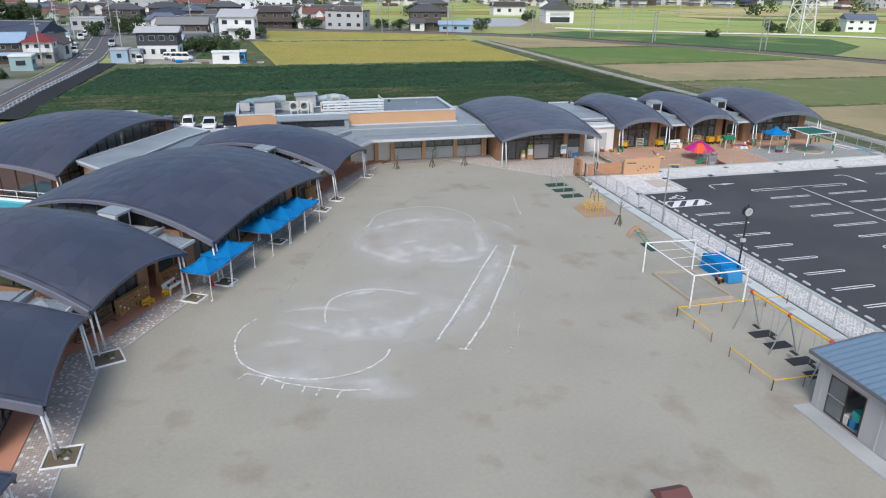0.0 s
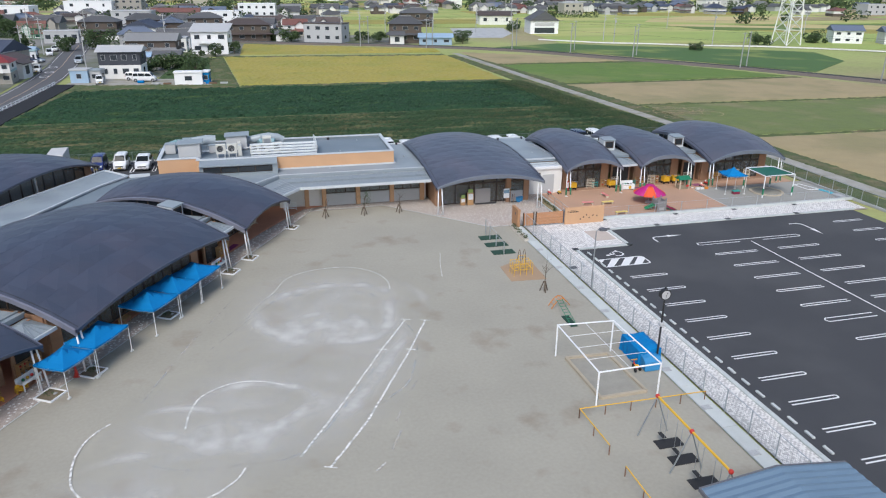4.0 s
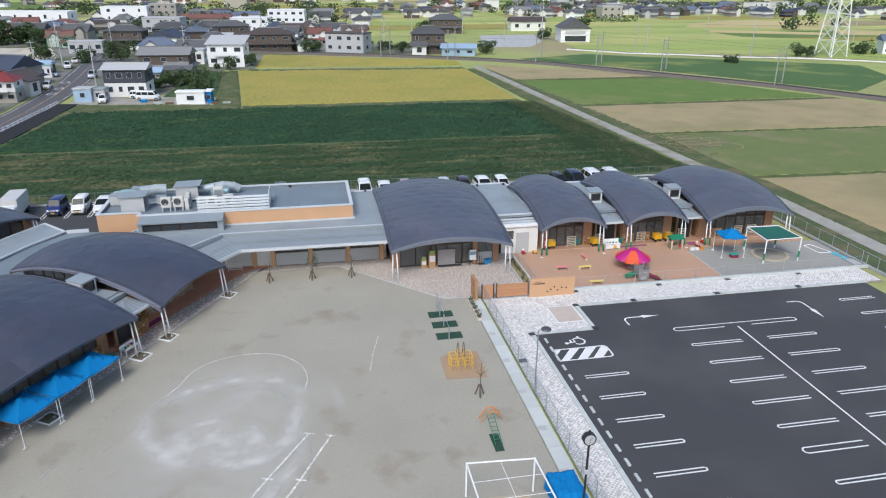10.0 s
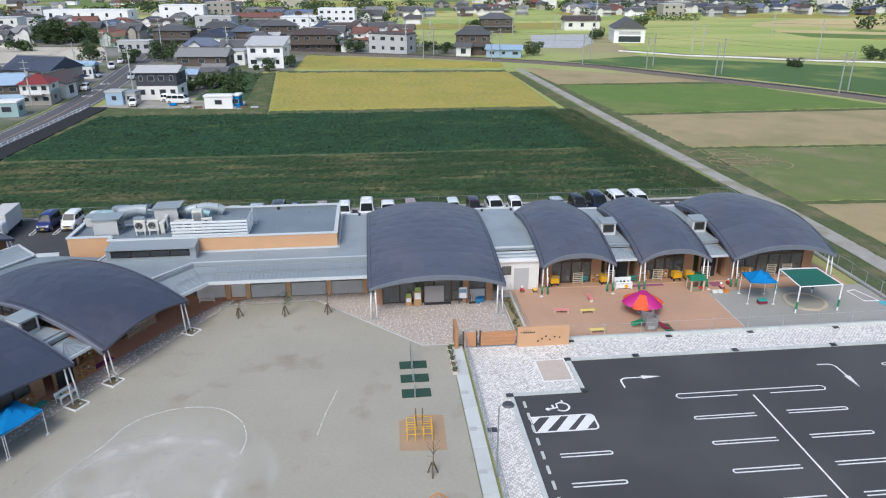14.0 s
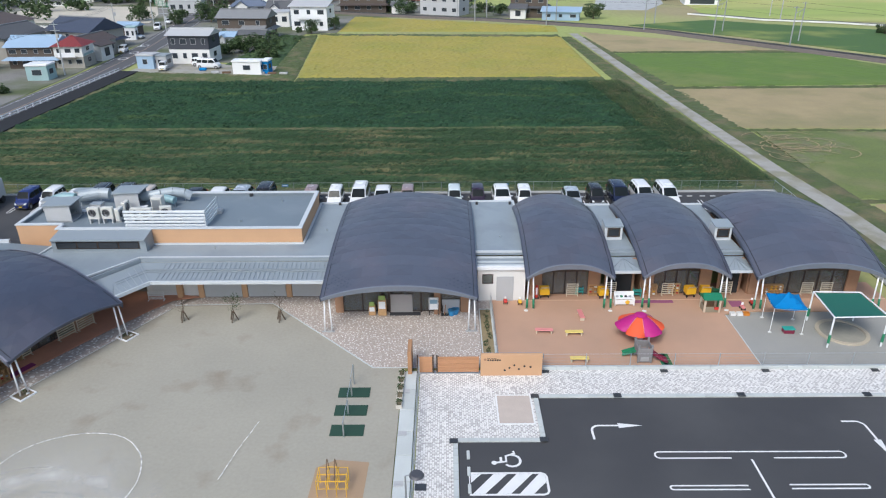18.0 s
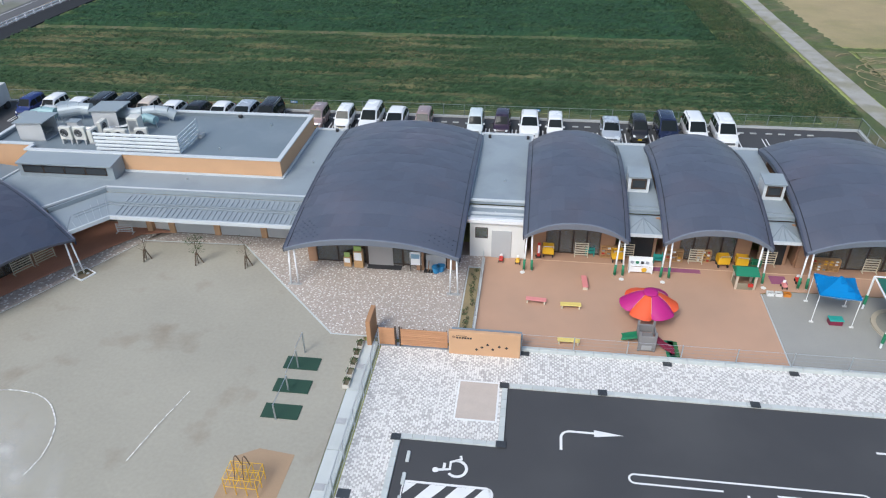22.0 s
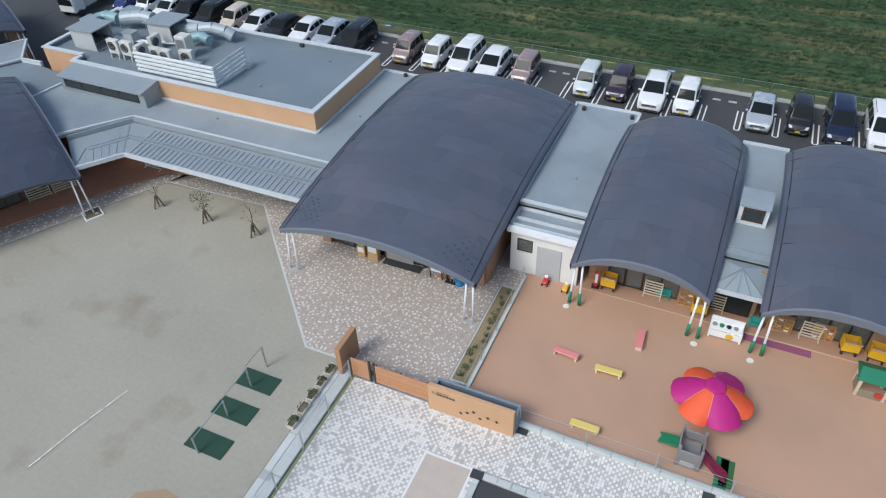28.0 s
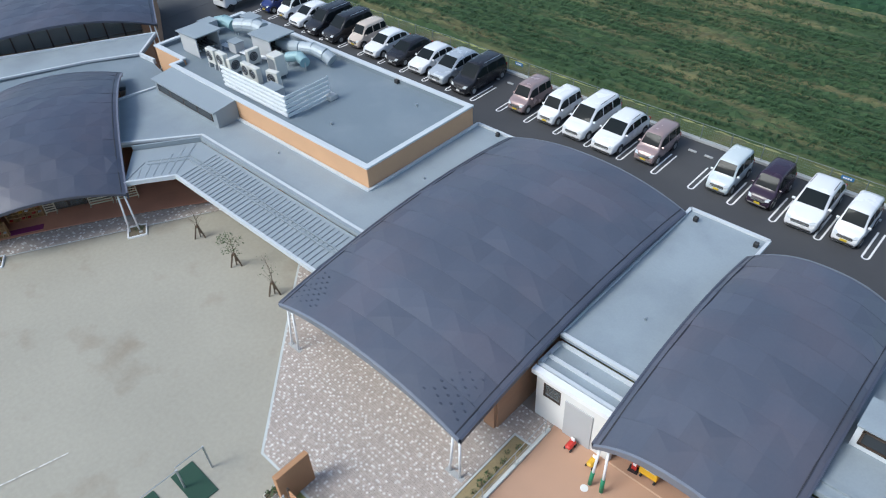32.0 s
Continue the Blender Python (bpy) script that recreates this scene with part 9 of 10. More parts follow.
# patchwork of far fields
rp_ = random.Random(12)
STRAW = mat("dry_straw", (0.50, 0.40, 0.20), 0.95, var=0.14, scale=0.1, fine=2, bump=0.3, depth=0.04, tint=(0.40, 0.36, 0.14), tint_scale=0.05, stretch=(0.3, 1, 1))
FAR = [PALEGREEN] * 6 + [STUBBLE] * 2 + [MOWN] * 2 + [RICE]
far_names = {STRAW.name: "straw", PALEGREEN.name: "pale green", STUBBLE.name: "straw", MOWN.name: "green", RICE.name: "golden"}
beyond = {}
y = 262.0
while y < 1100:
    d = rp_.uniform(16, 34) * (1 + (y - 262) / 500)
    x = -420 + rp_.uniform(-20, 20)
    while x < 760:
        w_ = rp_.uniform(45, 120)
        if (x + w_ > 70 or y > 430) and not (x < 140 and y < 300):
            m_ = rp_.choice(FAR)
            if y > 500:
                q = MB().prism([(x, y), (x + w_ - 2, y + rp_.uniform(-1, 1)), (x + w_ - 2, y + d - 1.5), (x, y + d - 1.5)], -0.11, -0.03)
                beyond.setdefault(m_.name, MB()).add(q.v, q.f)
            else:
                solid("far_field", MB().prism([(x, y), (x + w_ - 2, y + rp_.uniform(-1, 1)), (x + w_ - 2, y + d - 1.5), (x, y + d - 1.5)], -0.11, -0.03), m_, "distant " + far_names[m_.name] + " paddy field", "field", "structure")
        x += w_
    y += d
for mn_, q in beyond.items():
    solid("far_paddies", q, MATS[mn_], "patchwork of " + far_names[mn_] + " paddies near the horizon", "fields", "stuff")
for q, m_, lb in (([(112, 241), (172, 229), (250, 262), (150, 330), (118, 290)], PALEGREEN, "pale green"), ([(176, 227), (206, 200), (330, 230), (262, 262)], PALEGREEN, "pale green"), ([(215, 175), (300, 120), (420, 200), (335, 228), (212, 196)], PALEGREEN, "pale green"),
                  ([(84, 228), (108, 203), (127, 178), (143, 152), (170, 172), (180, 196), (152, 213), (128, 226), (110, 238)], mat("deep_green_crop", (0.060, 0.125, 0.030), 0.9, var=0.2, scale=0.25, fine=3, bump=0.5, depth=0.05, tint=(0.20, 0.24, 0.06), tint_scale=0.06, tint_at=0.62), "deep green"), ([(203, 318), (246, 297), (256, 309), (210, 334)], STRAW, "pale straw"), ([(207, 350), (266, 324), (281, 342), (221, 370)], STRAW, "bright straw"), ([(222, 374), (283, 345), (330, 385), (262, 398)], STRAW, "striped straw"), ([(255, 298), (330, 262), (352, 290), (272, 325)], STRAW, "straw")):
    solid("far_field", MB().prism(q, -0.11, -0.015), m_, "distant " + lb + " field beyond the railway", "field", "structure")

# ---- the railway ----
RAILS = [(-30, 276), (0, 262), (25, 250.5), (45, 243), (60, 235), (75.7, 225.5), (90.2, 214), (106.6, 192.5), (121, 174), (129.5, 162.5), (139.5, 145), (152, 122), (170, 88)]


def along(pts, off):
    out = []
    for i, p in enumerate(pts):
        a, b = pts[max(0, i - 1)], pts[min(len(pts) - 1, i + 1)]
        d = math.hypot(b[0] - a[0], b[1] - a[1])
        out.append((p[0] - (b[1] - a[1]) / d * off, p[1] + (b[0] - a[0]) / d * off))
    return out


bed = MB()
sec = [(-3.6, -0.1), (-1.9, 0.3), (1.9, 0.3), (3.6, -0.1)]
lines = [along(RAILS, o) for o, _ in sec]
bed.add([(*lines[k][i], sec[k][1]) for i in range(len(RAILS)) for k in range(4)], [(4 * i + k, 4 * i + k + 1, 4 * i + 5 + k, 4 * i + 4 + k) for i in range(len(RAILS) - 1) for k in range(3)])
solid("rail_bed", bed, BALLAST, "brown ballast railway embankment", "railway", "structure")
rw = thing("railway_track", (0, 0, 0), "two steel rails on a ballast bed", "railway", kind="structure")
for o in (-0.55, 0.55):
    l_ = along(RAILS, o)
    mb = MB()
    for a, b in zip(l_, l_[1:]):
        mb.bar((*a, 0.38), (*b, 0.38), 0.12, 0.16)
    mb.ob("rail", GRATE, rw)
MAST = mat("mast_grey", (0.30, 0.31, 0.31), 0.6, var=0.06)
PORTALS = [((41, 239), (45, 248)), ((61, 229.5), (65, 238)), ((85.4, 216.2), (92.2, 231)), ((99.7, 203.9), (106, 215)), ((111.7, 187.7), (118, 197)), ((128, 161.5), (132.6, 165.2)), ((144, 133), (150, 137)), ((156, 108), (162, 112))]
for a, b in PORTALS:
    g = thing("catenary_portal", (*a, 0), "grey railway portal of two slim masts and a crossbeam", "mast", "railway masts")
    d = Vector((b[0] - a[0], b[1] - a[1], 0))
    for q in (Vector((0, 0, 0)), d):
        MB().rod(q - Vector((0, 0, 0.3)), q + Vector((0, 0, 9.0)), 0.17, 8, 0.13).ob("mast", MAST, g)
        MB().bar(q + Vector((-0.7, 0, 8.7)), q + Vector((0.7, 0, 8.7)), 0.09).ob("crossarm", GALV, g)
    MB().bar((0, 0, 7.4), (d.x, d.y, 7.4), 0.12).ob("crossbeam", MAST, g)
    MB().bar(d * 0.5 + Vector((0, 0, 7.4)), d * 0.5 + Vector((0, 0, 6.2)), 0.08).ob("drop_bracket", GALV, g)
wr = MB()
for (a, b), (c_, d) in zip(PORTALS, PORTALS[1:]):
    wr.bar((*a, 8.75), (*c_, 8.75), 0.03)
    wr.bar((*b, 8.75), (*d, 8.75), 0.03)
    wr.bar(((a[0] + b[0]) / 2, (a[1] + b[1]) / 2, 6.2), ((c_[0] + d[0]) / 2, (c_[1] + d[1]) / 2, 6.2), 0.03)
solid("overhead_wires", wr, BLACK, "thin dark railway wires", "wires", "stuff")
# white parapet of the road beyond
wp = thing("road_parapet", (0, 0, 0), "long low white road parapet beyond the railway", "parapet", kind="structure")
PP = [(108, 251), (118, 242), (124, 235.5), (142, 227.5), (155, 219), (173, 213), (188, 203), (215, 178), (250, 138)]
for a, b in zip(PP, PP[1:]):
    MB().bar((*a, 0.3), (*b, 0.3), 0.22, 0.42).ob("parapet_wall", PLASTER, wp)
    MB().bar((a[0] + 2.2, a[1] + 3.0, 0.0), (b[0] + 2.2, b[1] + 3.0, 0.0), 5.0, 0.1).ob("road_deck", OLDROAD, wp)

# ---- the lattice pylon ----
py = thing("pylon", (188.5, 219.5, 0, 0, 0, 10), "tall white lattice power pylon", "pylon")
PYL = mat("pylon_steel", (0.74, 0.75, 0.74), 0.5, metal=0.2, var=0.05)


def py_at(z):
    return 3.4 - (3.4 - 1.0) * min(1, z / 34.0)


zs = [0, 5, 9.5, 13.5, 17, 20.5, 24, 27.5, 31, 34.5, 38, 42, 46]
for sx, sy in ((-1, -1), (1, -1), (1, 1), (-1, 1)):
    MB().bar((sx * py_at(0), sy * py_at(0), 0), (sx * py_at(34), sy * py_at(34), 34), 0.34).ob("leg", PYL, py)
    MB().bar((sx * py_at(34), sy * py_at(34), 34), (sx * py_at(46), sy * py_at(46), 46), 0.28).ob("upper_leg", PYL, py)
for a, b in zip(zs, zs[1:]):
    for k in range(4):
        s0, s1 = ((-1, -1), (1, -1), (1, 1), (-1, 1))[k], ((-1, -1), (1, -1), (1, 1), (-1, 1))[(k + 1) % 4]
        for p, q in (((s0, a), (s1, b)), ((s1, a), (s0, b)), ((s0, b), (s1, b))):
            MB().bar((p[0][0] * py_at(p[1]), p[0][1] * py_at(p[1]), p[1]), (q[0][0] * py_at(q[1]), q[0][1] * py_at(q[1]), q[1]), 0.13).ob("brace", PYL, py)
for z in (34.5, 39, 43.5):
    MB().bar((-7, 0, z), (7, 0, z), 0.3).ob("crossarm", PYL, py)
    for s in (-1, 1):
        MB().rod((s * 6.8, 0, z), (s * 6.8, 0, z - 2), 0.12, 6).ob("insulator", GREY_METAL, py)

# ---- the road on the west ----
ROAD = [(-37.2, 60), (-36.8, 100), (-36.6, 130), (-36.4, 155), (-37.2, 175), (-39.3, 198), (-42.6, 222), (-47, 255), (-52, 300), (-60, 380)]
l0, l1 = along(ROAD, 3.6), along(ROAD, -3.6)
solid("road", MB().add([(*p, -0.01) for pr_ in zip(l0, l1) for p in pr_], [(2 * i, 2 * i + 1, 2 * i + 3, 2 * i + 2) for i in range(len(ROAD) - 1)]), OLDROAD, "grey asphalt village road", "road", "structure")
for o in (-3.1, 2.9):
    l_ = along(ROAD, o)
    mb = stroke(l_, 0.10, 0.004)
    solid("road_line", mb, PAINT, "white edge line on the village road", "road marking", "structure")
solid("road_line", stroke(along(ROAD, 0.1), 0.13, 0.004), mat("faded_orange", (0.50, 0.36, 0.24), 0.7, var=0.1), "faded orange centre line on the village road", "road marking", "structure")
for y_, x_ in ((178.0, -38.6), (186.0, -39.4), (196.0, -40.9)):
    solid("road_sign_paint", stroke(arc((x_, y_), 0.9, 1.3, 0, 360, 16)[:-1], 0.3, 0.004, True), PAINT, "white painted diamond mark on the road", "road marking", "structure")
gr = thing("guard_rail", (0, 0, 0), "white steel guard rail along the road bank", "guard rail")
GL = [(-34.3, 100), (-34.1, 124), (-33.3, 140), (-32.6, 162)]
for a, b in zip(GL, GL[1:]):
    for z in (0.5, 0.85):
        MB().bar((*a, z), (*b, z), 0.06, 0.12).ob("rail", WHITE, gr)
    n = int(math.hypot(b[0] - a[0], b[1] - a[1]) / 2)
    for i in range(n):
        q = (a[0] + (b[0] - a[0]) * i / n, a[1] + (b[1] - a[1]) * i / n)
        MB().bar((*q, -0.3), (*q, 0.95), 0.11).ob("post", WHITE, gr)
rwall = MB()
for a, b in zip(GL, GL[1:]):
    rwall.add([(a[0] + 0.15, a[1], 0.34), (b[0] + 0.15, b[1], 0.34), (b[0] + 3.7, b[1], 0.24), (a[0] + 3.7, a[1], 0.24), (a[0] - 0.15, a[1], 0.2), (b[0] - 0.15, b[1], 0.2), (a[0] - 0.15, a[1], -0.1), (b[0] - 0.15, b[1], -0.1)], [(0, 1, 2, 3), (4, 5, 1, 0), (6, 7, 5, 4)])
for a, b in zip(GL, GL[1:]):
    rwall.add([(a[0] + 3.7, a[1], 0.24), (b[0] + 3.7, b[1], 0.24), (b[0] + 3.72, b[1], -0.1), (a[0] + 3.72, a[1], -0.1)], [(0, 1, 2, 3)])
solid("road_wall", rwall, mat("dark_concrete", (0.034, 0.036, 0.04), 0.95, var=0.2, spec=0.1), "dark low retaining wall under the guard rail", "wall", "structure")

solid("village_ground", MB().prism([(-300, 118), (-40.2, 118), (-41, 160), (-43.5, 200), (-50, 250), (-58, 310), (-70, 420), (-120, 520), (-330, 520)], -0.11, -0.05), mat("village_earth", (0.21, 0.205, 0.19), 0.95, var=0.25, scale=0.15, fine=3, bump=0.4, depth=0.04, tint=(0.09, 0.11, 0.045), tint_scale=0.06, tint_at=0.5), "grey yards and gardens between village houses", "ground", "structure")
solid("village_ground", MB().prism([(-33, 176), (-9, 172), (-5, 215), (3, 216), (4, 251), (62, 246), (66, 262), (40, 290), (60, 420), (20, 480), (-90, 480), (-56, 320), (-40, 225)], -0.11, -0.045), MATS["village_earth"], "grey yards and gardens beyond the rice", "ground", "structure")

# ---- houses ----
TILE = mat("grey_roof_tile", (0.085, 0.088, 0.094), 0.75, var=0.12, scale=0.8, fine=6, bump=0.6, depth=0.05, each=0.2)
LIGHTTILE = mat("light_roof_tile", (0.19, 0.195, 0.20), 0.75, var=0.12, scale=0.8, fine=6, bump=0.6, depth=0.05, each=0.15)
NAVYTILE = mat("navy_roof_tile", (0.048, 0.062, 0.098), 0.7, var=0.12, scale=0.8, fine=6, bump=0.6, depth=0.05, each=0.15)
RUST = mat("rust_roof", (0.17, 0.075, 0.06), 0.6, var=0.15, scale=0.8, fine=6, each=0.15)
RIDGE = mat("pale_ridge_tile", (0.23, 0.235, 0.24), 0.6, var=0.1)
TILE2 = mat("brown_roof_tile", (0.085, 0.066, 0.06), 0.65, var=0.12, scale=0.8, fine=6, bump=0.6, depth=0.05, each=0.2)
mat("slate_blue_roof", (0.12, 0.15, 0.21), 0.65, var=0.08)
REDROOF = mat("red_roof", (0.20, 0.03, 0.03), 0.6, var=0.1, scale=0.8, fine=6)
BLUEROOF = mat("pale_blue_roof", (0.30, 0.42, 0.55), 0.5, var=0.08, scale=0.6, fine=6)
SIDING = mat("beige_siding", (0.36, 0.34, 0.30), 0.8, var=0.08, scale=0.6, each=0.1)
DARKSIDE = mat("dark_siding", (0.045, 0.05, 0.065), 0.7, var=0.08, scale=0.6)
# brown timber, made darker to include the shade below deep eaves
TIMBER = mat("old_timber_wall", (0.10, 0.080, 0.066), 0.85, var=0.12, scale=0.8)
TEAL = mat("teal_wall", (0.30, 0.43, 0.44), 0.75, var=0.08)
WPANE = mat("far_window", (0.04, 0.05, 0.06), 0.12, var=0.03, bump=0)


def house(at, turn, w, d, h, roof, wall_m, roof_m, label, storeys=2, upper=None, pitch=0.42, skirt=False, name="house", cols=3, balcony=False, near=True, porch=0):
    g = thing(name, pose(at[0], at[1], 0, 0, 0, turn), label, "house" if name == "house" else "building", "village houses")
    x, y = w / 2, d / 2
    hs_ = h / storeys
    if upper:
        MB().box(-x, -y, -0.1, x, y, hs_).ob("wall", wall_m, g)
        MB().box(-x - 0.02, -y - 0.02, hs_, x + 0.02, y + 0.02, h).ob("wall", upper, g)
    else:
        MB().box(-x, -y, -0.1, x, y, h).ob("wall", wall_m, g)
    o = 0.55
    if roof == "flat":
        MB().cbox(-x - 0.15, -y - 0.15, h, x + 0.15, y + 0.15, h + 0.35, 0.05).ob("roof", roof_m, g)
    elif roof == "shed":
        MB().add([(-x - o, -y - o, h), (x + o, -y - o, h), (x + o, y + o, h + d * 0.25), (-x - o, y + o, h + d * 0.25), (-x - o, -y - o, h + 0.18), (x + o, -y - o, h + 0.18), (x + o, y + o, h + d * 0.25 + 0.18), (-x - o, y + o, h + d * 0.25 + 0.18)],
                 [(3, 2, 1, 0), (4, 5, 6, 7), (0, 1, 5, 4), (1, 2, 6, 5), (2, 3, 7, 6), (3, 0, 4, 7)]).ob("roof", roof_m, g)
    else:
        r = pitch * y
        e = x + o if roof == "gable" else max(0.3, x - y * 0.85)
        rb = MB().add([(-x - o, -y - o, h - 0.1), (x + o, -y - o, h - 0.1), (x + o, y + o, h - 0.1), (-x - o, y + o, h - 0.1), (-e, 0, h + r), (e, 0, h + r)],
                      [(0, 1, 5, 4), (2, 3, 4, 5), (1, 2, 5), (3, 0, 4), (3, 2, 1, 0)])
        if not near:
            # a cross gable towards the front
            c, hw = (x * 0.45 if int(w * 10) % 2 else -x * 0.4), x * 0.42
            zr = h + r * 0.72
            rb.add([(c - hw, -y - 1.3, h - 0.15), (c, -y - 1.5, zr), (c + hw, -y - 1.3, h - 0.15), (c - hw, -y * 0.2, h - 0.1), (c, -y * 0.1, zr), (c + hw, -y * 0.2, h - 0.1)], [(0, 1, 4, 3), (1, 2, 5, 4)])
            MB().add([(c - hw * 0.8, -y - 1.0, -0.1), (c + hw * 0.8, -y - 1.0, -0.1), (c + hw * 0.8, -y - 1.0, h), (c, -y - 1.0, zr - 0.15), (c - hw * 0.8, -y - 1.0, h), (c - hw * 0.8, -y, -0.1), (c + hw * 0.8, -y, -0.1), (c + hw * 0.8, -y, h), (c - hw * 0.8, -y, h)],
                     [(0, 1, 2, 3, 4), (1, 6, 7, 2), (5, 0, 4, 8)]).ob("front_gable", PLASTER if int(w * 100) % 3 else wall_m, g)
        rb.ob("roof", roof_m, g)
        MB().bar((-e, 0, h + r + 0.05), (e, 0, h + r + 0.05), 0.35, 0.22).ob("ridge", RIDGE if roof_m in (TILE, TILE2, NAVYTILE) else roof_m, g)
        if roof == "gable":
            MB().add([(-x, -y, h - 0.05), (-x, y, h - 0.05), (-x, 0, h + r * 0.9), (x, -y, h - 0.05), (x, y, h - 0.05), (x, 0, h + r * 0.9)], [(0, 2, 1), (3, 4, 5)]).ob("gable", wall_m if not upper else upper, g)
    if skirt:
        k = 1.1
        MB().add([(-x - k, -y - k, hs_ - 0.45), (x + k, -y - k, hs_ - 0.45), (x + k, y + k, hs_ - 0.45), (-x - k, y + k, hs_ - 0.45), (-x, -y, hs_ + 0.15), (x, -y, hs_ + 0.15), (x, y, hs_ + 0.15), (-x, y, hs_ + 0.15)],
                 [(0, 1, 5, 4), (1, 2, 6, 5), (2, 3, 7, 6), (3, 0, 4, 7), (3, 2, 1, 0)]).ob("skirt_roof", roof_m, g)
    for s in range(storeys):
        for c in range(cols):
            cx = -x + w * (c + 0.5) / cols
            ww, zz = min(1.7, w / cols * 0.6), s * hs_ + hs_ * 0.38
            k = (0.55, 1.0, 0.8)[(c + s + int(w)) % 3]
            f = MB().box(cx - ww * k / 2, -y - 0.07, zz, cx + ww * k / 2, -y - 0.021, zz + hs_ * 0.36).ob("window", WPANE, g)
            if near:
                MB().box(cx - ww * k / 2 - 0.06, -y - 0.05, zz - 0.06, cx + ww * k / 2 + 0.06, -y - 0.0215, zz + hs_ * 0.36 + 0.06).ob("window_frame", GREYWALL, f)
        if near:
            MB().box(x + 0.021, -0.9, s * hs_ + hs_ * 0.4, x + 0.06, 0.5, s * hs_ + hs_ * 0.75).ob("window", WPANE, g)
    if porch:
        # a lower wing with a lean-to roof along the front
        a, b, e, hp = porch * x * 0.1, porch * x * 0.95, y + d * 0.42, hs_ * 0.92
        a, b = min(a, b), max(a, b)
        MB().box(a, -e, -0.1, b, -y - 0.022, hp).ob("porch_wall", PLASTER if wall_m is not PLASTER else SIDING, g)
        sloped((a - 0.5, -e - 0.6, hp - 0.05), (b + 0.5, -e - 0.6, hp - 0.05), (b + 0.5, -y - 0.025, hp + d * 0.14), (a - 0.5, -y - 0.025, hp + d * 0.14), "porch_roof", roof_m, g, 0.15)
        MB().box((a + b) / 2 - 0.8, -e - 0.05, hp * 0.25, (a + b) / 2 + 0.8, -e - 0.002, hp * 0.8).ob("window", WPANE, g)
    if balcony:
        MB().box(-x * 0.6, -y - 1.0, hs_ - 0.1, x * 0.6, -y - 0.02, hs_ + 0.1).ob("balcony_floor", wall_m, g)
        MB().box(-x * 0.6, -y - 1.08, hs_ + 0.1, x * 0.6, -y - 1.0, hs_ + 1.0).ob("balcony_front", WHITE, g)
    return g


house((-21.2, 174.6), -4, 8.6, 6.4, 5.8, "gable", PLASTER, GREYWALL, "two-storey house, white below and black above", upper=DARKSIDE, pitch=0.3, cols=4)
house((-28.6, 167.4), -8, 3.6, 3.0, 2.5, "flat", BLUEROOF, GREYWALL, "pale blue corrugated shed by the road", 1, name="shed", cols=1)
house((-25.6, 167.6), -8, 2.4, 2.6, 2.3, "flat", GREYWALL, RIBMETAL, "grey open shed beside the blue one", 1, name="shed", cols=1)
house((-6.4, 160.4), -4, 5.6, 2.2, 2.3, "flat", WHITE, WHITE, "white site cabin at the field's edge", 1, name="site_cabin", cols=1)
house((-2.9, 161.2), -6, 1.2, 2.4, 2.3, "flat", BLUECLOTH, WHITE, "blue-sided crate beside the site cabin", 1, name="shed", cols=1)
house((-4.6, 225.2), -8, 10.2, 7.4, 6.1, "shed", WHITE, GREYWALL, "tall white house with a balcony and garage", balcony=True)
house((-18.5, 208.0), -5, 12.5, 8, 5.4, "gable", TIMBER, LIGHTTILE, "old timber house with a pale grey tiled roof", skirt=True, porch=1)
house((-14, 196), -4, 6, 4, 2.8, "gable", SIDING, TILE, "small garden shed with a tiled roof", 1, name="shed", cols=1)
house((-29.5, 276), 78, 11, 11, 4.4, "gable", PLASTER, NAVYTILE, "white gabled house with a navy roof")
house((-17.5, 232), -2, 11, 6, 3.8, "flat", PLASTER, GREYWALL, "long low white building", 1, name="workshop", cols=4)
house((5.5, 267), -2, 15, 9, 5.6, "hip", TIMBER, TILE2, "two-storey brown timber house with balconies", skirt=True, cols=4)
house((-11, 309), 3, 13, 9, 5.6, "hip", TIMBER, TILE, "dark timber house with a tiled roof", skirt=True)
house((-46, 289), -4, 13, 9, 5.6, "hip", TIMBER, TILE, "dark tiled house with a deep porch", skirt=True)
house((-32, 300), 4, 13, 10, 5.6, "hip", TIMBER, TILE, "broad dark tiled house behind a blue-roofed one", skirt=True)
house((-22, 288), 92, 10, 8, 5.2, "gable", TIMBER, MATS["slate_blue_roof"], "gabled house with a slate-blue roof")
house((-54.2, 268), 2, 10.5, 5, 3.6, "flat", GREYWALL, GREYWALL, "pale prefabricated shed beside the road", 1, name="shed", cols=4)
house((-127, 436), -7, 46, 12, 5.2, "flat", WHITE, WHITE, "long low white works hall", 1, name="works_hall", cols=6)
house((-57, 437), -6, 14, 10, 8.8, "flat", SIDING, SIDING, "cream three-storey flats in the village", 3, name="apartment_block", cols=4)
house((-76, 432), -6, 24, 10, 7.6, "flat", WHITE, WHITE, "white two-storey hall in the village", 2, name="apartment_block", cols=3)
house((32, 258), -28, 14.0, 7, 6.0, "flat", GREYWALL, TILE2, "pale grey two-storey flats with a brown roof", cols=4, name="apartment_block")
house((58.4, 251), -10, 11, 8, 6.4, "hip", TIMBER, TILE, "dark tiled farmhouse by the railway", skirt=True, pitch=0.6, porch=-1)
house((67.0, 241.5), -14, 11, 4, 2.3, "shed", BLUEROOF, BLUEROOF, "long pale blue storage shed", 1, name="shed", cols=3)
gh = house((123, 286), 80, 13, 11.5, 5.2, "gable", WHITE, TILE, "large white house, its gable towards the railway", pitch=0.62)
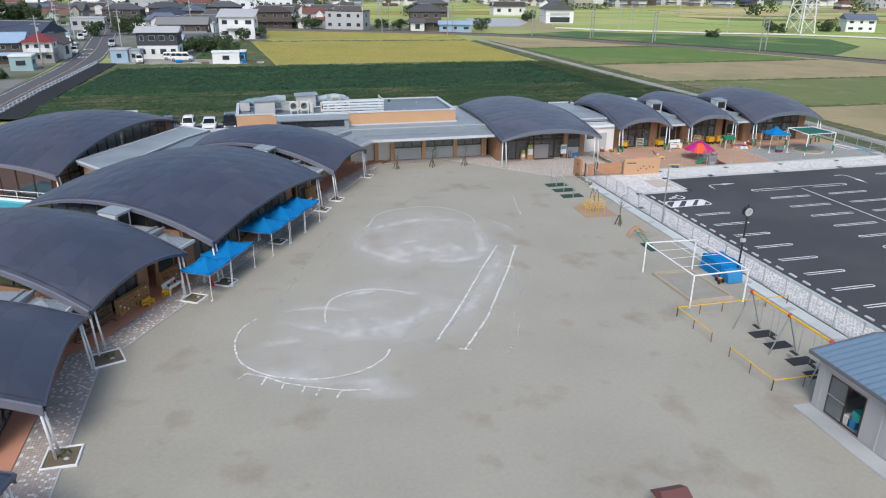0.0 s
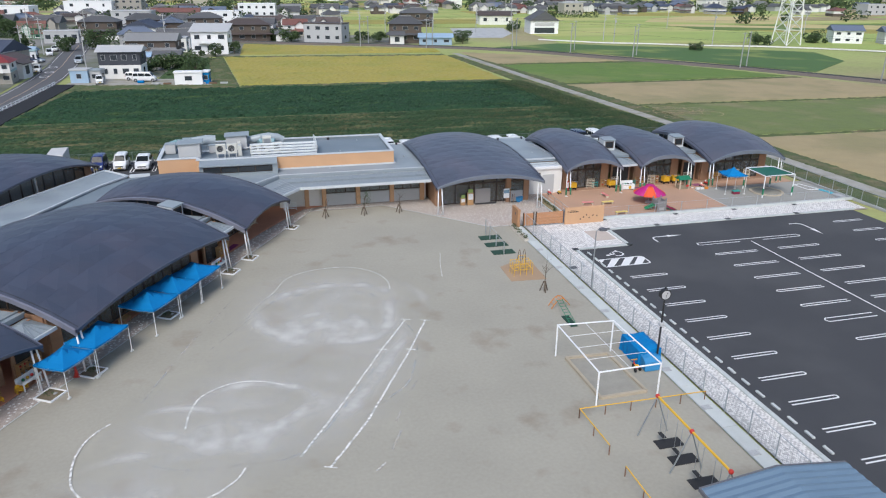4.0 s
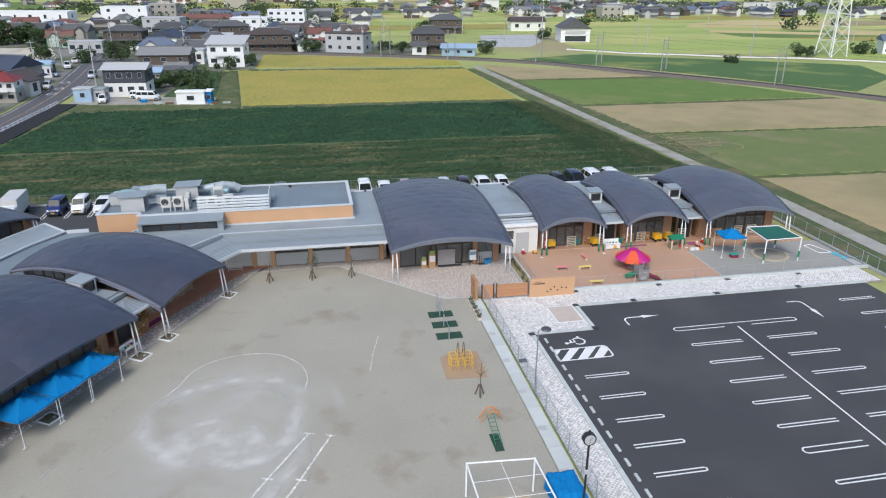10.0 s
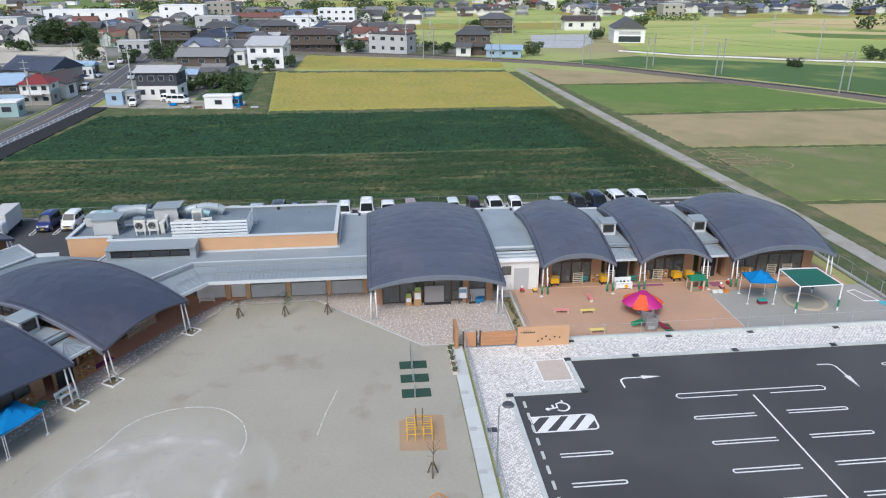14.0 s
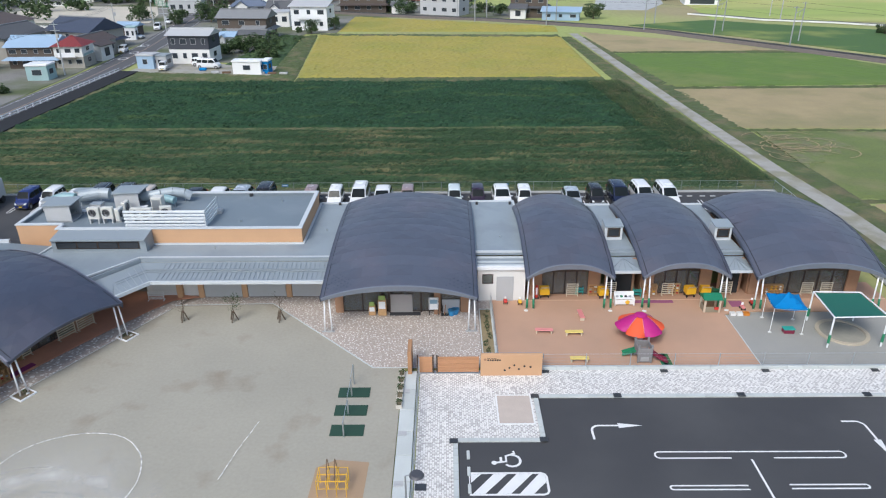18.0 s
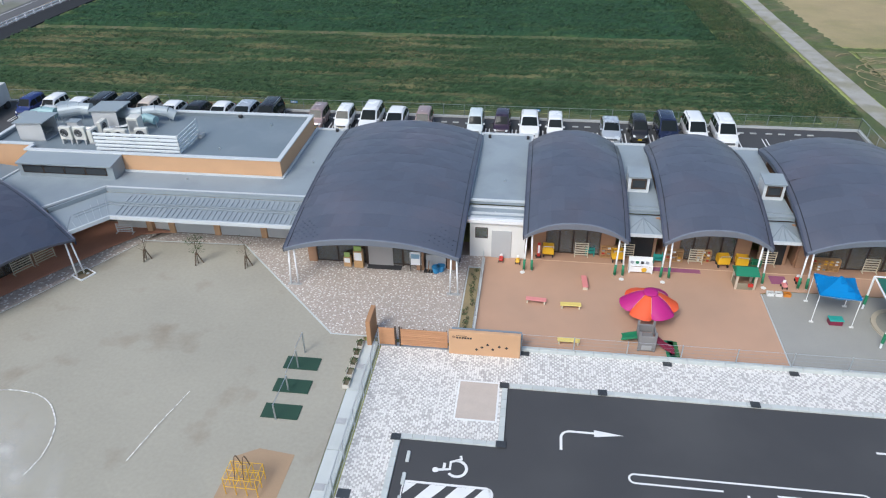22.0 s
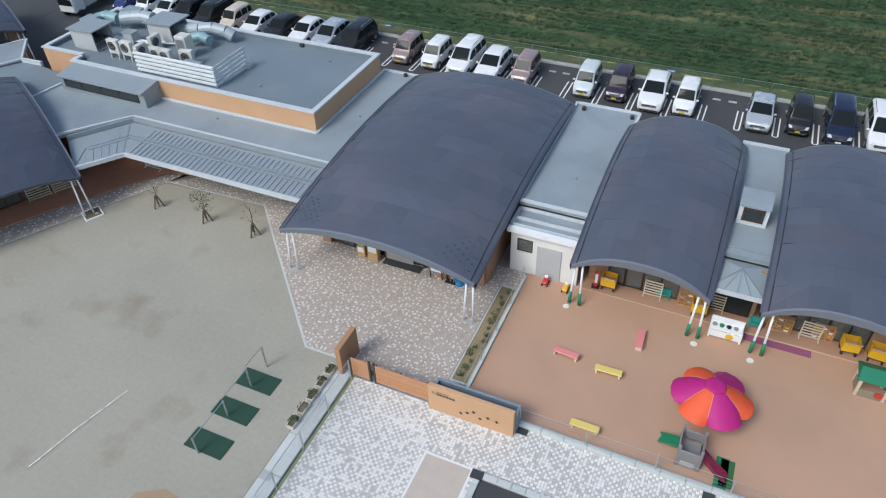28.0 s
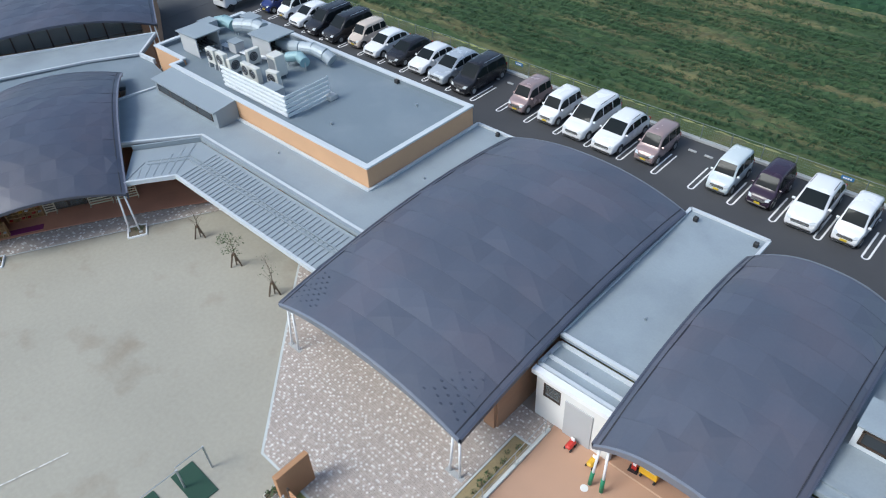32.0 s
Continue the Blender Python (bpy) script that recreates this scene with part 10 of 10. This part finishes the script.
# the wall is closed; a dark plate gives the shade of a garage
MB().box(-6.56, -4.2, 0.3, -6.5, 4.0, 2.4).ob("garage_opening", WPANE, gh, "dark panel standing in for the shade of an open garage")
MB().box(-6.58, -4.0, 3.0, -6.5, 4.0, 4.2).ob("balcony_band", GREYWALL, gh)
solid("farm_yard", MB().prism([(92, 316), (117, 318), (110, 285), (99, 265), (82, 267)], -0.11, -0.02), CONCRETE, "grey concrete yard beyond the railway", "yard", "structure")
house((217, 224), -25, 10, 8, 4.4, "gable", WHITE, MATS["slate_blue_roof"], "white house with a slate-blue roof")
house((232, 216), -25, 10, 8, 4.2, "gable", PLASTER, MATS["slate_blue_roof"], "white house with solar panels on its roof")
house((-28, 379), -6, 22, 8, 4.6, "gable", SIDING, RUST, "long orange-brown tiled workshop in the village", 1, name="workshop", cols=5)
house((80, 332), -4, 14, 10, 6.0, "hip", TIMBER, TILE, "traditional house with a dark tiled roof", skirt=True)
house((121, 342), -6, 16, 9, 4.2, "gable", PLASTER, TILE2, "long low house with a red-brown roof", 1)
house((-6.0, 350), -6, 16.5, 9, 6.0, "flat", WHITE, WHITE, "white flat-roofed block with large windows", 2, cols=4, name="apartment_block")
house((10, 365), -6, 17, 9, 8.6, "flat", WHITE, WHITE, "white three-storey flats with many windows", 3, cols=5, name="apartment_block")
# west of the road
house((-45.0, 156.4), 2, 4.0, 3.4, 2.6, "flat", TEAL, WHITE, "small pale teal shed beside the road", 1, name="shed", cols=1)
house((-52.6, 171.2), 2, 9.4, 8, 4.3, "gable", TIMBER, BLUEROOF, "low house with two tiers of pale blue roof", 2, skirt=True, cols=4)
red = house((-45.0, 170.4), 4, 5.6, 6.2, 4.4, "hip", SIDING, REDROOF, "narrow house with a dark red roof and a balcony", upper=PLASTER, balcony=True, pitch=0.5, cols=3)
MB().box(2.86, -2.6, 2.3, 2.95, 2.2, 2.75).ob("awning", TEAL, red, "teal awning over the street front")
house((-46.8, 181.0), 80, 10, 6.4, 3.5, "gable", SIDING, TILE2, "low brown house along the road", 1, porch=-1)
house((-53.6, 194.0), -21, 13, 10.5, 4.4, "gable", SIDING, NAVYTILE, "broad house with a navy roof and beige gable", 2, skirt=True, pitch=0.5, porch=1)
kiosk = house((-48.2, 207.0), 4, 2.6, 2.2, 2.9, "flat", WHITE, TEAL, "white kiosk with teal trim beside the road", 1, name="shed", cols=2)
house((-64, 180), 80, 13, 9, 5.2, "gable", SIDING, TILE, "house with a broad grey gable")
house((-66, 160), 84, 12, 9, 4.4, "hip", TIMBER, TILE, "low farmhouse with a grey tiled roof", 1)
house((-78, 200), 80, 14, 10, 5.4, "hip", PLASTER, TILE2, "large house with a brown hip roof", skirt=True)
house((-72, 140), 84, 12, 9, 5.0, "hip", TIMBER, TILE, "tiled house west of the road", skirt=True)
house((-58, 136), 84, 9, 7, 4.2, "gable", SIDING, TILE, "small house west of the road", 1)
# scattered village and far settlements
rh = random.Random(5)
WALLS = [(WHITE, "white"), (PLASTER, "white"), (TIMBER, "brown timber"), (SIDING, "beige"), (PLASTER, "white"), (GREYWALL, "grey"), (TIMBER, "dark timber")]
ROOFS = [(TILE, "grey tiled"), (TILE, "dark tiled"), (TILE, "grey tiled"), (TILE2, "brown tiled"), (MATS["slate_blue_roof"], "slate-blue"), (TILE, "dark grey tiled"), (NAVYTILE, "navy tiled"), (LIGHTTILE, "pale grey tiled"), (RUST, "rust-brown")]
taken = [(-21, 174, 9), (-5, 227, 9), (-19, 213, 9), (5, 267, 10), (31, 262, 10), (58, 256, 9), (-29, 266, 9), (-17, 232, 9), (-11, 309, 9), (-46, 289, 9), (-32, 300, 9), (-22, 288, 8), (-54, 268, 8), (-127, 434, 26), (-57, 434, 14), (-76, 430, 15), (-120, 415, 10), (-100, 408, 10), (-98, 265, 20), (-76, 262, 22), (-90, 302, 10), (-40, 240, 8), (105, 290, 18), (-6, 350, 12), (10, 365, 11), (-28, 379, 13), (-2, 336, 8), (14, 348, 8), (80, 332, 10), (121, 342, 10), (123, 287, 10), (217, 224, 9), (232, 216, 9),
         (-50, 156, 7), (-53, 171, 8), (-45, 170, 7), (-47, 181, 8), (-54, 194, 10), (-64, 180, 9), (-66, 160, 9), (-48, 207, 6), (-50, 230, 9), (-78, 200, 10), (-72, 140, 9), (-58, 136, 7)]


def free(x, y, r):
    if any(math.hypot(x - a, y - b) < r + c - 2 for a, b, c in taken):
        return False
    for (ax, ay), (bx, by) in zip(ROAD, ROAD[1:]):
        t = max(0, min(1, ((x - ax) * (bx - ax) + (y - ay) * (by - ay)) / ((bx - ax) ** 2 + (by - ay) ** 2)))
        if math.hypot(x - ax - t * (bx - ax), y - ay - t * (by - ay)) < r + 3.5:
            return False
    return True


for x0, y0, x1, y1, n in ((-48, 232, -12, 300, 14), (-12, 275, 40, 330, 8), (-60, 300, -30, 345, 10), (-45, 300, 20, 360, 18), (-150, 150, -62, 330, 46), (-190, 300, -20, 470, 48), (-20, 380, 60, 470, 9), (-330, 420, -40, 700, 40), (40, 430, 130, 500, 10),
                          (140, 425, 330, 470, 24), (140, 470, 420, 540, 26), (60, 520, 330, 640, 22), (330, 380, 520, 470, 14), (-100, 560, 100, 800, 24), (240, 620, 640, 800, 24)):
    for _ in range(n):
        for _try in range(12):
            x, y = rh.uniform(x0, x1), rh.uniform(y0, y1)
            if free(x, y, 7) and not (-135 < x < -56 and 192 < y < 292):
                break
        else:
            continue
        taken.append((x, y, 7))
        (wm, wn_), (rm_, rn) = rh.choice(WALLS), rh.choice(ROOFS)
        k = rh.random()
        if k < 0.09 and y > 330:
            house((x, y), rh.uniform(-12, 12), rh.uniform(10, 17), rh.uniform(8, 11), rh.uniform(5, 8), "flat", rh.choice((PLASTER, SIDING, GREYWALL)), GREYWALL, "distant pale flat-roofed block", 2, cols=3 if y < 520 else 0, name="apartment_block", near=False)
        else:
            house((x, y), rh.uniform(-14, 14) + (90 if rh.random() < 0.3 else 0), rh.uniform(7.5, 11.5), rh.uniform(5.5, 8), rh.uniform(3.0, 4.6) * (0.85 if y > 380 else 1), "hip" if k < 0.5 else "gable", wm, rm_, "distant " + wn_ + " house with a " + rn + " roof", 2, skirt=rh.random() < 0.6, cols=(3 if y < 280 else 2) if y < 345 else 0, near=False, upper=PLASTER if k > 0.4 and wm is TIMBER else None, pitch=rh.uniform(0.45, 0.7), porch=rh.choice((-1, 1, 1, -1, 0)) if y < 350 else 0)


# yard walls, sheds and garages between the houses
rg_ = random.Random(77)
for k in range(46):
    x, y = rg_.uniform(-120, 25), rg_.uniform(180, 335)
    if not free(x, y, 4) or (x > -8 and y < 262) or (-98 < x < -62 and 256 < y < 300):
        continue
    taken.append((x, y, 5))
    if k % 2:
        solid("garden_wall", MB().cbox(-rg_.uniform(3, 6), -0.12, -0.1, rg_.uniform(3, 6), 0.12, 1.5, 0.03), (PLASTER, CONCRETE, SIDING)[k % 3], "pale block wall round a village garden", "wall", at=pose(x, y, 0, 0, 0, rg_.choice((0, 80, -8))), group="garden walls")
    else:
        house((x, y), rg_.uniform(-10, 10), rg_.uniform(3, 6), rg_.uniform(3, 4), 2.5, rg_.choice(("flat", "gable", "shed")), rg_.choice((PLASTER, GREYWALL, TIMBER)), rg_.choice((TILE, GREYWALL, BLUEROOF)), "small shed or garage in a village yard", 1, name="shed", cols=1, near=False)


# ---- bushes, trees and woods ----
def bush(at, r, h, seed, label, dens=260, name="bush"):
    rr_ = random.Random(seed)
    b_ = thing(name, (*at, 0), label, "tree" if name == "tree" else "bush", "garden greenery")
    tk_ = MB().rod((0, 0, -0.1), (0.1, 0.05, h * 0.55), 0.05 * r + 0.05, 8, 0.06)
    for k in range(5):
        a = k * 1.3
        tk_.rod((0.05, 0.02, h * 0.3), (math.cos(a) * r * 0.6, math.sin(a) * r * 0.6, h * 0.75), 0.06, 6, 0.02)
    tk_.ob("trunk", BARK, b_)
    lf = MB()
    for k in range(12):
        c = (rr_.uniform(-0.8, 0.8) * r, rr_.uniform(-0.8, 0.8) * r, h * rr_.uniform(0.2, 0.85))
        leaf_cloud(lf, c, r * rr_.uniform(0.25, 0.6), dens // 2, 0.07 * r + 0.06, rr_, rr_.uniform(0.6, 1.1))
    lf.ob("crown", LEAF, b_)
    return b_


for k, (x, y, r, h, lb, nm) in enumerate(((-38.2, 241, 4.2, 5.5, "large round dark green garden tree", "tree"), (-13.5, 186, 3.0, 3.2, "dense dark green garden shrub", "bush"), (-17, 184, 2.6, 2.8, "dense dark green garden shrub", "bush"), (-9.5, 188, 3.2, 3.5, "rounded dark green garden tree", "tree"),
                                          (-6.5, 178, 2.8, 3.0, "weedy bush by the ditch", "bush"), (-3.5, 215, 2.0, 3.8, "narrow green hedge bush by the ditch", "bush"), (1.5, 222, 1.8, 4.0, "tall green hedge bush by a house", "bush"), (15, 264, 3.4, 3.6, "rounded dark green bush by the road", "bush"), (20, 261, 3.6, 3.6, "rounded dark green bush by the road", "bush"),
                                          (45, 262, 2.6, 3.0, "bush by the flats", "bush"), (49.5, 253, 2.6, 3.4, "bush before the farmhouse", "bush"), (77, 243, 3.0, 4.2, "bush beside the railway", "bush"), (114, 296, 3.6, 4.5, "tree beside the white house", "tree"), (144.9, 207.5, 2.0, 2.6, "low bush on the railway bank", "bush"), (179.2, 222, 3.4, 3.6, "round bush near the pylon", "bush"),
                                          (205, 224, 3.6, 3.6, "garden bush by the white house", "bush"), (-62, 246, 3.5, 4.5, "leafy green tree beside the road", "tree"), (-47, 238, 3.0, 4.0, "leafy green bush beside the road", "bush"), (-24, 205, 2.6, 3.0, "green garden bush beside a house", "bush"),
                                          (-56, 124, 3.0, 3.6, "bush west of the road", "bush"), (-46.5, 143, 2.0, 1.8, "low bush beside the road", "bush"), (70, 330, 4, 5, "leafy green tree in a farmyard", "tree"), (150, 345, 4, 5, "leafy green tree in a farmyard", "tree"))):
    bush((x, y), r, h, 100 + k, lb, name=nm)
woods = MB()
rw_ = random.Random(31)
for x0, y0, x1, y1, n, s in ((150, 440, 520, 480, 60, 0.8), (110, 480, 520, 580, 90, 1.0), (-150, 460, 60, 560, 60, 1.0), (420, 420, 640, 560, 40, 1.0), (-300, 800, 700, 1000, 150, 1.6), (-330, 300, -160, 480, 50, 1.0), (-130, 200, -90, 330, 18, 0.9), (250, 300, 420, 360, 10, 1.0), (-60, 330, 40, 420, 22, 0.9)):
    for _ in range(n):
        cx_, cy_ = rw_.uniform(x0, x1), rw_.uniform(y0, y1)
        hh = rw_.uniform(4, 8) * s
        for _k in range(3):
            leaf_cloud(woods, (cx_ + rw_.uniform(-3, 3), cy_ + rw_.uniform(-2, 2), hh * 0.5), hh * 0.55, 26, 0.9 * s, rw_, 0.9)
for k in range(14):
    leaf_cloud(woods, (168 + k * 2.4, 396 - k * 0.35, 1.8), 2.4, 60, 0.5, rw_, 0.8)
solid("distant_woods", woods, mat("woods_leaf", (0.05, 0.085, 0.03), 0.85, var=0.3, scale=0.2, fine=2, bump=0, island=0.3), "distant belts of dark green trees", "trees", "stuff")


gardens = MB()
rq_ = random.Random(64)
for k in range(260):
    x, y = rq_.uniform(-140, 40), rq_.uniform(176, 420)
    if not free(x, y, 1.5) or (x > -6 and y < 262) or (-116 < x < -56 and 238 < y < 290) or (-32 < x < 4 and y < 171):
        continue
    r_ = rq_.uniform(0.8, 2.2)
    leaf_cloud(gardens, (x, y, r_ * 0.7), r_, 46, 0.32 + 0.0006 * y, rq_, 0.9)
for k in range(40):
    x, y = rq_.uniform(-13.5, -4), rq_.uniform(174, 212)
    leaf_cloud(gardens, (x, y, 0.2), rq_.uniform(0.5, 1.1), 40, 0.2, rq_, 0.6)
solid("village_gardens", gardens, LEAF, "dark green shrubs and hedges between village houses", "shrubs", "stuff")


# ---- poles and cables ----
def utility_pole(x, y, h=10.0):
    g = thing("utility_pole", (x, y, 0), "grey concrete utility pole with crossarms", "pole", "utility poles")
    MB().rod((0, 0, -0.2), (0, 0, h), 0.17, 8, 0.10).ob("pole", CONCRETE, g)
    for z in (h - 0.5, h - 1.6):
        MB().bar((-0.9, 0, z), (0.9, 0, z), 0.1).ob("crossarm", GALV, g)
    MB().rod((0.3, 0, h - 3), (0.3, 0, h - 2.2), 0.22, 10).ob("transformer", GREYWALL, g)


UP = [(-43.5, 130), (-42.5, 160), (-46.9, 195.8), (-50.7, 228.5), (-50, 283), (-31.5, 187), (-19.5, 244), (35.9, 247.5), (46.5, 279.5), (36.9, 325), (84.7, 318), (116.5, 305), (129.5, 234), (132, 247), (162.8, 225), (-70, 290), (-30, 300), (0, 320), (60, 300), (230, 260), (190, 300), (140, 380), (96, 290)]
for x, y in UP:
    utility_pole(x, y, {116.5: 14.5, 162.8: 11.7}.get(x, 10.0))
cab = MB()
for a, b in zip(UP[:5], UP[1:5]):
    for dx in (-0.8, 0, 0.8):
        pts = [(a[0] + (b[0] - a[0]) * k / 6 + dx, a[1] + (b[1] - a[1]) * k / 6, 9.5 - 0.6 * math.sin(math.pi * k / 6)) for k in range(7)]
        for p, q in zip(pts, pts[1:]):
            cab.bar(p, q, 0.03)
solid("power_cables", cab, BLACK, "thin dark power cables between poles", "cables", "stuff")
# yard before the black and white house
solid("sports_ground", MB().prism([(-116, 271), (-109, 290), (-71.5, 286.5), (-62, 262), (-56.5, 240), (-102, 243)], -0.11, -0.03), mat("beige_ground", (0.50, 0.46, 0.38), 0.95, var=0.12, scale=0.1, fine=3, bump=0.2, depth=0.02), "bare gravel sports ground in the village", "ground", "structure")
net = thing("ball_net", (0, 0, 0), "tall green ball-stop net on posts", "net")
for k in range(7):
    x, y = -72.5 + k * 1.9, 287 - k * 1.2
    MB().rod((x, y, -0.1), (x, y, 5.2), 0.09, 6).ob("post", GREEN, net)
for k in range(11):
    MB().bar((-72.5, 287, 0.3 + k * 0.47), (-61.1, 279.8, 0.3 + k * 0.47), 0.07).ob("net_line", GREEN, net)
for k, (x, y, r, h) in enumerate(((-92, 300, 6.5, 9), (-84, 304, 5.5, 8), (-99, 305, 4.5, 7), (-77, 299, 4, 5.5))):
    bush((x, y), r, h, 300 + k, "tall dark green tree beside the sports ground", name="tree", dens=420)
solid("house_yard", sheet([(-31.5, 162.5), (2.5, 157.5), (2.0, 168), (-12, 170), (-30, 176)], -0.03), GRAVEL, "gravel yard with parked vans", "yard", "structure")
car("van", "white", (-16.0, 166.2), "white van parked before the black and white house", 80)
car("kei", "white", (-18.5, 168.8), "small white van against the house wall", 84)
car("kei", "white", (-24.6, 164.2), "small white truck near the sheds", 10)
solid("blue_sheet", MB().cbox(-17.2, 163.2, 0, -15.8, 164.2, 0.5, 0.15), BLUECLOTH, "crumpled blue plastic sheet in the yard", "sheet")
for k in range(7):
    solid("timber_board", MB().cbox(-14 + k * 2.3, 160.5 - k * 0.25, 0, -12.4 + k * 2.3, 161.2 - k * 0.25, 0.35, 0.05), DARKWOOD if k % 2 else CONCRETE, "stacked boards along the yard's edge", "boards", group="yard boards")
for k, (x, y, kind, col, tn) in enumerate(((-45.4, 225, "minivan", "white", 14), (-47.0, 238, "hatch", "white", 10), (-48.6, 250, "minivan", "white", 10), (-38.8, 186, "kei", "white", 6), (-33.6, 204, "minivan", "silver", 6), (-44.5, 208, "hatch", "silver", 70))):
    car(kind, col, (x - 3, y), "distant car parked beside the village road", tn)
ex = thing("excavator", (-56.5, 157.5, 0, 0, 0, 25), "small yellow excavator parked west of the road", "excavator")
for x in (-0.75, 0.75):
    MB().cbox(x - 0.2, -1.2, 0, x + 0.2, 1.2, 0.5, 0.12).ob("track", RUBBER, ex)
MB().cbox(-0.8, -0.9, 0.5, 0.8, 1.0, 1.2, 0.1).ob("body", YELLOW, ex)
MB().cbox(-0.75, -0.8, 1.2, 0.1, 0.3, 2.3, 0.08).ob("cab", CARGLASS, ex)
MB().tube([(0.4, -0.9, 1.0), (0.4, -2.3, 2.4), (0.4, -3.4, 1.2)], 0.14, 6).ob("boom", YELLOW, ex)
MB().cbox(0.1, -3.7, 0.7, 0.7, -3.2, 1.2, 0.08).ob("bucket", GREY_METAL, ex)


# ---- paving blocks ----
pr9 = random.Random(90)
paving([(30.5, 10), (32.66, 10), (32.66, 52.18), (37.62, 52.18), (37.62, 56.24), (66.4, 56.24), (66.4, 58.95), (30.5, 58.95)], pr9, 0.0, 0.13, PAVE_GREY, PAVE_WHITE, "grey", "mixed")
paving([(12.0, 67.9), (18.9, 67.95), (20.2, 66.65), (27.4, 59.35), (34.6, 59.35), (34.6, 66.9), (35.55, 66.95), (35.55, 68.3), (24.2, 68.3), (24.2, 69.0), (13.2, 69.0)], pr9, 0.026, 0.105, PAVE_TAN, PAVE_CREAM, "tan", "spots")
paving([(-8.8, 12), (-8.8, 32.0), (-7.8, 33.1), (11.5, 67.6), (12.1, 68.75), (11.0, 68.4), (9.57, 66.49), (7.23, 62.94), (5.45, 60.04), (-9.5, 33.2), (-10.55, 32.8), (-10.55, 12)], pr9, 0.026, 0.135, PAVE_TAN, PAVE_WHITE, "tan veranda", "spots")
solid("paving_edge", stroke([(11.4, 67.75), (18.9, 67.97), (20.2, 66.62), (27.4, 59.3), (34.3, 59.3)], 0.12, 0.03), KERB, "thin pale edging of the entrance paving", "edging", "structure")
solid("paving_edge", stroke([(-8.75, 12), (-8.75, 32.0), (-7.75, 33.1), (11.3, 67.2)], 0.08, 0.03), KERB, "thin pale edging of the wing paving", "edging", "structure")
